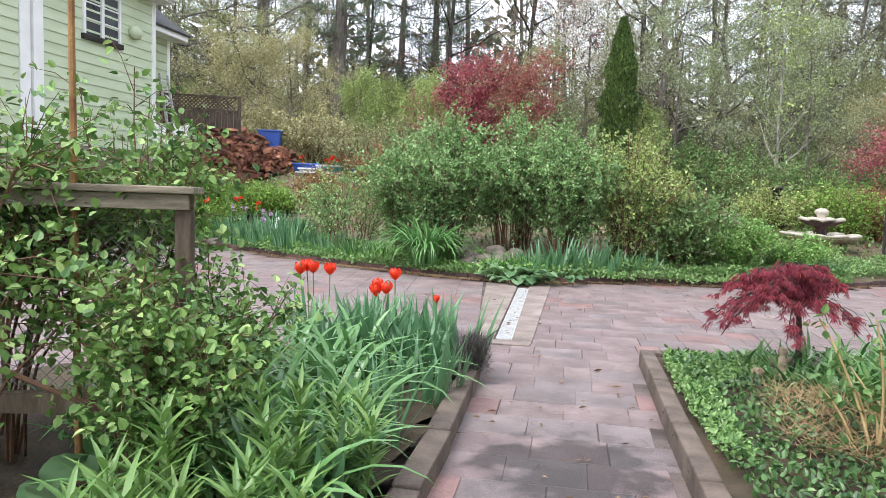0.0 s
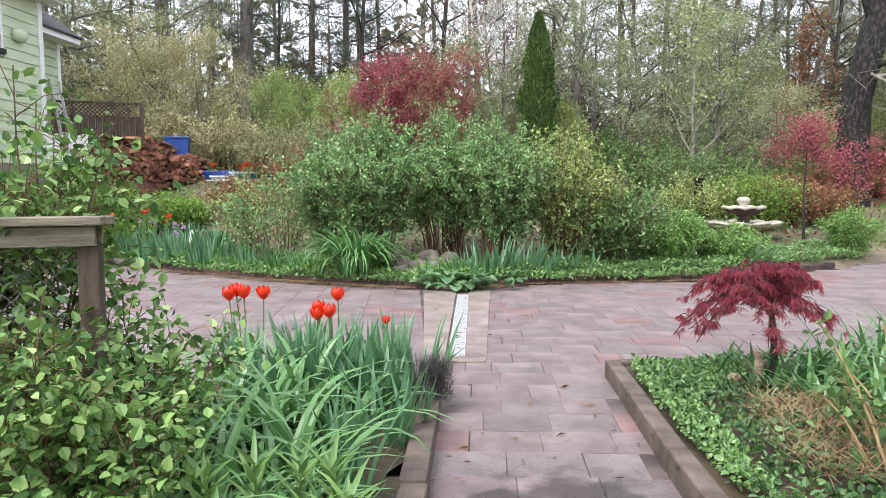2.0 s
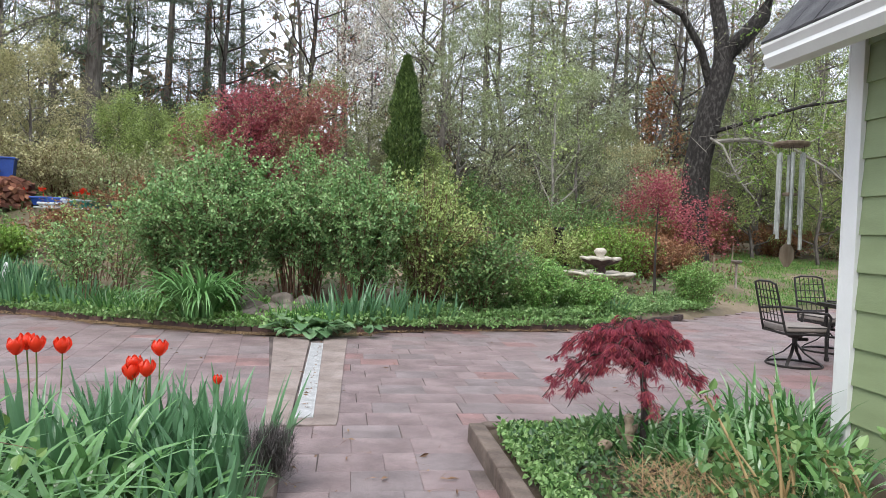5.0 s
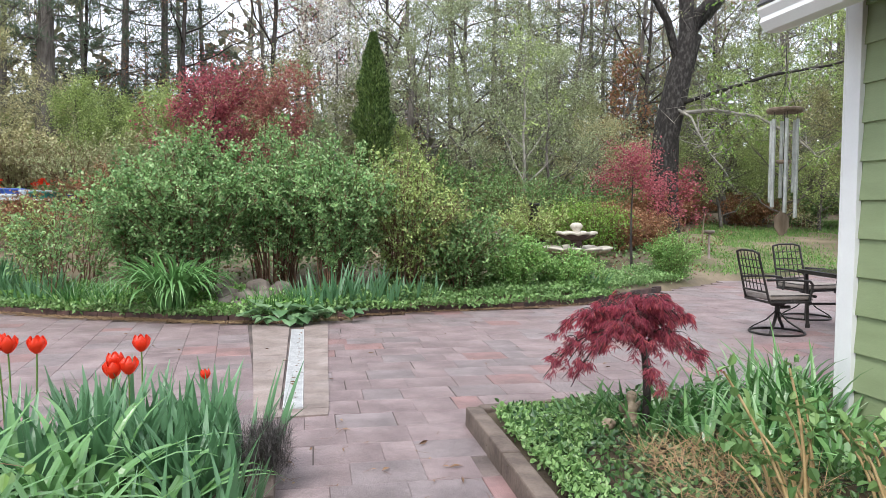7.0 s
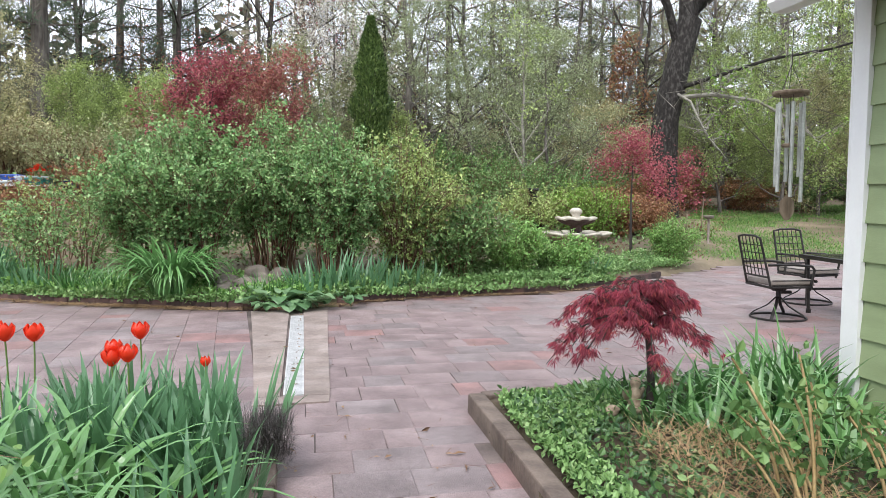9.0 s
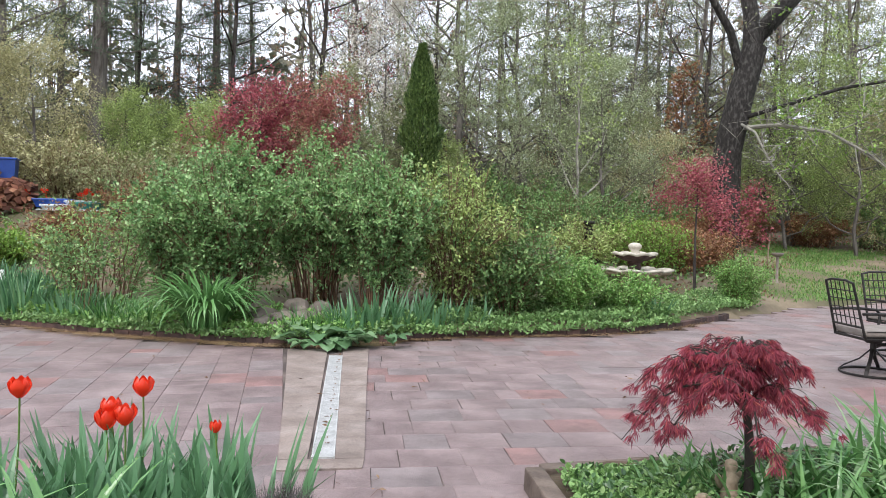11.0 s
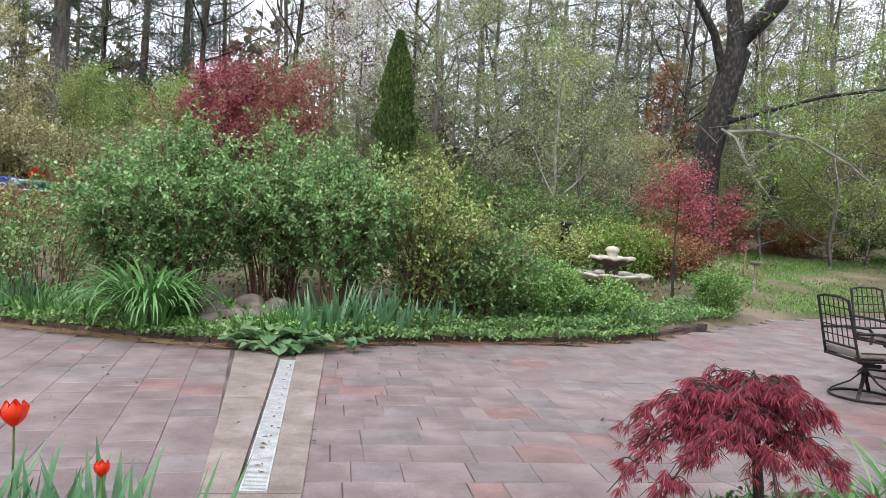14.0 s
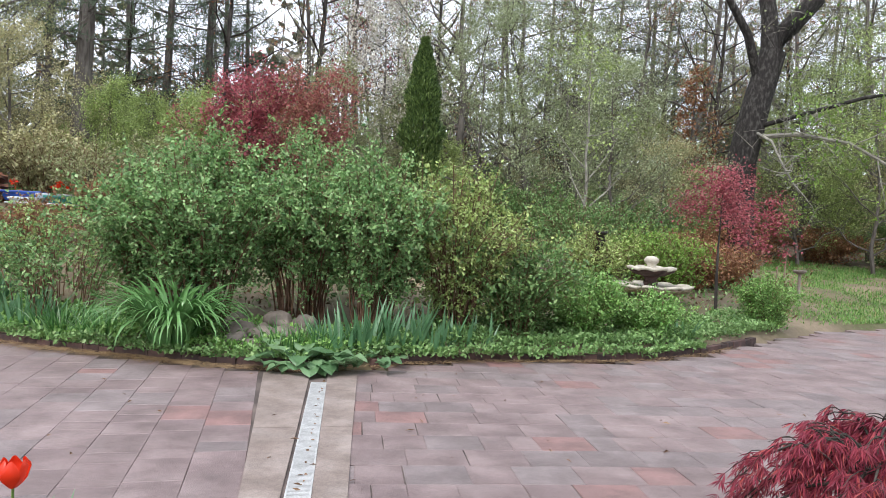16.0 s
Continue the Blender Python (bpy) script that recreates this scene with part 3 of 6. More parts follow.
def house_left():
    h = tagged(empty("pale_green_house", FAR_CORNER[0], FAR_CORNER[1], 0, 15), "pale green clapboard house with white corner boards", "house")
    bm = bmesh.new()
    box(bm, -7, -9, -0.1, -0.03, -0.02, 6.0)
    part("wall_core", bm, M["siding_pale"], h)
    z, e = 2.05, 0.235
    while z < 5.95:
        bm = bmesh.new()
        for y0, y1 in ((-9, -4.75), (-4.10, -0.13)):
            vs = [(-0.028, z + e), (-0.004, z + e), (0.02, z - 0.012), (-0.028, z - 0.012)]
            a = [bm.verts.new((p[0], y0, p[1])) for p in vs]
            b = [bm.verts.new((p[0], y1, p[1])) for p in vs]
            for k in range(4):
                bm.faces.new((a[k], a[(k + 1) % 4], b[(k + 1) % 4], b[k]))
            bm.faces.new(a[::-1]), bm.faces.new(b)
        part("clapboard", bm, M["siding_pale"], h)
        z += e
    bm = bmesh.new()
    box(bm, -0.03, -0.14, 1.8, 0.035, 0.02, 5.95, bevel=0.004)
    part("corner_board", bm, M["white"], h)
    bm = bmesh.new()
    box(bm, -0.03, -4.74, 1.8, 0.035, -4.46, 5.95, bevel=0.004)
    box(bm, -0.03, -4.40, 1.8, 0.06, -4.12, 5.95, bevel=0.004)
    part("corner_board", bm, M["white"], h)
    bm = bmesh.new()
    box(bm, -0.02, -9, -0.1, 0.0, -0.02, 2.05)
    part("foundation", bm, M["concrete"], h)
    # window with muntins
    y0, y1, z0, z1 = -2.85, -1.50, 4.55, 6.0
    bm = bmesh.new()
    box(bm, 0.0, y0 + .06, z0, 0.015, y1 - .06, z1 - 0.1)
    win = part("window", bm, M["glass"], h)
    bm = bmesh.new()
    for b in ((y0, z0, y0 + 0.07, z1), (y1 - 0.07, z0, y1, z1), (y0, z1 - 0.1, y1, z1)):
        box(bm, -0.01, b[0], b[1], 0.06, b[2], b[3])
    part("window_frame", bm, M["white"], win)
    bm = bmesh.new()
    for i in range(1, 2):
        yy = y0 + (y1 - y0) * i / 2
        box(bm, 0.015, yy - 0.05, z0 + 0.02, 0.055, yy + 0.05, z1 - 0.08)
    for i in range(1, 4):
        zz = z0 + (z1 - z0) * i / 4
        box(bm, 0.013, y0 + 0.05, zz - 0.014, 0.043, y1 - 0.05, zz + 0.014)
    part("muntins", bm, M["white"], win)
    bm = bmesh.new()
    box(bm, -0.01, y0 - 0.05, z0 - 0.12, 0.10, y1 + 0.05, z0, bevel=0.01)
    part("window_sill", bm, M["black_metal"], win)
    # round vent hood
    bm = bmesh.new()
    bmesh.ops.create_uvsphere(bm, u_segments=14, v_segments=8, radius=0.19, matrix=Matrix.LocRotScale((0.08, -0.95, 4.96), None, (0.7, 1.25, 0.9)))
    part("vent_hood", bm, M["siding_pale"], h, smooth=True)
    # eave and roof
    bm = bmesh.new()
    box(bm, -0.05, -9, 5.93, 0.42, 0.25, 5.96)
    part("soffit", bm, M["white"], h)
    bm = bmesh.new()
    box(bm, 0.40, -9, 5.93, 0.43, 0.27, 6.12)
    box(bm, 0.43, -9, 6.0, 0.55, 0.27, 6.11, bevel=0.02)
    part("gutter", bm, M["white"], h)
    bm = bmesh.new()
    box(bm, -4.6, -9, 0, 0, 0.3, 0.06, m=Matrix.Translation((0.5, 0, 6.12)) @ Matrix.Rotation(radians(32), 4, "Y"))
    part("roof", bm, M["shingle"], h)
    # lower ell behind
    bm = bmesh.new()
    box(bm, -5, 0.0, 0.8, -0.75, 1.9, 5.35)
    part("ell_wall", bm, M["siding_pale"], h)
    for i in range(14):
        bm = bmesh.new()
        zz = 2.1 + i * 0.235
        box(bm, -0.75, 0.02, zz, -0.725 + 0.012, 1.78, zz + 0.20)
        part("clapboard", bm, M["siding_pale"], h)
    bm = bmesh.new()
    box(bm, -0.77, 1.78, 1.8, -0.70, 1.92, 5.4)
    part("corner_board", bm, M["white"], h)
    bm = bmesh.new()
    box(bm, -0.8, 0.0, 5.33, -0.30, 2.1, 5.36)
    box(bm, -0.32, 0.0, 5.33, -0.24, 2.12, 5.47)
    part("ell_soffit", bm, M["white"], h)
    bm = bmesh.new()
    box(bm, -3.6, 0.02, 0, 0, 2.15, 0.06, m=Matrix.Translation((-0.2, 0, 5.46)) @ Matrix.Rotation(radians(36), 4, "Y"))
    part("ell_roof", bm, M["shingle"], h)


house_left()

# ---- plants: generators ----
def arc(a, b, bow, k=6):
    """A bowed line from a to b."""
    t = np.linspace(0, 1, k)[:, None]
    return np.asarray(a) * (1 - t) + np.asarray(b) * t + np.asarray(bow) * (4 * t * (1 - t))


def shrub_parts(g, h, r, stems=26, twigs=12, per=9, size=0.045, low=0.3, fan=0.25, thick=0.010, shell=0.75, lean=(0, 0), aspect=0.6, twig_len=0.35, rounded=False, clump=0.035):
    """Stems fanning out of one stool, twigs along their upper reach, leaves along the twigs."""
    polys, tw, ce = [], [], []
    for i in range(stems):
        a, el = g.uniform(0, 2 * np.pi), g.uniform(0, 1) ** 0.6
        rad = r * el * g.uniform(0.85, 1.1)
        top = np.array([rad * math.cos(a) + lean[0], rad * math.sin(a) + lean[1], h * (1 - shell * 0.55 * el ** 2) * g.uniform(0.82, 1.06)])
        base = np.array([fan * r * math.cos(a) * g.uniform(0.2, 1), fan * r * math.sin(a) * g.uniform(0.2, 1), -0.05])
        p = arc(base, top, (-0.12 * rad * math.cos(a), -0.12 * rad * math.sin(a), 0.10 * h * el), 8) + g.normal(0, 0.012, (8, 3))
        polys.append((p, np.linspace(thick, thick * 0.3, 8)))
        for j in range(twigs):
            f = low + (1 - low) * g.uniform(0, 1) ** 0.8
            k = f * 7
            q = p[int(min(k, 6))] * (1 - k % 1) + p[int(min(k, 6)) + 1] * (k % 1)
            d = g.normal(0, 1, 3) + np.array([math.cos(a) * 0.8, math.sin(a) * 0.8, 0.5])
            d /= np.linalg.norm(d)
            L = twig_len * g.uniform(0.5, 1.2)
            e = q + d * L
            tw.append((arc(q, e, (0, 0, 0.03), 3), [thick * 0.35, thick * 0.25, thick * 0.12]))
            s = g.uniform(0.1, 1.05, (per, 1))
            knots = np.round(s * 4) / 4 if clump < 0.03 else s
            ce.append(q + (e - q) * knots + g.normal(0, clump, (per, 3)))
    c = np.concatenate(ce)
    c = c[c[:, 2] > 0.02]
    return polys, tw, leaves(c, size, aspect=aspect, g=g, rounded=rounded)


def place_shrub(name, label, x, y, mat, stem_mat, seed, z=None, group="", category="shrub", **kw):
    g = np.random.default_rng(seed)
    t = tagged(empty(name, x, y, float(ground_z(x, y)) - 0.02 if z is None else z), label, category, group)
    st, tw, lf = shrub_parts(g, **kw)
    mesh_ob("branchwork", *join(tubes(st, 5), tubes(tw, 3)), stem_mat, t)["kind"] = "stuff"
    mesh_ob("foliage", *lf, mat, t)["kind"] = "stuff"
    return t


def clump(name, label, x, y, n, length, width, mat, seed, r=0.15, lean=(0.1, 0.6), droop=(0.4, 1.6), z=None, segs=5, category="plant", group="", split=False):
    """A tuft of strap leaves."""
    g = np.random.default_rng(seed)
    t = tagged(empty(name, x, y, float(ground_z(x, y)) if z is None else z), label, category, group)
    a = g.uniform(0, 2 * np.pi, n)
    rr = r * np.sqrt(g.uniform(0, 1, n))
    b = np.stack([rr * np.cos(a), rr * np.sin(a), np.full(n, -0.03)], 1)
    h = a + g.normal(0, 0.5, n)
    L = length * g.uniform(0.55, 1.12, n)
    V, F = blades(b, h, L, width * g.uniform(0.7, 1.2, n), g.uniform(*lean, n), g.uniform(*droop, n), segs, g)
    if split:
        k, f = 3 * (segs + 1), 2 * segs
        for i in range(n):
            mesh_ob("leaf", V[i * k:(i + 1) * k], F[:f], mat, t)
    else:
        mesh_ob("foliage", V, F, mat, t)["kind"] = "stuff"
    return t


def cover(name, label, poly, n, size, mat, z, height, seed, category="ground cover", follow=False, stand=0.5, aspect=0.6, lumps=0.5):
    """Low leaves spread over a piece of ground, in uneven mounds."""
    g = np.random.default_rng(seed)
    p = spread(poly, n, g)
    lump = 0.5 + 0.5 * np.sin(p[:, 0] * 3.1 + seed) * np.sin(p[:, 1] * 3.7 + seed * 2) + 0.35 * np.sin(p[:, 0] * 9 + 1) * np.sin(p[:, 1] * 8)
    base = ground_z(p[:, 0], p[:, 1]) if follow else z
    hh = base + np.clip(1 - lumps + lumps * lump, 0.12, 1.3) * height * g.uniform(0.15, 1, n) ** 0.7
    V, F = leaves(np.column_stack([p, hh]), size, aspect=aspect, g=g, up=stand, rounded=True)
    return tagged(mesh_ob(name, V, F, mat), label, category, kind="stuff")


# ---- rose hedge behind the edging ----
for i, (x, y, h, r, s, tw, mat, low, seed) in enumerate([
        (-4.1, 10.0, 2.45, 1.35, 50, 20, "rose_leaf", 0.22, 11), (-3.05, 10.6, 2.5, 1.3, 50, 20, "rose_leaf", 0.22, 12),
        (-2.05, 10.35, 2.3, 1.15, 46, 20, "rose_leaf", 0.22, 13), (-5.1, 10.4, 2.1, 1.2, 40, 16, "rose_leaf", 0.2, 16)]):
    place_shrub("rose_bush", "large rose bush in grey-green young leaf with dark bare stems", x, y, M[mat], M["cane"], seed, group="rose hedge",
                h=h, r=r, stems=s + 8, twigs=tw, per=19, size=0.052, low=low, thick=0.013, rounded=True, clump=0.022)
place_shrub("rose_bush", "airy yellow-green rose bush with red-brown canes", -1.05, 10.75, M["young_leaf"], M["cane"], 14, group="rose hedge",
            h=2.3, r=1.1, stems=54, twigs=16, per=12, size=0.05, low=0.12, thick=0.013, rounded=True, clump=0.024)
place_shrub("rose_bush", "leafy green rose bush with brown canes", -0.2, 10.95, M["shrub_leaf"], M["cane"], 17, group="rose hedge",
            h=1.5, r=0.95, stems=42, twigs=16, per=14, size=0.055, low=0.12, thick=0.010, rounded=True, clump=0.024)
place_shrub("rose_bush", "sparse arching rose bush with reddish canes", -6.0, 9.9, M["rose_leaf"], M["cane"], 15, group="rose hedge",
            h=1.45, r=1.15, stems=30, twigs=11, per=10, size=0.052, low=0.25, thick=0.010, fan=0.5, rounded=True, clump=0.022)
place_shrub("rose_bush", "sparse arching rose bush with reddish canes", -6.9, 11.0, M["young_leaf"], M["cane"], 18, group="rose hedge",
            h=1.3, r=1.1, stems=28, twigs=9, per=8, size=0.05, low=0.25, thick=0.009, fan=0.5, rounded=True, clump=0.022)
place_shrub("round_shrub", "dense bright green rounded shrub", 0.55, 11.25, M["fresh_leaf"], M["cane"], 21,
            h=1.0, r=0.66, stems=46, twigs=16, per=15, size=0.046, low=0.12, thick=0.006, twig_len=0.22)
place_shrub("low_shrub", "low leafy green shrub", 1.55, 11.75, M["fresh_leaf"], M["cane"], 22,
            h=0.62, r=0.66, stems=44, twigs=13, per=14, size=0.048, low=0.1, thick=0.006, twig_len=0.2)
place_shrub("round_shrub", "small rounded green shrub at the lawn's edge", 3.75, 14.1, M["fresh_leaf"], M["cane"], 23,
            h=0.92, r=0.55, stems=46, twigs=14, per=14, size=0.042, low=0.1, thick=0.006, twig_len=0.2)

# ---- bed along the edging ----
clump("daylily_clump", "big daylily clump with long arching leaves", -3.95, 8.98, 320, 1.08, 0.050, M["lily"], 31, r=0.24, lean=(0.0, 0.45), droop=(1.4, 3.1), segs=8, split=True, z=0.16)
for i, (x, y, n, L) in enumerate([(-4.9, 9.15, 150, 0.45), (-5.5, 9.3, 150, 0.5), (-2.62, 9.1, 100, 0.42), (-2.35, 9.25, 90, 0.42)]):
    clump("lily_tuft", "tuft of narrow green leaves in the bed", x, y, n, L, 0.018, M["lily"], 40 + i, r=0.3, lean=(0.0, 0.6), droop=(0.3, 1.3), group="tufts in the bed")
for i, (x, y, n, L) in enumerate([(-2.15, 9.25, 60, 0.55), (-1.85, 9.45, 70, 0.6), (-1.5, 9.75, 70, 0.58), (-1.2, 9.95, 40, 0.5), (-6.0, 9.4, 70, 0.5), (-6.4, 9.55, 60, 0.5), (-0.75, 10.2, 26, 0.42), (1.95, 12.0, 40, 0.42)]):
    clump("iris_clump", "clump of upright blue-green iris leaves", x, y, n * 2 // 3, L * 1.12, 0.052, M["iris"], 50 + i, r=0.26, lean=(0.0, 0.5), droop=(0.05, 0.5), segs=4, split=True, group="irises in the bed")


def broad_plant(x, y, z, n, size, seed, label):
    g = np.random.default_rng(seed)
    t = tagged(empty("broad_leaf_plant", x, y, z), label, "plant")
    V, F, k = [], [], 0
    for i in range(n):
        a, r = g.uniform(0, 2 * math.pi), g.uniform(0.05, 1) ** 0.7
        L, w = size * g.uniform(0.6, 1.1), size * g.uniform(0.35, 0.5)
        b = np.array([r * 0.55 * math.cos(a), r * 0.22 * math.sin(a), g.uniform(0.03, 0.16)])
        d = np.array([math.cos(a), math.sin(a), g.uniform(-0.1, 0.7)])
        d /= np.linalg.norm(d)
        s = np.cross(d, [0, 0, 1])
        s /= np.linalg.norm(s)
        up = np.cross(s, d)
        nu, nv = 6, 4
        for iu in range(nu + 1):
            tt = iu / nu
            ww = w * math.sin(math.pi * min(1, tt * 0.93 + 0.07)) ** 0.7
            for iv in range(-nv // 2, nv // 2 + 1):
                f = iv / (nv / 2)
                V.append(b + d * L * tt + s * ww * f + up * (0.25 * abs(f) * ww - 0.35 * L * tt ** 2 + 0.02 * math.sin(7 * tt + 3 * f + i)))
        for iu in range(nu):
            for iv in range(nv):
                q = k + iu * (nv + 1) + iv
                F.append((q, q + 1, q + nv + 2, q + nv + 1))
        k += (nu + 1) * (nv + 1)
    mesh_ob("foliage", np.array(V), F, M["big_leaf"], t, smooth=True)


broad_plant(-2.35, 8.62, 0.04, 34, 0.24, 61, "spreading plant with broad grey-green leaves over the edging")
broad_plant(-1.75, 9.0, 0.04, 20, 0.18, 62, "spreading plant with broad grey-green leaves over the edging")
BED_BACK = [(-1.6, 9.35), (-0.8, 9.95), (0.6, 10.5), (1.4, 10.9), (2.25, 11.75), (3.4, 13.3), (4.3, 14.4), (3.4, 14.4), (2.2, 13.0), (0.9, 11.9), (-1.0, 11.1), (-2.2, 10.0)]
cover("vinca_cover", "trailing green ground cover along the edging", BED_BACK, 17000, 0.047, M["low_leaf"], 0, 0.26, 71, follow=True)
cover("bed_weeds", "mixed low weeds and leaves in the garden bed", [(-12, 10.75), (-8.4, 9.8), (-5.4, 8.95), (-3.2, 8.7), (-2.2, 8.85), (-1.6, 9.4), (-1.9, 10.2), (-5, 9.9), (-8, 10.9), (-12, 12)],
      15000, 0.055, M["fresh_leaf"], 0, 0.20, 72, follow=True)
cover("edge_creepers", "stray leaves hanging over the brick edging", [(-8.4, 9.62), (-5.4, 8.78), (-3.2, 8.55), (-2.2, 8.7), (-1.4, 9.38), (0.6, 10.33), (1.4, 10.7), (2.3, 11.6), (2.3, 11.9), (1.4, 10.95), (0.6, 10.5), (-1.4, 9.6), (-2.2, 8.95), (-3.2, 8.75), (-5.4, 8.98), (-8.4, 9.8)],
      4800, 0.055, M["low_leaf"], 0.05, 0.17, 73)
# left part of the bed, up to the house
for i, (x, y) in enumerate([(-7.2, 9.75), (-7.9, 9.95), (-8.6, 10.2), (-9.3, 10.45), (-7.6, 10.5), (-8.5, 10.9)]):
    clump("iris_clump", "clump of upright blue-green iris leaves", x, y, 130, 0.6, 0.042, M["iris"], 80 + i, r=0.4, lean=(0.0, 0.35), droop=(0.1, 0.7), segs=4, group="irises in the bed")
for i, (x, y, h, r) in enumerate([(-10.6, 12.1, 0.95, 1.0), (-11.8, 12.4, 1.1, 1.1), (-9.6, 12.2, 0.7, 0.8), (-12.9, 11.6, 1.7, 1.2), (-10.8, 11.3, 0.7, 0.9), (-12.6, 12.9, 1.15, 0.9), (-12.7, 10.3, 1.7, 1.1), (-11.7, 10.9, 1.2, 1.0)]):
    place_shrub("green_shrub", "mounded fresh yellow-green shrub below the house", x, y, M["bright_leaf"], M["cane"], 90 + i, group="shrubs below the house",
                h=h, r=r, stems=44, twigs=12, per=12, size=0.066, low=0.1, thick=0.006, twig_len=0.3)

# ---- flower bed beside the path ----
for i in range(30):
    u, t = random.uniform(0, 1), random.uniform(0, 1)
    y = 0.6 + 2.3 * t
    x = -0.36 * y + 0.22 - 0.32 - u * 1.25
    clump("daylily_clump", "daylily clump with wet arching strap leaves", x, y, 20, 0.74, 0.050, M["lily"], 100 + i, r=0.14, lean=(0.05, 0.8), droop=(1.0, 2.6), z=0.08, segs=7, split=True, group="daylilies in the flower bed")
for i in range(22):
    t, u = (i % 11) / 10, i // 11
    x, y = -0.92 - 0.95 * t - 0.1 * u + random.uniform(-0.06, 0.06), 3.45 - 0.42 * u + 0.05 * t + random.uniform(-0.1, 0.1)
    clump("iris_clump", "clump of upright blue-green iris leaves", x, y, 17, 0.54, 0.056, M["iris"], 140 + i, r=0.14, lean=(0.0, 0.6), droop=(0.0, 0.5), z=0.08, segs=4, split=True, group="irises in the flower bed")
for i, (x, y) in enumerate([(-0.62, 2.55), (-0.72, 2.2), (-0.5, 1.8), (-0.62, 2.85), (-0.9, 2.95), (-0.4, 1.3), (-0.28, 0.95)]):
    clump("iris_clump", "clump of upright blue-green iris leaves", x - 0.12, y, 18, 0.46, 0.042, M["iris"], 170 + i, r=0.13, lean=(0.0, 0.4), droop=(0.1, 0.8), z=0.08, segs=5, split=True, group="irises in the flower bed")


def lily_stalk(name, x, y, n, h, seed, z=0.07):
    g = np.random.default_rng(seed)
    t = tagged(empty(name, x, y, z), "leafy lily stalks with whorled pointed leaves", "plant", "lilies in the flower bed")
    V = []
    stems = []
    for i in range(n):
        b = np.array([g.normal(0, 0.10), g.normal(0, 0.10), 0])
        top = b + np.array([g.normal(0, 0.05), g.normal(0, 0.05), h * g.uniform(0.6, 1.1)])
        stems.append((arc(b, top, (0.01, 0, 0), 4), [0.006, 0.006, 0.005, 0.003]))
        k = 34
        f = np.linspace(0.15, 1, k)
        a = np.arange(k) * 2.4 + g.uniform(0, 6)
        c = b + (top - b) * f[:, None]
        V.append(blades(c, a, np.full(k, 0.17) * g.uniform(0.7, 1.1, k), np.full(k, 0.024), np.full(k, 0.7) + 0.4 * (1 - f), g.uniform(0.3, 0.9, k), 3, g))
    mesh_ob("stalk_group", *tubes(stems, 5), M["spike"], t)["kind"] = "stuff"
    mesh_ob("foliage", *join(*V), M["spike"], t)["kind"] = "stuff"


for i, (x, y, h) in enumerate([(-0.30, 0.35, 0.42), (-0.55, 0.75, 0.5), (-0.75, 0.35, 0.5), (-0.35, 1.05, 0.38), (-0.95, 0.75, 0.5), (-0.05, -0.1, 0.4), (-0.5, -0.05, 0.45)]):
    lily_stalk("lily_stalks", x, y, 6, h, 200 + i)
for i, (x, y) in enumerate([(-0.75, 0.05), (-0.2, -0.35), (-0.6, -0.4), (-1.1, 0.25)]):
    broad_plant(x, y, 0.08, 9, 0.26, 210 + i, "low plant with broad smooth leaves in the flower bed")


def tulip(x, y, z, h, seed, lean, bud=False):
    g = np.random.default_rng(seed)
    t = tagged(empty("tulip", x, y, z), "red tulip bud on a green stem" if bud else "bright red tulip in full bloom on a green stem", "flower", "red tulips")
    top = np.array([lean[0], lean[1], h])
    mesh_ob("stem", *tubes([(arc((0, 0, 0), top, (0.01, 0.0, 0), 6), np.full(6, 0.0045))], 6), M["spike"], t, smooth=True)
    s = 0.6 if bud else 1.0
    for i in range(6):
        a = i * math.pi / 3 + g.uniform(-0.1, 0.1)
        V, F = [], []
        out = (0.047 if i % 2 else 0.041) * s
        for iu in range(6):
            f = iu / 5
            rad = out * math.sin(math.pi * (0.10 + 0.62 * f)) + (0.0 if bud else 0.006 * f * f * g.uniform(-1, 2.2))
            wid = 0.66 * math.sin(math.pi * (0.14 + 0.78 * f)) ** 0.45
            for iv in (-1, -0.5, 0, 0.5, 1):
                b = a + iv * wid
                V.append((top[0] + rad * math.cos(b), top[1] + rad * math.sin(b), top[2] - 0.01 * s + 0.094 * s * f - 0.012 * iv * iv * f * s))
        for iu in range(5):
            for iv in range(4):
                q = iu * 5 + iv
                F.append((q, q + 1, q + 6, q + 5))
        mesh_ob("petal", np.array(V), F, M["tulip"], t, smooth=True)
    n = 3
    mesh_ob("leaves", *blades(np.zeros((n, 3)), np.array([0.3, 2.5, 4.4]) + g.uniform(0, 1, n), np.full(n, 0.30), np.full(n, 0.05), np.full(n, 0.25), np.full(n, 0.7), 5, g), M["iris"], t)


for i, (x, y, h, l) in enumerate([(-1.62, 3.68, 0.56, (0.02, 0.0)), (-1.66, 3.56, 0.48, (-0.03, 0)), (-1.65, 3.46, 0.45, (-0.01, 0.02)), (-1.60, 3.50, 0.47, (0.02, 0)), (-1.20, 3.62, 0.42, (0.0, 0)),
                                  (-2.20, 3.36, 0.61, (-0.03, 0)), (-2.17, 3.36, 0.60, (0.0, 0)), (-2.09, 3.42, 0.59, (0.04, 0)), (-2.21, 3.30, 0.59, (-0.04, 0))]):
    tulip(x, y, 0.08, h, 220 + i, l, bud=(i == 4))

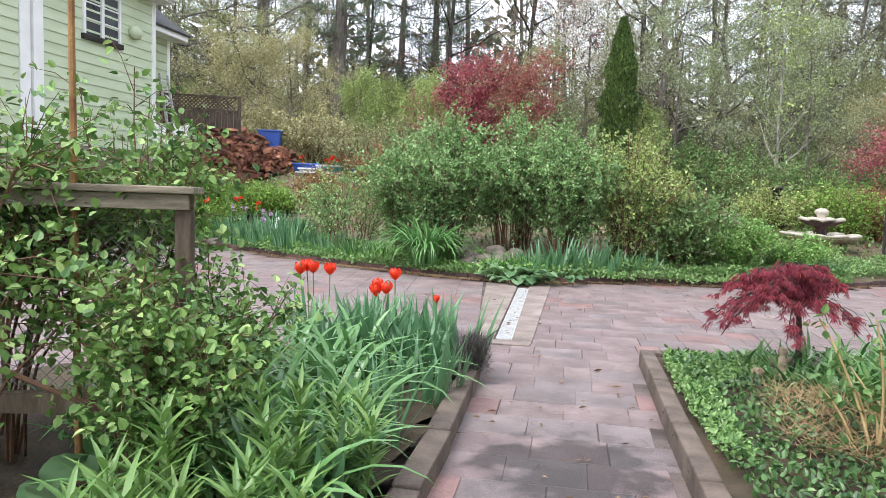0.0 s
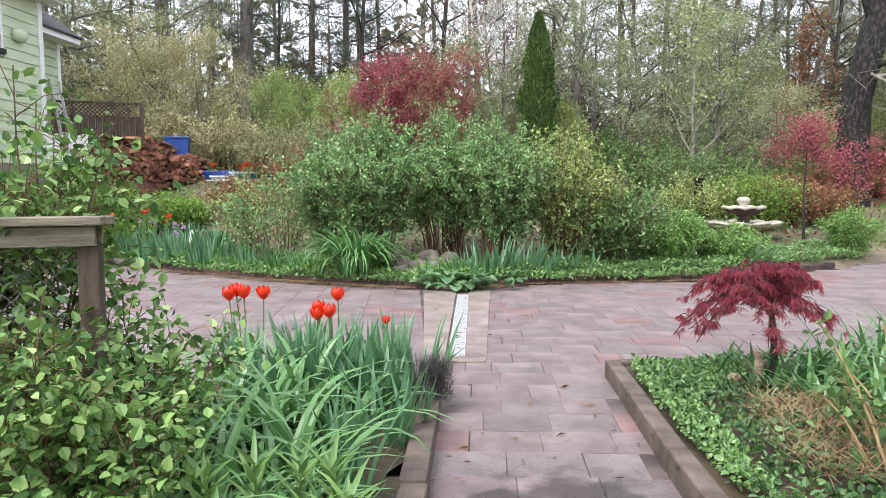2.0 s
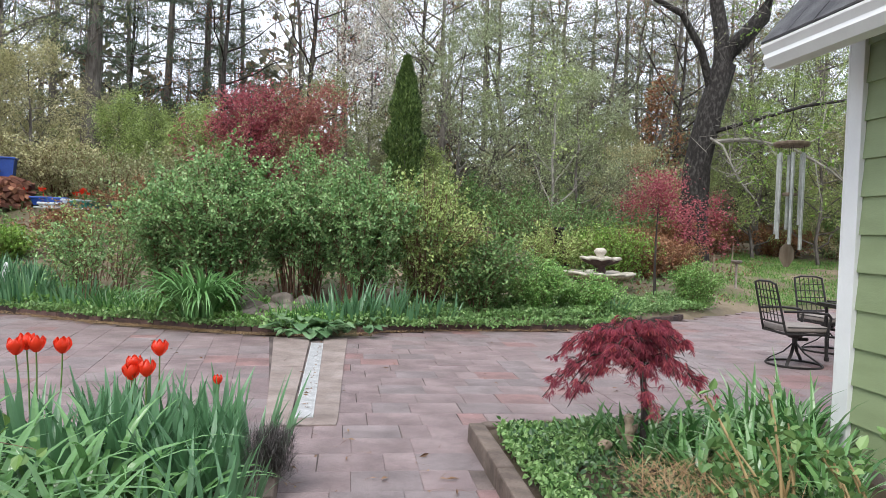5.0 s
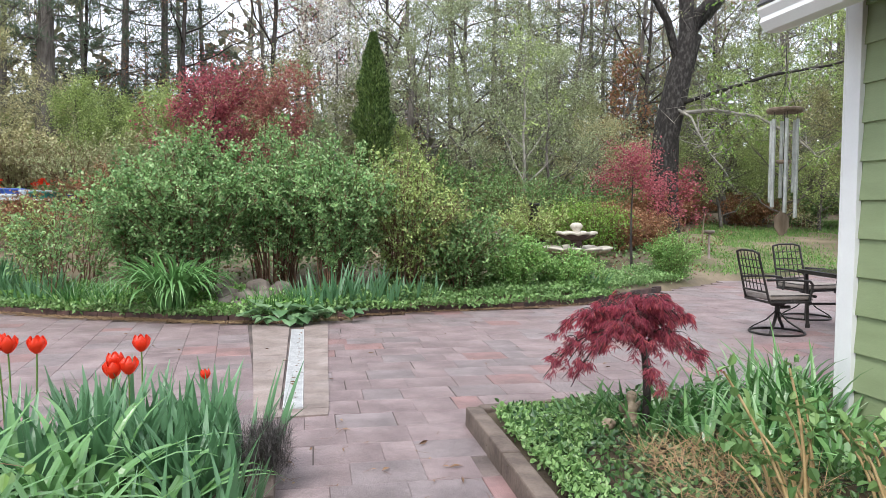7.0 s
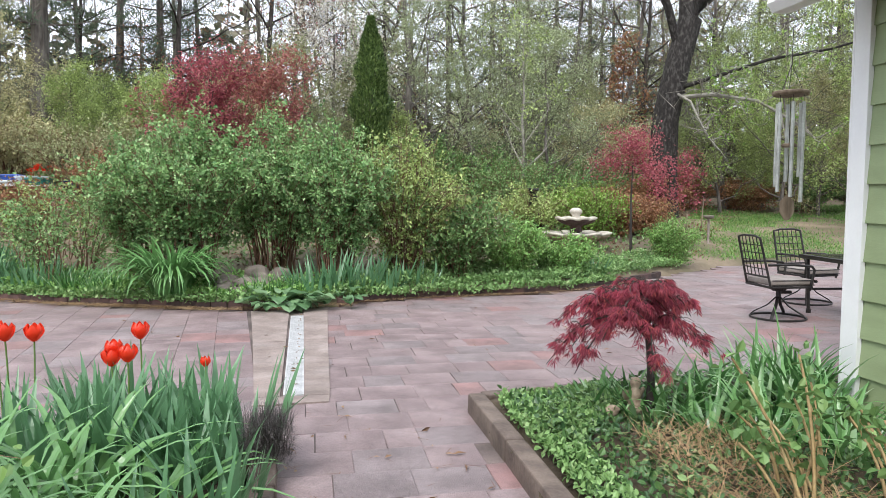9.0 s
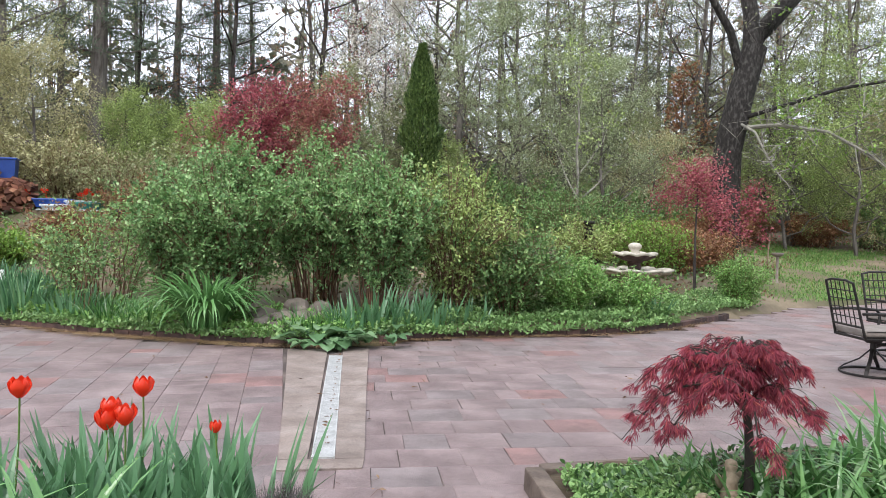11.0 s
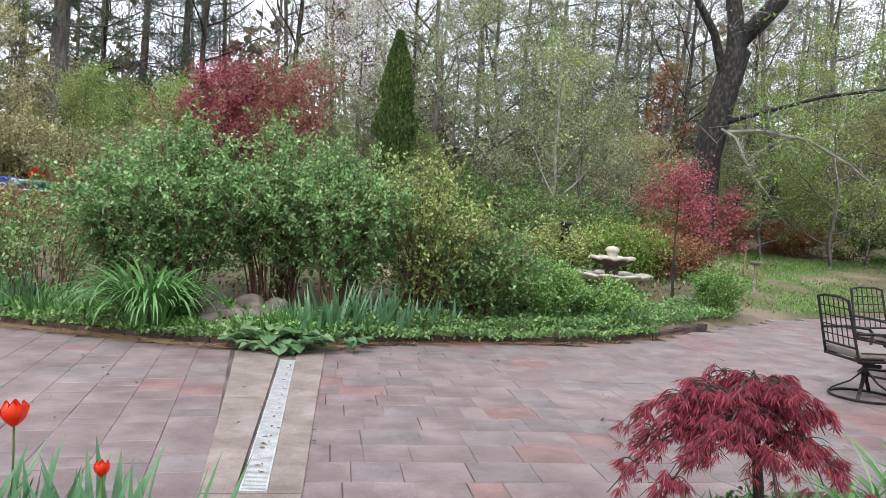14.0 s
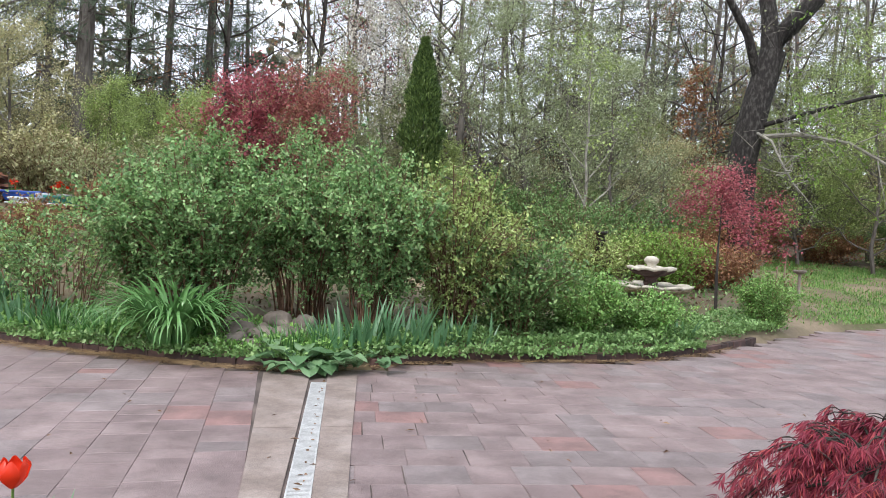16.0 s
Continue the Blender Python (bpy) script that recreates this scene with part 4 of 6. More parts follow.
# grey wispy plant at the kerb's end
g = np.random.default_rng(230)
grey = tagged(empty("wispy_grey_plant", -0.75, 3.31, 0.08), "wispy grey dried plant spilling over the kerb", "plant")
n = 4200
a = g.uniform(0, 2 * np.pi, n)
mesh_ob("foliage", *blades(np.column_stack([0.13 * np.cos(a) * g.uniform(0, 1, n), 0.13 * np.sin(a) * g.uniform(0, 1, n), g.uniform(0, 0.24, n)]), a + g.normal(0, 1.2, n), g.uniform(0.03, 0.12, n), np.full(n, 0.0024), g.uniform(0.0, 1.9, n), g.uniform(0, 0.8, n), 4, g), M["lavender"], grey)

# rose by the fence
place_shrub("climbing_rose", "tall rose bush in fresh green leaf by the fence", -1.74, 0.25, M["near_rose"], M["cane"], 241, z=0.05,
            h=1.66, r=0.72, stems=28, twigs=18, per=11, size=0.044, low=0.52, thick=0.010, twig_len=0.36, rounded=True, aspect=0.7)
place_shrub("climbing_rose", "young rose with light green leaves beside the post", -1.02, 0.62, M["near_rose"], M["cane"], 242, z=0.05,
            h=0.98, r=0.34, stems=18, twigs=15, per=10, size=0.042, low=0.40, thick=0.007, twig_len=0.24, rounded=True, aspect=0.7)
place_shrub("climbing_rose", "tall rose bush in fresh green leaf by the fence", -2.2, 0.75, M["near_rose"], M["cane"], 243, z=0.05,
            h=1.70, r=0.78, stems=26, twigs=18, per=11, size=0.045, low=0.5, thick=0.010, twig_len=0.36, rounded=True, aspect=0.7)

place_shrub("climbing_rose", "arching rose with light green leaves over the rail", -1.72, 1.2, M["near_rose"], M["cane"], 244, z=0.05,
            h=1.85, r=0.55, stems=13, twigs=12, per=10, size=0.046, low=0.55, thick=0.008, twig_len=0.30, rounded=True, aspect=0.7)

place_shrub("climbing_rose", "low rose with light green leaves beside the post", -1.38, 1.32, M["near_rose"], M["cane"], 245, z=0.05,
            h=1.0, r=0.46, stems=22, twigs=15, per=10, size=0.042, low=0.35, thick=0.007, twig_len=0.25, rounded=True, aspect=0.7)

# ---- planter by the green house ----
cover("vinca_cover", "glossy trailing ground cover filling the planter", [(0.42, 4.5), (1.2, 4.85), (2.3, 5.3), (2.5, 4.6), (2.3, 3.0), (2.6, 1.2), (1.35, 1.2), (0.85, 2.8)], 7500, 0.042, M["vinca"], 0.10, 0.10, 251)
cover("clover_cover", "light green small-leaved ground cover at the planter's edge", [(0.40, 4.45), (1.3, 4.85), (1.2, 4.3), (0.85, 3.6), (1.15, 2.2), (0.95, 2.4), (0.60, 3.6)], 5600, 0.034, M["low_leaf"], 0.10, 0.09, 252)
for i, (x, y, n, L) in enumerate([(1.75, 4.35, 70, 0.55), (2.05, 4.55, 70, 0.6), (2.3, 4.6, 70, 0.62), (1.5, 4.3, 50, 0.45), (2.25, 4.15, 70, 0.6), (2.0, 4.0, 60, 0.5), (1.25, 4.4, 50, 0.38), (2.45, 4.9, 60, 0.6), (1.0, 4.35, 34, 0.3), (1.6, 3.85, 50, 0.45), (1.8, 3.6, 50, 0.45), (2.2, 3.6, 60, 0.5), (2.35, 4.35, 60, 0.62), (1.35, 4.1, 40, 0.34)]):
    clump("lily_tuft", "clump of arching green strap leaves in the planter", x, y, int(n * 0.7), L, 0.036, M["lily"], 260 + i, r=0.16, lean=(0.05, 0.7), droop=(0.5, 2.0), z=0.1, segs=6, group="lilies in the planter")


def laceleaf(x, y, z):
    g = np.random.default_rng(271)
    t = tagged(empty("laceleaf_maple", x, y, z), "small weeping Japanese maple with lacy dark red leaves", "tree")
    t.scale = (1.13, 1.13, 1.07)
    top = np.array([-0.02, 0.02, 0.52])
    polys = [(arc((0, 0, -0.05), top, (0.02, 0, 0), 7), np.linspace(0.027, 0.017, 7))]
    tips = []
    for i in range(27):
        a = i * 2.4 + g.uniform(-0.3, 0.3)
        R = g.uniform(0.14, 0.52)
        zt = 0.40 + 0.34 * (1 - (R / 0.5) ** 2) + g.uniform(-0.05, 0.05)
        e = np.array([R * math.cos(a) * 1.05 - 0.15, R * math.sin(a) * 0.9, max(0.30, zt - 0.14 * (R > 0.36) - 0.10 * (math.cos(a) < -0.3))])
        q = arc(top * g.uniform(0.82, 1), e, (0, 0, 0.16), 7)
        polys.append((q, np.linspace(0.008, 0.002, 7)))
        for j in range(11):
            f = g.uniform(0.25, 1)
            p = q[min(5, int(f * 6))]
            d = np.array([math.cos(a + g.normal(0, 0.9)), math.sin(a + g.normal(0, 0.9)), g.uniform(-1.1, 0.15)])
            ee = p + d * g.uniform(0.05, 0.13)
            polys.append((arc(p, ee, (0, 0, 0.02), 4), [0.002, 0.002, 0.0015, 0.001]))
            for k in range(6):
                tips.append(p + (ee - p) * g.uniform(0.2, 1))
    mesh_ob("trunk", *tubes(polys, 6), M["bark_dark"], t, smooth=True)
    tips = np.array(tips) + g.normal(0, 0.014, (len(tips), 3))
    # each leaf is a hand of narrow drooping fingers
    k = 8
    c = np.repeat(tips, k, 0)
    az = np.tile(np.linspace(-1.5, 1.5, k), len(tips)) + np.repeat(np.arctan2(tips[:, 1], tips[:, 0]) + g.normal(0, 0.5, len(tips)), k)
    d = np.column_stack([np.cos(az), np.sin(az), g.uniform(-1.9, -0.3, len(az))])
    d /= np.linalg.norm(d, axis=1, keepdims=True)
    V, F = leaves(c, 0.05, dirs=d, aspect=0.105, fold=0.3, g=g)
    mesh_ob("crown", V, F, M["maple_red"], t)


laceleaf(1.34, 4.28, 0.10)
g = np.random.default_rng(281)
for i, (x, y) in enumerate([(1.66, 2.75), (1.78, 3.05), (1.98, 2.6), (2.12, 3.0)]):
    t = tagged(empty("hydrangea", x, y, 0.1), "hydrangea with bare tan canes and new leaves at the tips", "shrub", "hydrangeas in the planter")
    polys, ce, buds = [], [], []
    for j in range(6 if i < 2 else 4):
        e = np.array([g.uniform(-0.32, 0.15), g.uniform(-0.1, 0.25), g.uniform(0.30, 0.78 if i < 1 else 0.5)])
        q = arc((g.normal(0, 0.05), g.normal(0, 0.05), -0.05), e, (0.03, 0, 0.02), 7)
        polys.append((q, np.linspace(0.009, 0.005, 7)))
        for s in range(2, 7):
            for m in range((0, 0, 0, 1, 2, 4, 6)[s]):
                ce.append(q[s] + g.normal(0, 0.03, 3))
    for q in polys:
        mesh_ob("cane", *tubes([q], 6), M["cane_tan"], t, smooth=True)
    V, F = leaves(np.array(ce), 0.06, aspect=0.7, g=g, up=0.5, rounded=True)
    mesh_ob("foliage", V, F, M["shrub_leaf"], t)
n = 1100
p = spread([(1.15, 3.75), (1.8, 3.7), (2.0, 2.6), (1.3, 2.5)], n, g)
V, F = blades(np.column_stack([p, np.full(n, 0.16)]), g.uniform(0, 6.28, n), g.uniform(0.1, 0.3, n), np.full(n, 0.005), g.uniform(1.0, 1.5, n), g.uniform(0, 0.3, n), 2, g)
tagged(mesh_ob("dead_grass", V, F, M["straw"]), "dry straw and dead stalks on the planter's soil", "dead grass", kind="stuff")

# ---- trees ----
def grow_tree(g, height, r0, limbs=18, start=0.35, reach=0.28, rise_=0.6, twigs=9, per=5, bend=0.04, lead=9, twig_len=0.9, sub=3):
    """A tapered leader, limbs off it, branches off the limbs, and twig points to hang leaves on."""
    k = lead
    f = np.linspace(0, 1, k)
    lead_p = np.column_stack([np.cumsum(g.normal(0, bend * height / k, k)), np.cumsum(g.normal(0, bend * height / k, k)), f * height])
    lead_p[0] = (0, 0, -0.3)
    lead_r = r0 * (1 - 0.88 * f ** 0.9)
    polys, fine, pts = [(lead_p, lead_r)], [], []
    for i in range(limbs):
        s = start + (1 - start) * (i + g.uniform(0, 1)) / limbs
        j = min(k - 2, int(s * (k - 1)))
        t = s * (k - 1) - j
        b = lead_p[j] * (1 - t) + lead_p[j + 1] * t
        a = i * 2.4 + g.uniform(-0.6, 0.6)
        L = height * reach * (1.15 - 0.75 * s) * g.uniform(0.6, 1.3)
        e = b + L * np.array([math.cos(a), math.sin(a), rise_ * g.uniform(0.3, 1.3)])
        q = arc(b, e, (0, 0, -0.05 * L), 6) + g.normal(0, 0.025 * L, (6, 3))
        q[0] = b
        rr = np.interp(s, f, lead_r) * 0.5
        polys.append((q, np.linspace(rr, rr * 0.15, 6)))
        for m in range(sub):
            c = q[g.integers(2, 6)]
            d = (e - b) / L + g.normal(0, 0.55, 3)
            e2 = c + d * L * g.uniform(0.25, 0.5)
            q2 = arc(c, e2, g.normal(0, 0.05 * L, 3), 4)
            fine.append((q2, np.linspace(rr * 0.28, rr * 0.06, 4)))
            for w in range(twigs):
                c3 = q2[g.integers(1, 4)]
                d3 = g.normal(0, 1, 3)
                e3 = c3 + d3 / np.linalg.norm(d3) * twig_len * g.uniform(0.3, 1)
                fine.append((np.array([c3, e3]), [rr * 0.10, rr * 0.04]))
                pts.append(c3 + (e3 - c3) * g.uniform(0.2, 1, (per, 1)) + g.normal(0, 0.1, (per, 3)))
    return polys, fine, np.concatenate(pts)


def build_tree(name, label, x, y, seed, bark, leaf, size, z=None, sides=7, aspect=0.6, group="", category="tree", **kw):
    g = np.random.default_rng(seed)
    t = tagged(empty(name, x, y, float(ground_z(x, y)) if z is None else z), label, category, group)
    polys, fine, pts = grow_tree(g, **kw)
    mesh_ob("trunk", *join(tubes(polys, sides), tubes(fine, 3)), bark, t)
    if leaf is not None:
        mesh_ob("crown", *leaves(pts, size, aspect=aspect, g=g), leaf, t)
    return t


def pine(name, label, x, y, seed, h, r0, start=0.35, dens=1.0):
    g = np.random.default_rng(seed)
    t = tagged(empty(name, x, y, float(ground_z(x, y))), label, "tree", "woodland pines")
    lead_p = np.column_stack([np.linspace(0, g.normal(0, 0.3), 9), np.linspace(0, g.normal(0, 0.3), 9), np.linspace(-0.3, h, 9)])
    polys, pts = [(lead_p, r0 * (1 - 0.9 * np.linspace(0, 1, 9)))], []
    levels = int(13 * dens)
    for i in range(levels):
        f = start + (1 - start) * i / levels
        for m in range(5):
            a = m * 1.26 + i * 0.7 + g.uniform(-0.3, 0.3)
            L = (0.6 + 2.9 * (1 - f) ** 0.8) * g.uniform(0.5, 1.15)
            b = np.array([lead_p[-1][0] * f, lead_p[-1][1] * f, h * f])
            e = b + L * np.array([math.cos(a), math.sin(a), g.uniform(-0.05, 0.3)])
            polys.append((arc(b, e, (0, 0, -0.06 * L), 4), np.linspace(0.035, 0.008, 4)))
            n = int(11 * L * dens)
            s = g.uniform(0.25, 1.05, (n, 1))
            pts.append(b + (e - b) * s + g.normal(0, 0.22, (n, 3)) * [1, 1, 0.45])
    pts = np.concatenate(pts)
    mesh_ob("trunk", *tubes(polys, 6), M["bark"], t)
    c = np.repeat(pts, 5, 0)
    mesh_ob("crown", *leaves(c + g.normal(0, 0.05, c.shape), 0.30, aspect=0.13, g=g, up=0.3), M["pine"], t)
    return t


# crimson maple beyond the hedge
build_tree("crimson_maple", "Japanese maple with crimson spring leaves", -7.35, 18.9, 301, M["bark_dark"], M["maple_far"], 0.075, aspect=0.8,
           height=3.3, r0=0.09, limbs=30, start=0.08, reach=0.42, rise_=0.85, twigs=14, per=7, twig_len=0.36, sub=4)
build_tree("rusty_maple", "twiggy Japanese maple in thin rust-red leaf", -5.98, 19.2, 306, M["cane"], M["maple_rust"], 0.07, aspect=0.8,
           height=3.6, r0=0.09, limbs=30, start=0.08, reach=0.32, rise_=1.3, twigs=14, per=5, twig_len=0.36, sub=4)
build_tree("red_maple_tree", "slender young maple with red leaves on a thin trunk", 3.02, 14.3, 302, M["bark_dark"], M["maple_far"], 0.045, aspect=0.8,
           height=2.42, r0=0.034, limbs=18, start=0.66, reach=0.29, rise_=0.35, twigs=10, per=5, twig_len=0.22, sub=4, bend=0.02)
build_tree("red_maple_tree", "low maple with dark red leaves at the wood's edge", 4.75, 18.6, 303, M["bark_dark"], M["maple_far"], 0.07, aspect=0.8,
           height=1.9, r0=0.05, limbs=14, start=0.4, reach=0.4, rise_=0.3, twigs=10, per=4, twig_len=0.35, sub=3)


def arborvitae(x, y, top, r):
    g = np.random.default_rng(304)
    z = float(ground_z(x, y))
    h = top - z
    t = tagged(empty("arborvitae", x, y, z), "tall narrow column of dark green arborvitae", "tree")
    mesh_ob("trunk", *tubes([(arc((0, 0, -0.2), (0, 0, h * 0.9), (0, 0, 0), 5), [0.12, 0.1, 0.08, 0.05, 0.02])], 7), M["bark"], t)
    n = 24000
    f = g.uniform(0, 1, n) ** 0.85
    R = r * np.clip(np.minimum(1, (1 - f) * 2.5 + 0.04) ** 0.7 * (0.9 + 0.1 * np.sin(f * 37)), 0.04, 1) * (1 + 0.12 * np.sin(f * 23 + 2))
    a = g.uniform(0, 2 * np.pi, n)
    lump = np.sin(4 * a + f * 26) * np.sin(7 * a - f * 41) + 0.6 * np.sin(11 * a + f * 70)
    R = R * (1 + 0.11 * lump) * g.uniform(0.70, 1.04, n)
    c = np.column_stack([R * np.cos(a), R * np.sin(a), f * h])
    d = np.column_stack([np.cos(a) * 0.5, np.sin(a) * 0.5, np.full(n, 0.9)]) + g.normal(0, 0.25, (n, 3))
    d /= np.linalg.norm(d, axis=1, keepdims=True)
    mesh_ob("crown", *leaves(c, 0.10, dirs=d, aspect=0.5, g=g), M["cedar"], t)


arborvitae(-3.25, 20.1, 6.42, 0.54)

# big dark oak with a leaning limb
def oak(x, y):
    g = np.random.default_rng(305)
    z = float(ground_z(x, y))
    t = tagged(empty("old_oak", x, y, z), "old oak with dark bark, a leaning limb and lichened boughs", "tree")
    P = lambda *p: np.array(p, float)
    polys = [(np.array([P(-0.1, 0, -0.4), P(-0.05, 0, 1.5), P(0.0, 0, 3.2), P(0.35, 0, 5.0), P(0.75, 0.1, 6.5)]), [0.65, 0.48, 0.44, 0.41, 0.38]),
             (np.array([P(0.65, 0.05, 6.1), P(1.15, 0.2, 7.2), P(1.9, 0.2, 8.1), P(2.5, 0.3, 9.6), P(2.9, 0.4, 12)]), [0.32, 0.29, 0.27, 0.22, 0.12]),
             (np.array([P(0.65, 0.1, 6.3), P(0.65, 0.3, 7.6), P(0.4, 0.4, 9.0), P(0.5, 0.5, 10.5), P(0.4, 0.5, 13)]), [0.26, 0.24, 0.22, 0.18, 0.08]),
             (np.array([P(0.35, 0.0, 5.6), P(-0.1, -0.3, 6.9), P(-0.8, -0.5, 8.0), P(-2.6, -0.8, 8.9)]), [0.15, 0.13, 0.11, 0.06]),
             (np.array([P(0.3, -0.1, 4.2), P(1.4, -0.8, 4.5), P(2.8, -1.4, 4.9), P(4.4, -1.8, 5.1), P(6.2, -2.2, 5.6)]), [0.075, 0.065, 0.05, 0.04, 0.02]),
             (np.array([P(0.25, -0.2, 3.9), P(1.2, -1.0, 3.9), P(2.4, -1.6, 3.6), P(3.4, -2.0, 2.9), P(3.9, -2.2, 2.4)]), [0.075, 0.065, 0.05, 0.04, 0.02]),
             (np.array([P(0.2, -0.2, 4.1), P(0.6, -0.8, 3.7), P(0.9, -1.1, 2.9), P(1.3, -1.2, 2.2)]), [0.05, 0.04, 0.03, 0.015])]
    pale, fine, pts = polys[5:], [], []
    for q, r in polys[1:]:
        for i in range(16):
            k = g.integers(2, len(q))
            c = q[k - 1] + (q[k] - q[k - 1]) * g.uniform(0, 1)
            d = g.normal(0, 1, 3) + [0, 0, 0.3]
            d /= np.linalg.norm(d)
            L = g.uniform(0.5, 1.8)
            e = c + d * L
            q2 = arc(c, e, g.normal(0, 0.15, 3), 5)
            fine.append((q2, np.linspace(0.02, 0.006, 5)))
            for m in range(5):
                c3 = q2[g.integers(2, 5)]
                e3 = c3 + g.normal(0, 0.35, 3)
                fine.append((np.array([c3, e3]), [0.008, 0.003]))
                pts.append(c3 + (e3 - c3) * g.uniform(0, 1, (6, 1)) + g.normal(0, 0.08, (6, 3)))
    mesh_ob("trunk", *tubes(polys[:1], 12), M["oak_bark"], t, smooth=True)
    for q in polys[1:5]:
        mesh_ob("limb", *tubes([q], 10), M["oak_bark"], t, smooth=True)
    mesh_ob("boughwork", *join(tubes(pale, 7), tubes(fine, 4)), M["bark_pale"], t)
    pts = np.concatenate(pts)
    mesh_ob("crown", *leaves(pts[pts[:, 0] > 1.0], 0.12, g=g), M["bright_leaf"], t)


oak(5.85, 24.3)

# ---- the woods ----
def polar(deg, d):
    a = radians(deg)
    return d * math.sin(a), d * math.cos(a)


def stand(proto, spots, g, lo=0.85, hi=1.2):
    for deg, d in spots:
        x, y = polar(deg, d)
        s = g.uniform(lo, hi)
        o = copy_thing(proto, pose(x, y, float(ground_z(x, y)), 0, 0, g.uniform(0, 360)))
        o.scale = (s, s, s * g.uniform(0.9, 1.12))


g = np.random.default_rng(400)
LEAFY = dict(height=12, r0=0.16, limbs=24, start=0.14, reach=0.28, rise_=0.7, twigs=10, per=15, twig_len=0.9, sub=4, bend=0.10)
THIN = dict(height=14, r0=0.13, limbs=24, start=0.16, reach=0.22, rise_=0.9, twigs=12, per=2, twig_len=0.9, sub=5, bend=0.13)
SAPLING = dict(sides=5, r0=0.07, limbs=22, start=0.06, reach=0.34, rise_=0.8, twigs=12, per=15, twig_len=0.55, sub=4, bend=0.12)
leafy1 = build_tree("woodland_tree", "woodland tree in fresh yellow-green leaf", *polar(-46, 28), 401, M["bark"], M["wood_leaf"], 0.085, group="woodland trees", **LEAFY)
leafy2 = build_tree("woodland_tree", "woodland tree in fresh yellow-green leaf", *polar(-1, 28), 402, M["bark"], M["haze_leaf"], 0.08, group="woodland trees", **LEAFY)
bare1 = build_tree("bare_tree", "tall thin tree with bare branches just breaking bud", *polar(6, 31), 403, M["bark"], M["wood_leaf"], 0.09, group="bare woodland trees", **THIN)
bare2 = build_tree("bare_tree", "tall thin tree with bare branches just breaking bud", *polar(-9, 34), 404, M["bark_dark"], M["orange_leaf"], 0.10, group="bare woodland trees", **THIN)
pine1 = pine("pine", "tall dark pine with drooping boughs", *polar(-33.3, 28), 405, 17, 0.36, 0.30)
pine2 = pine("pine", "tall dark pine with drooping boughs", *polar(-25.5, 34), 406, 18, 0.22, 0.12)
stand(leafy1, [(-52, 30), (-41, 31), (-38.5, 28), (-15.5, 40), (12, 38), (20, 36), (31, 34), (-57, 33), (17, 44)], g)
stand(leafy2, [(-48, 36), (-5.5, 27), (3.0, 31), (9, 37), (28, 38), (-10, 41), (33, 29), (-43, 42)], g)
stand(bare1, [(-54, 38), (-44, 37), (-34, 41), (-18, 33), (-13, 31), (-6, 38), (0, 42), (10.5, 31), (14, 36), (18, 30), (24, 40), (30, 42), (4.5, 44), (-26, 46), (-2.5, 33), (22, 33)], g)
stand(bare2, [(-50, 44), (-39, 46), (-31, 33), (-23.6, 30), (-12, 46), (-8, 30), (2, 38), (8, 42), (16, 39), (27, 44), (33, 38), (12, 30), (-17, 29)], g)
stand(pine1, [(-39, 40), (-50, 40), (25, 47)], g, 0.9, 1.15)
stand(pine2, [(-28.3, 33), (-24.2, 40), (-22.4, 35), (-30.6, 38), (-47, 45), (-36, 38), (19, 48), (30, 50), (7.5, 40), (4.5, 37), (11.5, 41), (9, 47), (1.5, 45), (15, 45), (-3.5, 43), (21, 41), (-0.5, 39)], g, 0.85, 1.05)
build_tree("blossom_tree", "tall tree with pale cream blossom", *polar(-12.4, 26.5), 411, M["bark"], M["blossom"], 0.10, height=8.4, r0=0.10, limbs=22, start=0.3, reach=0.2, rise_=0.9, twigs=9, per=9, twig_len=0.6, sub=4, bend=0.04)
build_tree("red_budded_tree", "tall tree with dull red buds", *polar(-14.4, 34), 412, M["bark"], M["maple_far"], 0.13, height=13.5, r0=0.18, limbs=22, start=0.35, reach=0.2, rise_=0.9, twigs=7, per=3, twig_len=0.8, sub=4, bend=0.08)
saps = []
for i, (deg, d, h, lm) in enumerate([(-4.2, 23.5, 6.8, "haze_leaf"), (0.8, 24.5, 6.4, "haze_leaf"), (4.4, 22.0, 5.2, "haze_leaf"), (-16, 24, 4.4, "wood_leaf"), (-26, 24, 2.9, "young_leaf"), (-37, 23, 4.2, "tan_leaf"), (-42, 25, 4.5, "tan_leaf"), (22, 27, 6.5, "young_leaf"), (17.6, 28, 6.0, "young_leaf"), (-31, 25.5, 3.0, "young_leaf"), (30, 30, 6, "wood_leaf")]):
    saps.append(build_tree("sapling", "understorey sapling with light new leaves", *polar(deg, d), 420 + i, M["bark"], M[lm], 0.062, group="saplings", height=h, **SAPLING))
stand(saps[3], [(-55, 29), (-49, 27), (-20.5, 29), (-11, 27), (7.5, 29), (14.5, 33), (26, 32)], g, 0.8, 1.15)
stand(saps[4], [(-45, 31), (-34.5, 31), (-23, 28), (-28.5, 28), (-17.8, 37), (-8, 26), (3, 36), (11, 26.5), (20, 31), (33, 33)], g, 0.8, 1.15)
stand(saps[5], [(-52, 25), (-39.5, 28), (-20.8, 24), (-13, 36), (-2, 35), (8.5, 25.5), (24, 29)], g, 0.75, 1.1)
stand(saps[7], [(26.5, 27), (20.3, 33), (-40, 34)], g, 0.85, 1.1)
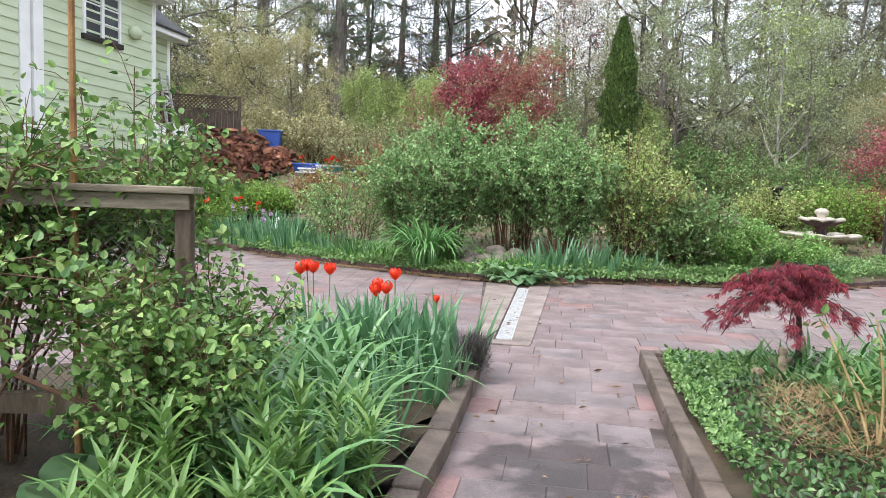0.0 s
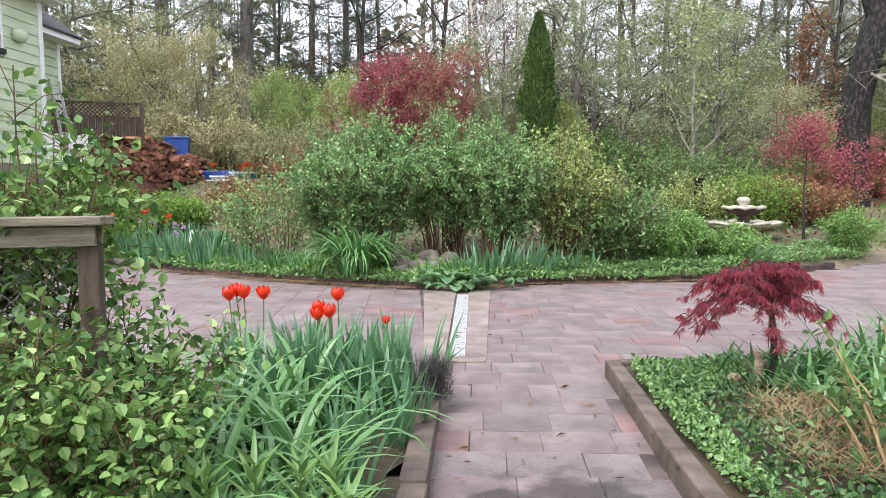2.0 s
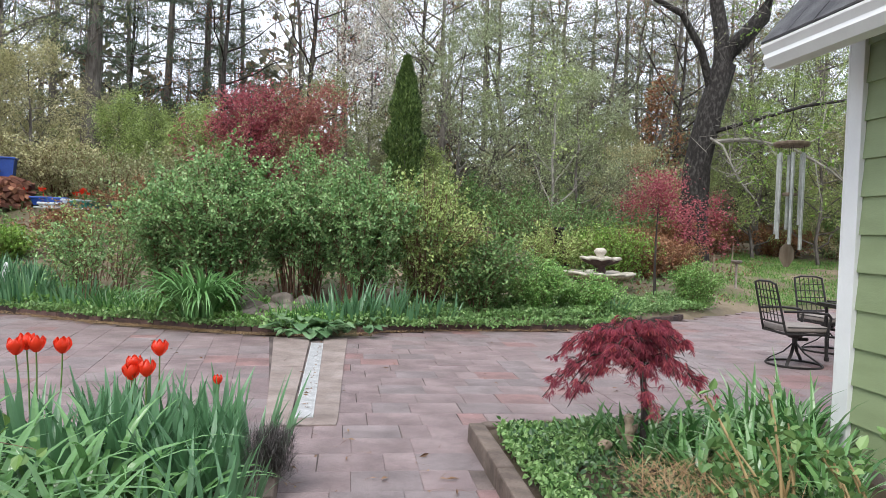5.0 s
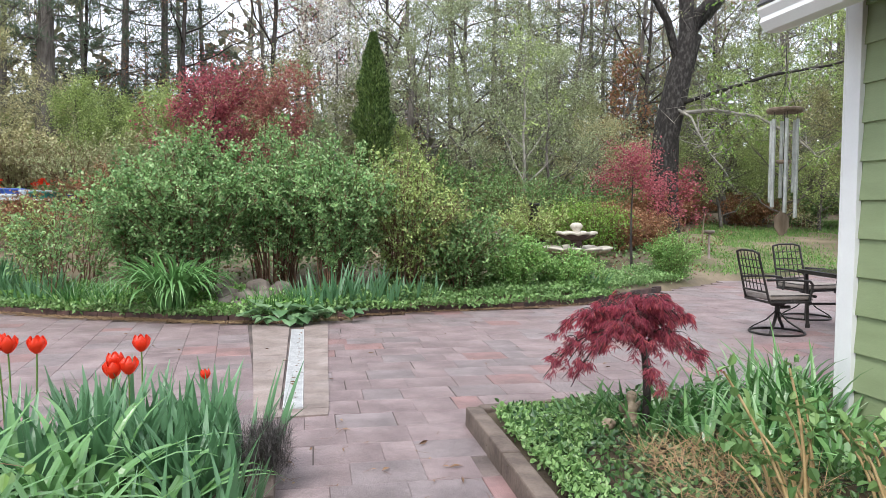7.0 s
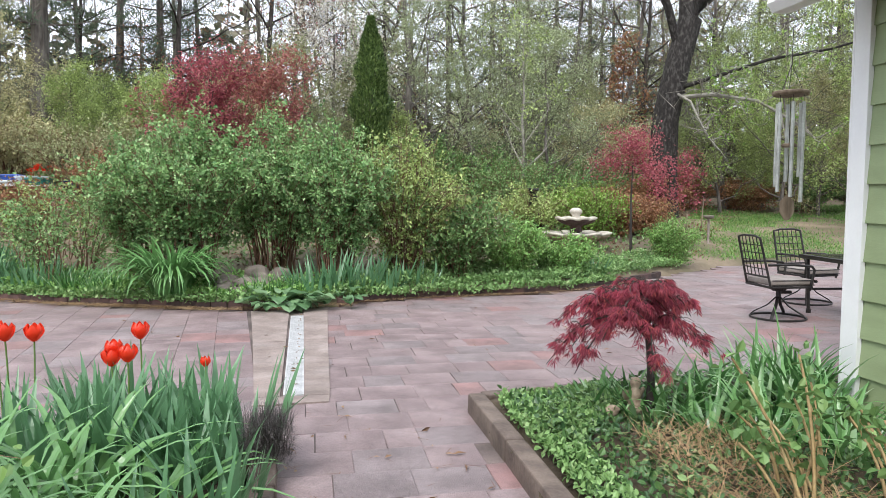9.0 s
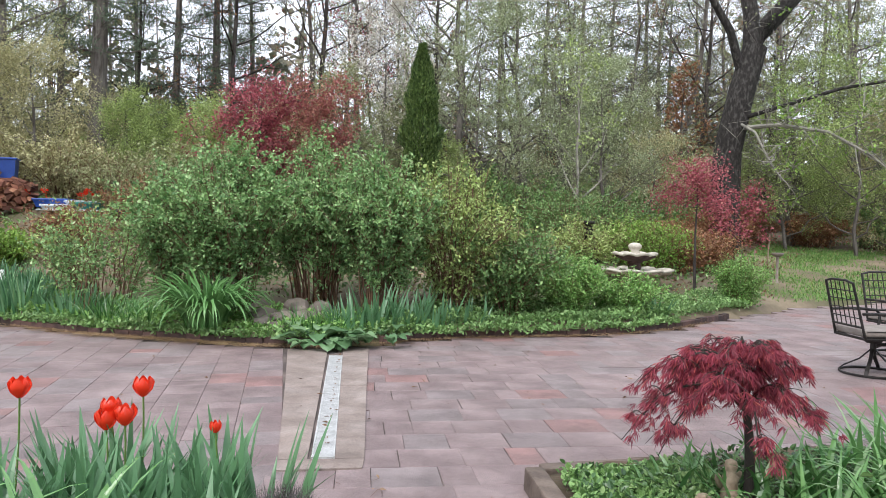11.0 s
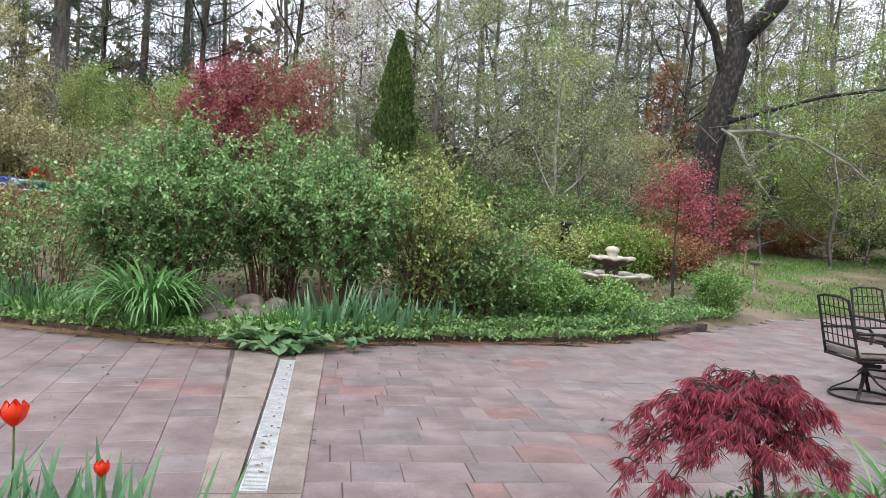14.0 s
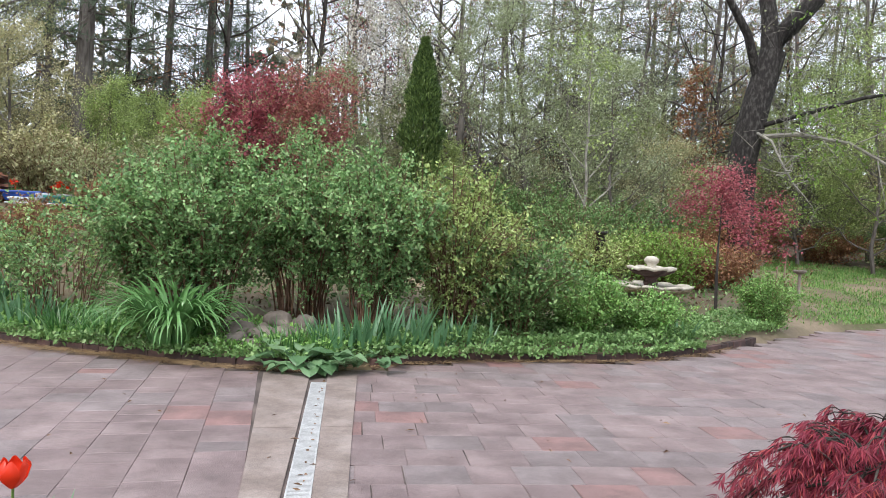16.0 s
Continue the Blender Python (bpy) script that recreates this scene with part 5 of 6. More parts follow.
build_tree("brown_conifer", "half-bare brown conifer at the wood's edge", *polar(10.2, 28), 436, M["bark"], M["orange_leaf"], 0.12, height=6.4, r0=0.12, limbs=30, start=0.08, reach=0.16, rise_=0.1, twigs=9, per=4, twig_len=0.4, sub=3)
build_tree("bare_sapling", "slim tan-barked tree with few leaves", 1.05, 20.2, 437, M["bark_pale"], M["young_leaf"], 0.09, height=5.4, r0=0.06, limbs=18, start=0.22, reach=0.28, rise_=1.1, twigs=6, per=3, twig_len=0.4, sub=3)
big = tagged(empty("big_trunk", *polar(27.2, 23.3), float(ground_z(*polar(27.2, 23.3)))), "thick dark tree trunk at the lawn's far side", "tree")
mesh_ob("trunk", *tubes([(np.array([(0, 0, -0.3), (0.05, 0, 0.5), (0.15, 0, 2.5), (0.4, 0, 6), (0.5, 0, 11)]), [0.6, 0.38, 0.32, 0.28, 0.16])], 12), M["oak_bark"], big, smooth=True)

# underbrush below the trees
for i, (deg, d, h, r, lm, nst) in enumerate([
        (2.5, 17.2, 1.75, 1.1, "shrub_leaf", 40), (5.5, 18.6, 1.6, 1.2, "shrub_leaf", 40), (4.2, 15.4, 1.05, 0.8, "young_leaf", 30), (8.8, 16.2, 1.1, 0.9, "bright_leaf", 26), (7.0, 17.5, 1.0, 0.9, "bright_leaf", 26),
        (10.8, 17.4, 1.0, 0.8, "orange_leaf", 34), (12.5, 18.6, 0.9, 0.9, "orange_leaf", 34), (9.6, 18.6, 1.1, 0.8, "orange_leaf", 30),
        (-24, 17, 1.5, 1.3, "wood_leaf", 36), (-28, 16.2, 1.3, 1.2, "orange_leaf", 34), (-31, 18.5, 1.6, 1.4, "wood_leaf", 36), (-35, 20.5, 1.8, 1.5, "tan_leaf", 36), (-26.5, 20.5, 2.0, 1.6, "wood_leaf", 40), (-21, 21, 1.9, 1.5, "shrub_leaf", 40), (-14, 19.5, 1.8, 1.4, "haze_leaf", 36), (-10, 22.5, 2.2, 1.6, "wood_leaf", 40), (-5, 22.5, 2.2, 1.6, "shrub_leaf", 40), (0, 21.5, 2.0, 1.5, "shrub_leaf", 40), (-39, 22, 1.8, 1.5, "tan_leaf", 36), (-18, 17.0, 1.4, 1.2, "wood_leaf", 34),
        (15, 30, 1.5, 1.8, "orange_leaf", 34), (19, 30, 1.3, 1.9, "orange_leaf", 34), (23, 31, 1.5, 1.9, "shrub_leaf", 34), (27, 32, 1.4, 1.9, "shrub_leaf", 34), (12.5, 25, 1.4, 1.4, "orange_leaf", 34), (31, 31, 1.6, 1.9, "wood_leaf", 34),
        (-45, 24, 1.9, 1.5, "wood_leaf", 36), (8, 24, 1.7, 1.6, "shrub_leaf", 40), (-34, 15.6, 0.8, 0.9, "orange_leaf", 24)]):
    x, y = polar(deg, d)
    place_shrub("wild_shrub", {"orange_leaf": "russet twiggy brush with only few leaves", "tan_leaf": "loose tan-leaved wild shrub in spring", "haze_leaf": "pale green wild shrub in spring", "young_leaf": "loose yellow-green wild shrub in new leaf", "bright_leaf": "bright green wild shrub in new leaf", "wood_leaf": "loose olive-green wild shrub", "shrub_leaf": "dark green leafy wild shrub"}[lm],
                x, y, M[lm], M["cane"], 450 + i, group="underbrush", h=h, r=r, stems=nst + 6, twigs=12, per=13, size=0.062 if d < 20 else 0.085, low=0.12, thick=0.012, twig_len=0.42)

# far woods behind everything
g = np.random.default_rng(500)
polys, c = [], []
for i in range(150):
    x, y = polar(g.uniform(-64, 42), g.uniform(52, 95))
    z, h = float(ground_z(x, y)), g.uniform(10, 20)
    lean = g.normal(0, 0.5, 2)
    polys.append((np.array([(x, y, z - 0.5), (x + lean[0] * 0.4, y, z + h * 0.5), (x + lean[0], y + lean[1], z + h)]), [g.uniform(0.10, 0.22), 0.10, 0.03]))
    for m in range(7):
        f = g.uniform(0.2, 0.9)
        b = np.array([x + lean[0] * f, y, z + h * f])
        e = b + g.normal(0, 1, 3) * [1.8, 1.8, 1.0] + [0, 0, 0.9]
        polys.append((np.array([b, e]), [0.05, 0.015]))
    c.append(np.column_stack([g.normal(x, 2.0, 130), g.normal(y, 2.0, 130), z + np.abs(g.normal(0, 0.34, 130)) * h * 0.8]))
far = tagged(empty("far_woods"), "hazy far woods of trunks and new leaves", "woods", kind="stuff")
mesh_ob("trunks", *tubes(polys, 4), M["bark"], far)
n = 80000
ang, dist = np.radians(g.uniform(-66, 44, n)), g.uniform(44, 90, n)
bx, by = dist * np.sin(ang), dist * np.cos(ang)
bz = ground_z(bx, by) + np.abs(g.normal(0, 5.0, n)) * (0.7 + 0.3 * np.sin(ang * 31))
mesh_ob("brushwood", *leaves(np.column_stack([bx, by, bz]), 0.75, g=g, aspect=0.7), M["far_brush"], far)
mesh_ob("leafage", *leaves(np.concatenate(c), 0.42, g=g, aspect=0.8), M["wood_leaf"], far)

# ---- garden things ----
def put(thing, x, y, z, rz=0, s=1.0):
    thing.matrix_world = pose(x, y, z, 0, 0, rz) @ Matrix.Scale(s, 4)


def chair():
    t = tagged(new("patio_chair"), "black iron swivel patio chair with a lattice back and taupe cushion", "chair", "patio chairs")
    for side in (-1, 1):
        bm = bmesh.new()
        bar(bm, (side * 0.25, -0.26, 0.40), (side * 0.23, -0.40, 0.97), 0.014, 8)
        part("back_post", bm, M["black_metal"], t)
        bm = bmesh.new()
        pts = [(side * 0.255, -0.30, 0.66), (side * 0.285, 0.0, 0.665), (side * 0.285, 0.22, 0.645), (side * 0.28, 0.26, 0.60), (side * 0.26, 0.22, 0.36)]
        for a, b in zip(pts, pts[1:]):
            bar(bm, a, b, 0.015, 8)
        part("armrest", bm, M["black_metal"], t)
    bm = bmesh.new()
    bar(bm, (-0.235, -0.40, 0.97), (-0.12, -0.405, 0.995), 0.013, 8)
    bar(bm, (-0.12, -0.405, 0.995), (0.12, -0.405, 0.995), 0.013, 8)
    bar(bm, (0.12, -0.405, 0.995), (0.235, -0.40, 0.97), 0.013, 8)
    part("back_frame", bm, M["black_metal"], t)
    bm = bmesh.new()
    bar(bm, (-0.245, -0.30, 0.52), (0.245, -0.30, 0.52), 0.012, 8)
    part("lower_back_rail", bm, M["black_metal"], t)
    for i in range(1, 6):
        x = -0.235 + 0.47 * i / 6
        bm = bmesh.new()
        bar(bm, (x, -0.30, 0.52), (x * 0.95, -0.402, 0.98), 0.006, 6)
        part("back_bar", bm, M["black_metal"], t)
    for i in range(1, 5):
        f = i / 5
        bm = bmesh.new()
        bar(bm, (-0.24, -0.30 - 0.10 * f, 0.52 + 0.46 * f), (0.24, -0.30 - 0.10 * f, 0.52 + 0.46 * f), 0.006, 6)
        part("back_bar", bm, M["black_metal"], t)
    bm = bmesh.new()
    for a, b in (((-0.26, -0.26, 0.40), (0.26, -0.26, 0.40)), ((-0.26, 0.25, 0.40), (0.26, 0.25, 0.40)), ((-0.26, -0.26, 0.40), (-0.26, 0.25, 0.40)), ((0.26, -0.26, 0.40), (0.26, 0.25, 0.40)), ((-0.26, 0, 0.40), (0.26, 0, 0.40))):
        bar(bm, a, b, 0.015, 8)
    part("seat_frame", bm, M["black_metal"], t)
    bm = bmesh.new()
    box(bm, -0.26, -0.26, 0.415, 0.26, 0.28, 0.49, bevel=0.025)
    cush = part("seat_cushion", bm, M["cushion"], t, "taupe weathered cushion", smooth=True)
    for z in (0.425, 0.48):
        for a, b in (((-0.255, 0.281, z), (0.255, 0.281, z)), ((0.261, -0.25, z), (0.261, 0.27, z)), ((-0.261, -0.25, z), (-0.261, 0.27, z))):
            bm = bmesh.new()
            bar(bm, a, b, 0.005, 6)
            part("piping", bm, M["black_metal"], cush)
    bm = bmesh.new()
    bar(bm, (0, 0, 0.20), (0, 0, 0.39), 0.03, 12)
    bar(bm, (0, 0, 0.33), (0, 0, 0.39), 0.075, 12, 0.11)
    bar(bm, (0, 0.02, 0.31), (0, 0.16, 0.31), 0.02, 8)
    part("swivel_post", bm, M["black_metal"], t)
    for k in range(4):
        a = math.pi / 4 + k * math.pi / 2
        bm = bmesh.new()
        pts = [(0.02, 0.26), (0.12, 0.15), (0.27, 0.06), (0.31, 0.02)]
        for (r0, z0), (r1, z1) in zip(pts, pts[1:]):
            flat_bar(bm, (r0 * math.cos(a), r0 * math.sin(a), z0), (r1 * math.cos(a), r1 * math.sin(a), z1), 0.035, 0.015)
        part("leg", bm, M["black_metal"], t)
    bm = bmesh.new()
    n = 28
    for k in range(n):
        a, b = 2 * math.pi * k / n, 2 * math.pi * (k + 1) / n
        bar(bm, (0.31 * math.cos(a), 0.31 * math.sin(a), 0.014), (0.31 * math.cos(b), 0.31 * math.sin(b), 0.014), 0.013, 6)
    part("base_ring", bm, M["black_metal"], t)
    return t


c1 = chair()
put(c1, 3.74, 8.62, 0.0, -78)
c2 = copy_thing(c1, pose(4.62, 9.95, 0.0, 0, 0, -158))
tagged(c2, "black iron lattice-backed patio chair pushed up to the table")


def table():
    t = tagged(new("patio_table"), "black iron patio table with a framed glass top", "table")
    bm = bmesh.new()
    for a, b in (((-0.8, -0.5), (0.8, -0.5)), ((0.8, -0.5), (0.8, 0.5)), ((0.8, 0.5), (-0.8, 0.5)), ((-0.8, 0.5), (-0.8, -0.5))):
        flat_bar(bm, (*a, 0.71), (*b, 0.71), 0.06, 0.045)
    part("top_frame", bm, M["black_metal"], t)
    bm = bmesh.new()
    box(bm, -0.77, -0.47, 0.725, 0.77, 0.47, 0.733)
    part("tabletop", bm, M["glass_top"], t, "dark glass top")
    for sx in (-1, 1):
        for sy in (-1, 1):
            bm = bmesh.new()
            bar(bm, (sx * 0.72, sy * 0.42, 0.03), (sx * 0.74, sy * 0.44, 0.70), 0.022, 8)
            bar(bm, (sx * 0.72, sy * 0.42, 0.0), (sx * 0.72, sy * 0.42, 0.05), 0.03, 8)
            part("leg", bm, M["black_metal"], t)
    bm = bmesh.new()
    for sy in (-1, 1):
        bar(bm, (-0.73, sy * 0.43, 0.30), (0.73, sy * 0.43, 0.30), 0.015, 8)
    part("stretcher", bm, M["black_metal"], t)
    return t


put(table(), 5.05, 8.75, 0.0, 8)


def fountain(x, y):
    z = float(ground_z(x, y))
    t = tagged(empty("garden_fountain", x, y, z - 0.02), "two-tiered cast stone garden fountain with scalloped rims", "fountain")
    bm = bmesh.new()
    lathe(bm, [(0.30, 0), (0.30, 0.05), (0.20, 0.10), (0.34, 0.14), (0.55, 0.20), (0.60, 0.24), (0.60, 0.27), (0.54, 0.27), (0.40, 0.20), (0.1, 0.18)], 64, 0.16, 9)
    part("lower_basin", bm, M["stone_tan"], t, "weathered brown lower basin", smooth=True)
    bm = bmesh.new()
    lathe(bm, [(0.57, 0.235), (0.612, 0.25), (0.612, 0.285), (0.56, 0.29), (0.545, 0.27)], 72, 0.20, 9, zw=0.035)
    part("lower_rim", bm, M["stone_pale"], t, "pale scalloped rim", smooth=True)
    bm = bmesh.new()
    lathe(bm, [(0.14, 0.17), (0.16, 0.22), (0.11, 0.28), (0.13, 0.34), (0.10, 0.40), (0.15, 0.45)], 20)
    part("pedestal", bm, M["brick_dark"], t, "dark brown pedestal", smooth=True)
    bm = bmesh.new()
    lathe(bm, [(0.10, 0.44), (0.22, 0.47), (0.33, 0.53), (0.35, 0.57), (0.33, 0.585), (0.28, 0.57), (0.05, 0.54)], 56, 0.16, 8)
    part("upper_basin", bm, M["brick_dark"], t, "dark brown upper basin", smooth=True)
    bm = bmesh.new()
    lathe(bm, [(0.325, 0.535), (0.362, 0.55), (0.362, 0.592), (0.32, 0.596), (0.29, 0.575)], 64, 0.20, 8, zw=0.03)
    part("upper_rim", bm, M["stone_pale"], t, "pale scalloped rim", smooth=True)
    bm = bmesh.new()
    lathe(bm, [(0.08, 0.54), (0.09, 0.60), (0.06, 0.64), (0.10, 0.70), (0.11, 0.74), (0.07, 0.79), (0.03, 0.80)], 16, 0.25, 5)
    part("finial", bm, M["stone_pale"], t, smooth=True)


fountain(1.95, 14.5)


def chiminea(x, y):
    z = float(ground_z(x, y))
    t = tagged(empty("chiminea", x, y, z - 0.02), "black cast iron chiminea with a tall chimney", "fire pit")
    bm = bmesh.new()
    lathe(bm, [(0.10, 0.2), (0.22, 0.24), (0.29, 0.36), (0.28, 0.48), (0.20, 0.58), (0.11, 0.64)], 20)
    part("bowl", bm, M["black_metal"], t, smooth=True)
    bm = bmesh.new()
    lathe(bm, [(0.10, 0.62), (0.095, 0.9), (0.09, 1.02), (0.125, 1.04), (0.125, 1.09), (0.09, 1.09)], 18)
    part("chimney", bm, M["black_metal"], t, smooth=True)
    for k in range(3):
        a = k * 2.1 + 0.4
        bm = bmesh.new()
        bar(bm, (0.14 * math.cos(a), 0.14 * math.sin(a), 0.26), (0.24 * math.cos(a), 0.24 * math.sin(a), 0), 0.018, 8)
        part("leg", bm, M["black_metal"], t)


chiminea(1.12, 15.4)


def rock(x, y, z, r, seed, mat="stone", label="rounded grey-brown field stone in the bed", flat=0.7):
    bm = bmesh.new()
    bmesh.ops.create_icosphere(bm, subdivisions=3, radius=r)
    for v in bm.verts:
        n = noise.noise(v.co / r * 0.9 + Vector((seed, 0, 0))) * 0.45 + noise.noise(v.co / r * 2.6 + Vector((0, seed, 0))) * 0.18
        v.co *= 1 + n
        v.co.z *= flat
    ob = tagged(part("rock", bm, M[mat], None, smooth=True), label, "rock", "rocks in the garden")
    ob.matrix_world = pose(x, y, z, 0, 0, seed * 57)


for i, (x, y, r) in enumerate([(-3.25, 9.2, 0.17), (-3.02, 9.35, 0.19), (-2.82, 9.5, 0.20), (-3.4, 9.55, 0.2), (-3.05, 9.05, 0.12), (-2.6, 9.6, 0.14), (-3.2, 9.7, 0.16), (-3.55, 9.75, 0.17), (-3.1, 9.85, 0.18), (-2.75, 9.9, 0.16)]):
    rock(x, y, float(ground_z(x, y)) + r * (0.35 if i < 7 else 0.8), r, i + 1)
for i, (x, y, r) in enumerate([(0.55, 16.2, 0.38), (0.2, 16.0, 0.24), (0.85, 16.6, 0.25)]):
    rock(x, y, float(ground_z(x, y)) + r * 0.4, r, i + 11, flat=1.1, label="upright grey boulder among the shrubs")
rock(1.08, 4.15, 0.14, 0.06, 21, "stone_tan", "small pale stone beside the statue")
rock(-9.3, 9.98, 0.08, 0.16, 23, label="mossy grey stone on the edging", flat=0.6)


def cherub(x, y, z):
    """A small seated garden statue as one plain shape."""
    bm = bmesh.new()
    lathe(bm, [(0.055, 0), (0.06, 0.03), (0.04, 0.07), (0.034, 0.11), (0.042, 0.135), (0.02, 0.155), (0.028, 0.17), (0.034, 0.19), (0.028, 0.215), (0.01, 0.225)], 14)
    for s in (-1, 1):
        bmesh.ops.create_uvsphere(bm, u_segments=10, v_segments=6, radius=0.04, matrix=Matrix.LocRotScale((s * 0.05, 0.025, 0.11), Euler((0.2, s * 0.5, 0)), (0.55, 0.3, 1.3)))
        bmesh.ops.create_uvsphere(bm, u_segments=10, v_segments=6, radius=0.03, matrix=Matrix.LocRotScale((s * 0.03, -0.045, 0.035), None, (0.8, 1.5, 0.7)))
    ob = tagged(part("garden_statue", bm, M["stone_tan"], None, smooth=True), "small weathered cast stone winged statue under the maple", "statue")
    ob.matrix_world = pose(x, y, z, 0, 0, 25)


cherub(1.25, 4.24, 0.11)


def wind_chime(x, y, ztop):
    t = tagged(empty("wind_chime", x, y, ztop), "large wind chime of long grey tubes under a wooden disc", "wind chime")
    bm = bmesh.new()
    lathe(bm, [(0.112, -0.012), (0.12, 0), (0.12, 0.012), (0.11, 0.018)], 24)
    part("top_disc", bm, M["old_wood"], t)
    for k in range(6):
        a = k * math.pi / 3 + 0.35
        L = 0.50 + 0.035 * k
        bm = bmesh.new()
        px, py = 0.085 * math.cos(a), 0.085 * math.sin(a)
        bar(bm, (px, py, -0.06), (px, py, -0.06 - L), 0.0125, 10)
        tube = part("tube", bm, M["chime_tube"], t, smooth=False)
        bm = bmesh.new()
        bar(bm, (px, py, -0.06), (px, py, -0.01), 0.002, 5)
        part("string", bm, M["black_metal"], tube)
    bm = bmesh.new()
    lathe(bm, [(0.045, -0.36), (0.05, -0.352), (0.05, -0.345), (0.045, -0.337)], 18)
    part("clapper", bm, M["old_wood"], t)
    bm = bmesh.new()
    bar(bm, (0, 0, 0), (0, 0, -0.70), 0.002, 5)
    part("cord", bm, M["black_metal"], t)
    bm = bmesh.new()
    vs = [(0, -0.68), (0.045, -0.73), (0.05, -0.80), (0.015, -0.86), (-0.015, -0.86), (-0.05, -0.80), (-0.045, -0.73)]
    a = [bm.verts.new((p, -0.004, q)) for p, q in vs]
    b = [bm.verts.new((p, 0.004, q)) for p, q in vs]
    bm.faces.new(a), bm.faces.new(b[::-1])
    for k in range(7):
        bm.faces.new((a[k], b[k], b[(k + 1) % 7], a[(k + 1) % 7]))
    part("wind_sail", bm, M["old_wood"], t)
    for k in range(3):
        a = k * 2.09
        bm = bmesh.new()
        bar(bm, (0.08 * math.cos(a), 0.08 * math.sin(a), 0.015), (0, 0, 0.20), 0.002, 5)
        part("string", bm, M["black_metal"], t)
    bm = bmesh.new()
    bar(bm, (0, 0, 0.20), (0, 0, 0.45), 0.003, 5)
    part("hook", bm, M["black_metal"], t)


wind_chime(2.38, 4.95, 2.14)


# ---- fence pen with wire netting ----
def pen():
    a, b = Vector((-1.15, 0.97, 0)), Vector((-3.4, -0.35, 0))
    d = (b - a).normalized()
    L = (b - a).length
    t = tagged(empty("wire_fence", a.x, a.y, 0, math.degrees(math.atan2(d.y, d.x))), "low wooden fence with a capped rail and wire netting", "fence")
    for x in (0.0, 1.25, 2.5):
        bm = bmesh.new()
        box(bm, x - 0.034, -0.034, -0.05, x + 0.034, 0.034, 1.248, bevel=0.004)
        part("post", bm, M["dark_wood"], t)
    bm = bmesh.new()
    box(bm, -0.03, -0.06, 1.25, L, -0.036, 1.315, bevel=0.003)
    part("rail", bm, M["deck_wood"], t)
    bm = bmesh.new()
    box(bm, -0.03, 0.036, 1.25, L, 0.06, 1.315, bevel=0.003)
    part("rail", bm, M["deck_wood"], t)
    bm = bmesh.new()
    box(bm, -0.06, -0.09, 1.317, L, -0.002, 1.345, bevel=0.004)
    part("cap_board", bm, M["deck_wood"], t)
    bm = bmesh.new()
    box(bm, -0.06, 0.004, 1.319, L, 0.09, 1.348, bevel=0.004)
    part("cap_board", bm, M["deck_wood"], t)
    bm = bmesh.new()
    box(bm, 0.09, -0.02, 0.36, L, 0.02, 0.45)
    part("lower_rail", bm, M["old_wood"], t)
    polys = []
    s = 0.055
    n = int((L - 0.1) / s)
    for i in range(-14, n):
        for sg in (1, -1):
            x0 = 0.1 + i * s + (0 if sg == 1 else 14 * s)
            p0, p1 = np.array([x0, -0.045, 0.40]), np.array([x0 + sg * 0.85, -0.045, 1.25])
            if p0[0] < 0.09 or p1[0] < 0.09:
                lo = p0 if p0[0] < p1[0] else p1
                f = (0.09 - p0[0]) / (p1[0] - p0[0])
                q = p0 + (p1 - p0) * f
                if p0[0] < 0.09 and p1[0] < 0.09:
                    continue
                if p0[0] < 0.09:
                    p0 = q
                else:
                    p1 = q
            if max(p0[0], p1[0]) > L:
                continue
            polys.append((np.array([p0, p1]), [0.0017, 0.0017]))
    mesh_ob("wire_netting", *tubes(polys, 4), M["wire"], t)


pen()
bm = bmesh.new()
bar(bm, (-1.50, 0.72, 0.0), (-1.58, 0.76, 2.7), 0.016, 8, 0.013)
tagged(part("garden_stake", bm, M["rust"], None), "tall rusty brown garden stake among the roses", "stake")
bm = bmesh.new()
bar(bm, (-1.55, 0.42, 0.62), (-0.98, 0.62, 0.42), 0.012, 7, 0.009)
tagged(part("fallen_cane", bm, M["cane"], None), "thick reddish cane leaning through the rose", "branch")

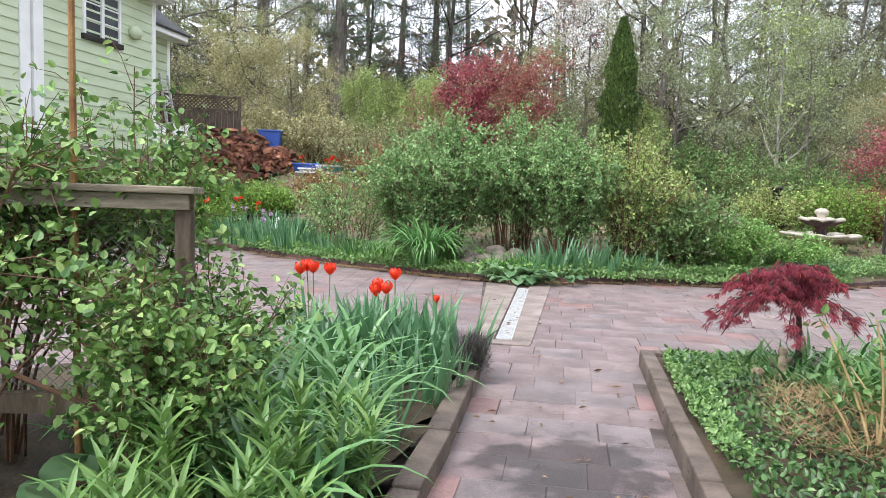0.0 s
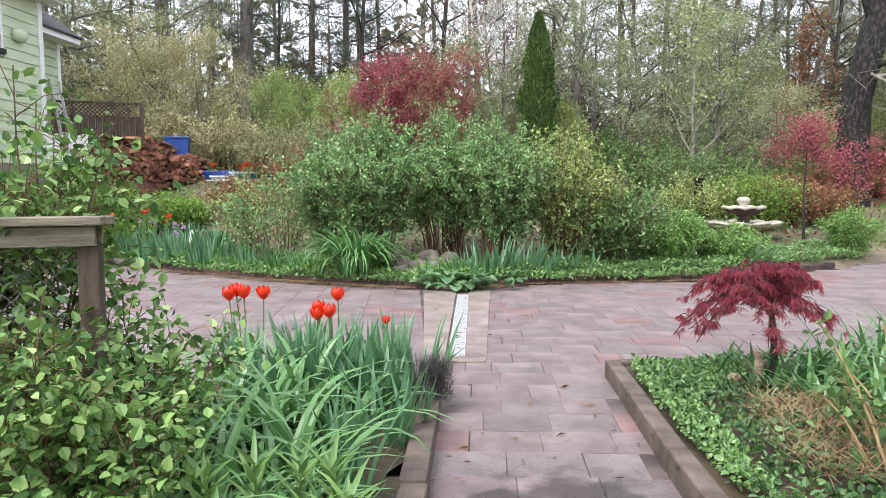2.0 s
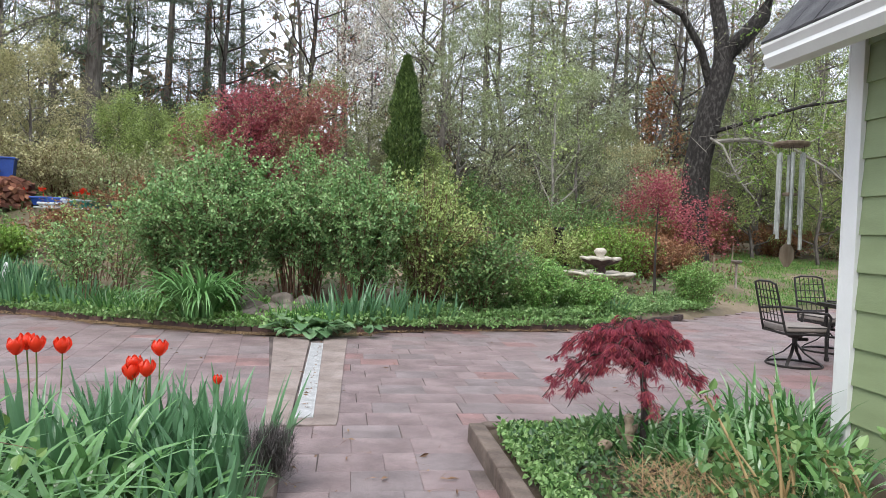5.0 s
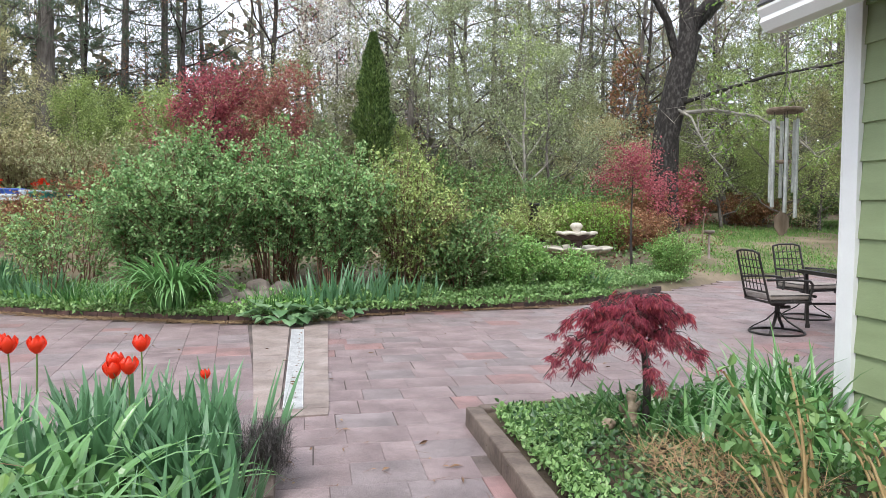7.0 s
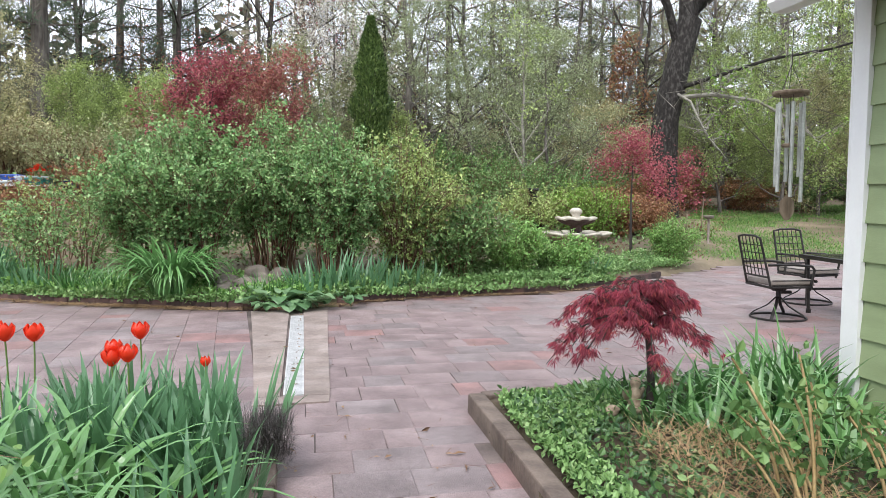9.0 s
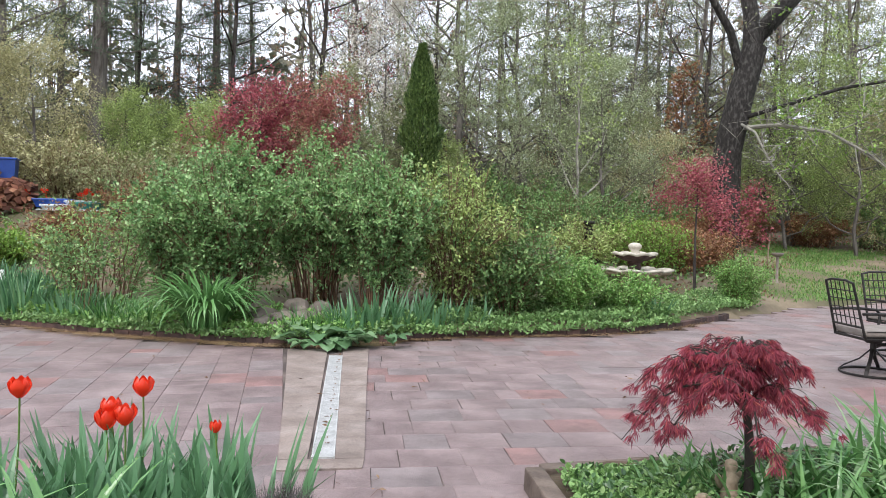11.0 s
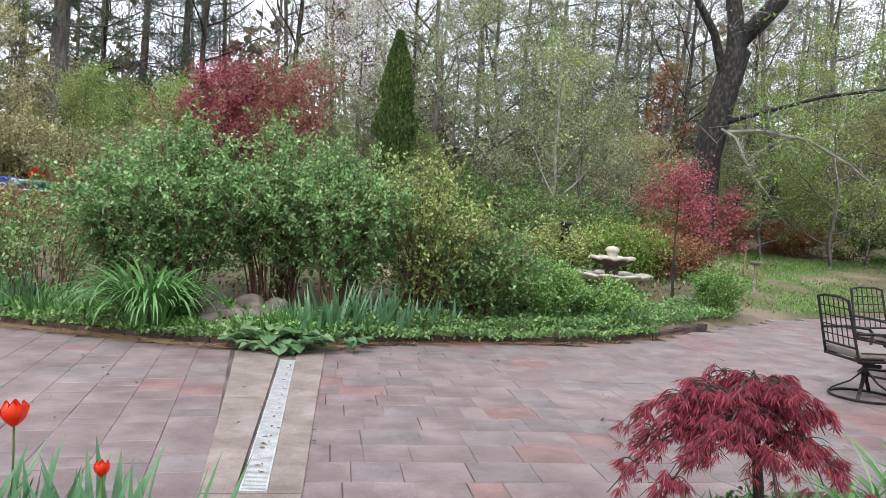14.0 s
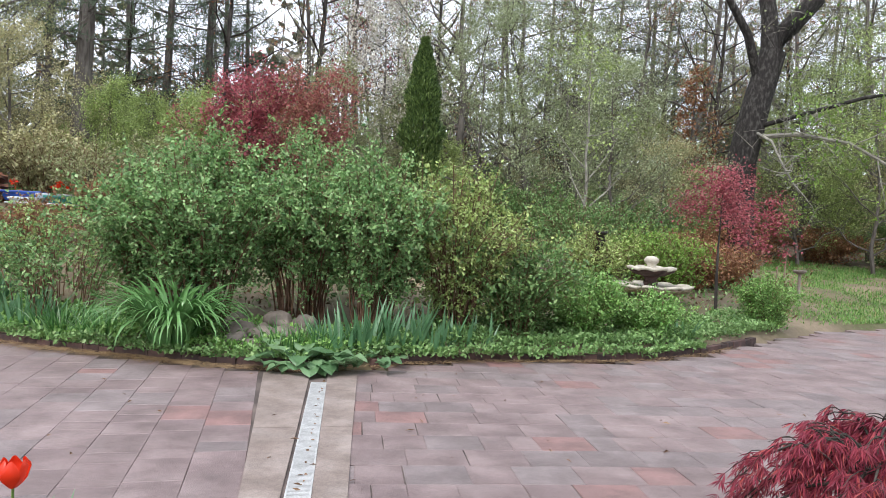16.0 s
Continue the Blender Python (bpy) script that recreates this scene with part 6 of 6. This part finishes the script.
# ---- by the far house: firewood, fence, ladder, bins ----
def woodpile(cx, cy):
    g = np.random.default_rng(601)
    t = tagged(empty("woodpile", cx, cy, float(ground_z(cx, cy))), "long heap of split reddish firewood", "woodpile")
    shapes = []
    for k in range(6):
        bm = bmesh.new()
        w, h = g.uniform(0.06, 0.10), g.uniform(0.06, 0.10)
        ang = [0, g.uniform(0.9, 1.3), g.uniform(1.9, 2.4)]
        n = 5
        tri = [(0, 0), (w * 2, 0.01), (w * 1.6, h * 1.2), (w * 0.7, h * 1.7), (0.0, h)]
        a = [bm.verts.new((p, -0.20, q)) for p, q in tri]
        b = [bm.verts.new((p + g.uniform(-0.01, 0.01), 0.20, q + g.uniform(-0.01, 0.01))) for p, q in tri]
        bm.faces.new(a[::-1]), bm.faces.new(b)
        for i in range(n):
            bm.faces.new((a[i], a[(i + 1) % n], b[(i + 1) % n], b[i]))
        bmesh.ops.recalc_face_normals(bm, faces=bm.faces)
        me = bpy.data.meshes.new("log")
        bm.to_mesh(me)
        bm.free()
        me.materials.append(M["split_wood"])
        shapes.append(me)
    A, B = np.array([-13.55, 14.0]), np.array([-11.55, 15.5])
    for i in range(290):
        f = g.uniform(0, 1)
        side = g.normal(0, 0.33)
        p = A + (B - A) * f + np.array([0.6, 0.8]) * side
        top = (1.75 * (1 - f) ** 0.6 + 0.2) * math.exp(-(side / 0.62) ** 2)
        z = float(ground_z(p[0], p[1])) + top * g.uniform(0.3, 1.0) - 0.05
        o = bpy.data.objects.new("log", shapes[i % 6])
        scene.collection.objects.link(o)
        o.parent = t
        o.matrix_basis = t.matrix_world.inverted() @ pose(p[0], p[1], z, g.normal(0, 22), g.normal(0, 40), g.uniform(0, 360))
    bm = bmesh.new()
    bmesh.ops.create_uvsphere(bm, u_segments=16, v_segments=8, radius=1)
    core = part("heap_core", bm, M["split_wood"], t)
    m = (A * 0.62 + B * 0.38)
    core.matrix_basis = t.matrix_world.inverted() @ pose(m[0], m[1], float(ground_z(*m)) - 0.1, 0, 14, 37) @ Matrix.Diagonal((1.0, 0.4, 0.7, 1))


bpy.context.view_layer.update()
woodpile(-12.6, 14.7)


def bin_(x, y, z, label, mat, w=0.62, h=0.75, d=0.5, rz=30):
    t = tagged(empty("storage_bin", x, y, z, rz), label, "bin")
    bm = bmesh.new()
    lo, hi = 0.42, 0.5
    vs = []
    for zz, f in ((0, 0.84), (h, 1.0)):
        vs.append([bm.verts.new((sx * w / 2 * f, sy * d / 2 * f, zz)) for sx, sy in ((-1, -1), (1, -1), (1, 1), (-1, 1))])
    bm.faces.new(vs[0][::-1])
    for k in range(4):
        bm.faces.new((vs[0][k], vs[0][(k + 1) % 4], vs[1][(k + 1) % 4], vs[1][k]))
    bm.faces.new(vs[1])
    part("body", bm, mat, t)
    bm = bmesh.new()
    box(bm, -w / 2 - 0.03, -d / 2 - 0.03, h, w / 2 + 0.03, d / 2 + 0.03, h + 0.05, bevel=0.015)
    part("rim", bm, mat, t)


bin_(-12.35, 15.55, float(ground_z(-12.35, 15.55)) + 0.45, "blue plastic recycling bin behind the woodpile", M["blue"])
for i, (dx, dy, col, h) in enumerate([(0, 0, "blue", 0.16), (0.5, 0.25, "pond_white", 0.12), (0.95, 0.1, "teal", 0.14), (0.35, -0.35, "pond_white", 0.10), (1.3, 0.45, "blue", 0.12)]):
    x, y = -11.05 + dx, 15.6 + dy
    bin_(x, y, float(ground_z(x, y)) + 0.05, "shallow plastic tub lying on the ground", M[col], w=0.75, h=h, d=0.5, rz=20 + i * 31)
hose = [(-10.9 + 0.6 * math.cos(a) + a * 0.09, 15.3 + 0.45 * math.sin(a), float(ground_z(-10.9, 15.3)) + 0.06) for a in np.linspace(0, 8, 40)]
tagged(mesh_ob("garden_hose", *tubes([(np.array(hose), np.full(40, 0.022))], 6), M["pond_white"], None, smooth=True), "pale garden hose lying in loops", "hose")


def lattice_fence():
    a, b = np.array([-14.9, 13.9]), np.array([-13.3, 15.3])
    z = 2.25
    t = tagged(empty("lattice_fence", a[0], a[1], z, math.degrees(math.atan2(b[1] - a[1], b[0] - a[0]))), "dark weathered wooden fence with a lattice top", "fence")
    L = float(np.linalg.norm(b - a))
    n = 13
    for i in range(n):
        bm = bmesh.new()
        box(bm, i * L / n + 0.006, -0.01, -0.8, (i + 1) * L / n - 0.006, 0.012, 1.1 + random.uniform(-0.02, 0.02))
        part("board", bm, M["dark_wood"], t)
    for x in (0, L):
        bm = bmesh.new()
        box(bm, x - 0.05, -0.05, -0.8, x + 0.05, 0.05, 1.55)
        part("post", bm, M["dark_wood"], t)
    bm = bmesh.new()
    for zz in (1.1, 1.48):
        box(bm, 0, -0.03, zz, L, 0.03, zz + 0.05)
    part("rail", bm, M["dark_wood"], t)
    bm = bmesh.new()
    i = -0.4
    while i < L:
        for sg in (1, -1):
            x0 = i if sg == 1 else i + 0.34
            x1 = x0 + sg * 0.34
            if 0 <= min(x0, x1) and max(x0, x1) <= L:
                flat_bar(bm, (x0, 0.005 * sg, 1.14), (x1, 0.005 * sg, 1.48), 0.03, 0.008, up=(0, 1, 0))
        i += 0.11
    part("lattice", bm, M["dark_wood"], t)


lattice_fence()


def ladder():
    t = tagged(empty("extension_ladder", -14.02, 13.65, float(ground_z(-14, 13.6)) + 0.3, 15), "aluminium extension ladder leaning against the house wall", "ladder")
    m = Matrix.Rotation(radians(-10), 4, "Y")
    for y in (0, 0.40):
        bm = bmesh.new()
        box(bm, -0.035, y - 0.015, 0, 0.035, y + 0.015, 3.3, m=m)
        part("rail", bm, M["grate"], t)
    for i in range(11):
        bm = bmesh.new()
        bar(bm, m @ Vector((0, 0, 0.2 + i * 0.29)), m @ Vector((0, 0.40, 0.2 + i * 0.29)), 0.018, 8)
        part("rung", bm, M["grate"], t)


ladder()
# upright boards standing in for a corrugated white object by the house
lean = tagged(empty("white_boards", -13.92, 12.72, 1.95, 40), "white corrugated object beside the house, built from upright boards", "boards")
for i in range(6):
    bm = bmesh.new()
    box(bm, i * 0.155, -0.015, 0, i * 0.155 + 0.13, 0.012, 0.82 + 0.03 * (i % 2))
    part("board", bm, M["white"], lean)
bm = bmesh.new()
box(bm, -0.02, 0.014, 0.6, 0.95, 0.045, 0.7)
part("batten", bm, M["white"], lean)

# thin capped post by the lawn, like a solar lamp, shaped as a small birdbath
bb = tagged(empty("birdbath", 5.45, 17.6, float(ground_z(5.45, 17.6))), "thin grey post with a small flared cap", "birdbath")
bm = bmesh.new()
lathe(bm, [(0.06, -0.03), (0.06, 0.03), (0.03, 0.06), (0.028, 0.6), (0.04, 0.64)], 12)
part("column", bm, M["stone"], bb, smooth=True)
bm = bmesh.new()
lathe(bm, [(0.04, 0.63), (0.11, 0.66), (0.13, 0.70), (0.125, 0.72), (0.08, 0.69)], 18)
part("bowl", bm, M["stone"], bb, smooth=True)
for i, (x, y) in enumerate([(4.6, 16.5), (6.2, 21)]):
    bm = bmesh.new()
    z = float(ground_z(x, y))
    bar(bm, (x, y, z - 0.1), (x + 0.06, y, z + 0.85), 0.02, 6, 0.015)
    tagged(part("garden_stake", bm, M["old_wood"], None), "thin wooden garden stake at the lawn's edge", "stake")
# dark garden ornament half hidden by the hedge
bm = bmesh.new()
box(bm, -0.13, -0.02, 0, 0.13, 0.02, 0.62, bevel=0.015)
slate = tagged(part("slate_slab", bm, M["black_metal"], None), "dark upright slate slab leaning among the roses", "slab")
slate.matrix_world = pose(-4.15, 9.55, float(ground_z(-4.15, 9.55)), -14, 8, 12)
bm = bmesh.new()
lathe(bm, [(0.02, 0), (0.06, 0.02), (0.045, 0.10), (0.06, 0.2), (0.03, 0.27), (0.045, 0.31), (0.02, 0.36)], 12)
rab = tagged(part("white_ornament", bm, M["white"], None, smooth=True), "small white garden ornament among the leaves", "ornament")
rab.matrix_world = pose(-8.1, 10.5, float(ground_z(-8.1, 10.5)) + 0.12)

# flowers in the far bed
def poppy(x, y, h, mat, n, seed, label, spread_=0.3, size=0.08):
    g = np.random.default_rng(seed)
    z = float(ground_z(x, y))
    t = tagged(empty("flower_group", x, y, z), label, "flowers", "flowers in the far bed")
    c, st = [], []
    for i in range(n):
        p = np.array([g.normal(0, spread_), g.normal(0, spread_), h * g.uniform(0.85, 1.1)])
        st.append((arc((p[0] * 0.8, p[1] * 0.8, 0), p, (0, 0, 0), 3), [0.005] * 3))
        c.append(p + g.normal(0, 0.02, (9, 3)))
    for q, cc in zip(st, c):
        mesh_ob("stem", *tubes([q], 4), M["spike"], t)
        mesh_ob("bloom", *leaves(cc, size, g=g, aspect=0.9), M[mat], t)


poppy(-9.6, 11.0, 0.75, "tulip", 4, 701, "red tulips in the far bed")
poppy(-10.7, 11.2, 0.55, "tulip", 3, 702, "red tulips in the far bed")
poppy(-10.3, 15.9, 0.42, "tulip", 10, 703, "red tulips beyond the tubs", 0.5, 0.11)
poppy(-8.8, 10.55, 0.62, "lilac", 4, 704, "pale lilac flowers among the iris leaves", 0.25)
poppy(-8.4, 10.35, 0.45, "lilac", 2, 705, "pale lilac flowers among the iris leaves", 0.15)

# lawn, grass and litter
LAWN = [(3.3, 13.4), (5.0, 15.3), (7.5, 17.08), (14, 18.5), (24, 24), (20, 33), (9, 31), (6.5, 24), (5.0, 19)]
g = np.random.default_rng(801)
n = 130000
p = spread(LAWN, n, g)
keep = (np.sin(p[:, 0] * 0.9 + 1) + np.sin(p[:, 1] * 0.8) + g.normal(0, 0.7, n)) > 0.05
p = p[keep]
n = len(p)
V, F = blades(np.column_stack([p, ground_z(p[:, 0], p[:, 1])]), g.uniform(0, 6.28, n), g.uniform(0.03, 0.08, n) * (1 + 0.04 * (p[:, 1] - 15)), np.full(n, 0.022), g.uniform(0.1, 0.9, n), g.uniform(0, 0.8, n), 2, g)
tagged(mesh_ob("lawn_grass", V, F, M["grass"]), "patchy green lawn grass beyond the court", "grass", kind="stuff")
n = 26000
p = spread([(-14, 11.5), (-6, 9.6), (-2, 10.2), (2, 12), (4.5, 15), (8, 24), (14, 34), (-30, 34), (-30, 20)], n, g)
V, F = leaves(np.column_stack([p, ground_z(p[:, 0], p[:, 1]) + g.uniform(0, 0.05, n)]), 0.09, g=g, up=0.1)
tagged(mesh_ob("leaf_litter", V, F, M["litter"]), "brown fallen leaves on the garden earth", "leaf litter", kind="stuff")
n = 14000
V, F = leaves(np.column_stack([(q := spread([(-14, 12.5), (-6, 10.6), (-2, 11), (2, 12.6), (4.5, 16), (5, 22), (-20, 24), (-20, 18)], n, g)), ground_z(q[:, 0], q[:, 1]) + g.uniform(0, 0.2, n)]), 0.10, g=g, up=0.4)
tagged(mesh_ob("undergrowth", V, F, M["low_leaf"]), "scattered low green weeds under the shrubs", "weeds", kind="stuff")
# stalks and dead leaves on the paving
n = 3200
x = np.concatenate([g.uniform(-8, 2.8, 2200), g.normal(-4.4, 0.9, 1000)])
p = np.column_stack([x, edge_y(x) - np.abs(g.normal(0, 0.09, n)) - 0.03, g.uniform(0.008, 0.03, n)])
V, F = blades(p, g.uniform(0, 6.28, n), g.uniform(0.06, 0.28, n), np.full(n, 0.006), np.full(n, 1.52), np.zeros(n), 2, g)
tagged(mesh_ob("dead_stalks", V, F, M["straw"]), "dead stalks lying along the edging", "dead grass", kind="stuff")
n = 150
p = np.concatenate([spread([(-0.9, 4.5), (-0.8, 3.5), (-0.3, 1.6), (0.9, 1.6), (0.2, 4.5)], 60, g), spread([(-5, 5), (4, 6), (3, 10), (-5, 8.4)], 60, g), np.column_stack([(f := g.uniform(0, 1, 30)) * -0.95 - 1.05, 4.8 + f * 3.5])])
V, F = leaves(np.column_stack([p, np.full(n, 0.012)]), 0.035, dirs=np.column_stack([g.normal(0, 1, (n, 2)), np.full(n, 0.1)]), g=g)
tagged(mesh_ob("fallen_leaves", V, F, M["litter"]), "few dead leaves and bits on the paving", "leaf litter", kind="stuff")
V, F = blades(np.column_stack([p[:70], np.full(70, 0.012)]), g.uniform(0, 6.28, 70), g.uniform(0.05, 0.16, 70), np.full(70, 0.005), np.full(70, 1.55), np.zeros(70), 2, g)
tagged(mesh_ob("twigs", V, F, M["cane"]), "thin twigs scattered on the paving", "twigs", kind="stuff")

# ---- pavers of the court, nearest first ----
def pave():
    court = tagged(empty("paved_court"), "court and path paved with weathered reddish concrete pavers", "pavement", kind="structure")
    step = 0.35
    sx, sy = np.arange(-13, 9.6, step), np.arange(-3, 18, step)
    SX, SY = np.meshgrid(sx, sy)
    n = len(sx)
    keep = (SY[:-1, :-1] + step < edge_y(SX[:-1, :-1]) + 0.15).reshape(-1)
    f = ((np.arange(len(sy) - 1)[:, None] * n + np.arange(n - 1)[None]).reshape(-1, 1) + [[0, 1, n + 1, n]])[keep]
    mesh_ob("joint_bed", np.stack([SX, SY, 0 * SX - 0.005], -1).reshape(-1, 3), f, M["joint"], court)
    g = np.random.default_rng(3)
    lengths = [0.405, 0.30, 0.205]
    meshes = {}
    for L in lengths:
        for k, mat in enumerate((M["paver"], M["paver_red"], M["paver_grey"])):
            bm = bmesh.new()
            box(bm, -L / 2, -0.1665, -0.06, L / 2, 0.1665, 0.0)
            top = [e for e in bm.edges if all(v.co.z > -0.001 for v in e.verts)]
            bmesh.ops.bevel(bm, geom=top, offset=0.003, segments=1, affect="EDGES")
            me = bpy.data.meshes.new("paver")
            bm.to_mesh(me)
            bm.free()
            me.materials.append(mat)
            meshes[L, k] = me
    near, rest = [], {0: [], 1: [], 2: []}

    def lay(c, L, turn, left):
        x, y = c
        u, v = uv(c)
        if not -12.6 < x < 9.3 or y < -2.8 or y + 0.08 > edge_y(x):
            return
        if inside(BED_LEFT, x, y) or inside(BED_RIGHT, x, y):
            return
        cut = 1.0
        if not left and -0.3 < v < 4.3:
            rim = 0.17 + 0.018 * v
            if u + L / 2 < rim + 0.06:
                return
            if u - L / 2 < rim:
                cut = (u + L / 2 - rim) / L
                x, y = xy((u + L / 2 + rim) / 2, v)
        if (x > 2.5 and y < 4.3) or (x > 1.3 and y < 1.2) or left != (v > -0.35 and u < -0.33 - 0.082 * v):
            return
        k = int(g.choice(3, p=[0.58, 0.07, 0.35]))
        m = pose(x, y, g.normal(0, 0.0012), g.normal(0, 0.16), g.normal(0, 0.14), turn + g.normal(0, 0.35)) @ Matrix.Diagonal((cut, 1, 1, 1))
        close = math.hypot(x + 0.5, y - 4.4) < 3.3 and len(near) < 300
        (near if close else rest[k]).append((L, k, m) if close else (L, m))

    # rows across the path and the open court
    for r in range(-26, 40):
        u = -14 + g.uniform(0, 0.4)
        while u < 14:
            L = lengths[g.choice(3, p=[0.68, 0.17, 0.15])]
            lay(xy(u + L / 2, r * 0.335), L, 15, False)
            u += L + g.choice([0.0005, 0.003, 0.008], p=[0.5, 0.3, 0.2])
    # columns running along the drain on its far side
    a = radians(21)
    U2, W2 = np.array([math.cos(a), math.sin(a)]), np.array([-math.sin(a), math.cos(a)])
    for r in range(36):
        v = -9 + g.uniform(0, 0.4)
        while v < 14:
            L = lengths[g.choice(3, p=[0.55, 0.30, 0.15])]
            lay(xy(-0.30, 0) - U2 * (0.17 + r * 0.3355) + W2 * (v + L / 2), L, 111, True)
            v += L + g.choice([0.001, 0.004, 0.008], p=[0.35, 0.35, 0.3])
    for L, k, m in near:
        o = bpy.data.objects.new("paver", meshes[L, k])
        scene.collection.objects.link(o)
        o.parent = court
        o.matrix_basis = m
    for k, items in rest.items():
        V, F, n0 = [], [], 0
        for L, m in items:
            me = meshes[L, k]
            for vtx in me.vertices:
                V.append(tuple(m @ vtx.co))
            for p in me.polygons:
                F.append(tuple(i + n0 for i in p.vertices))
            n0 += len(me.vertices)
        ob = mesh_ob("pavers", V, F, M[("paver", "paver_red", "paver_grey")[k]], court)
        ob["kind"] = "stuff"


pave()
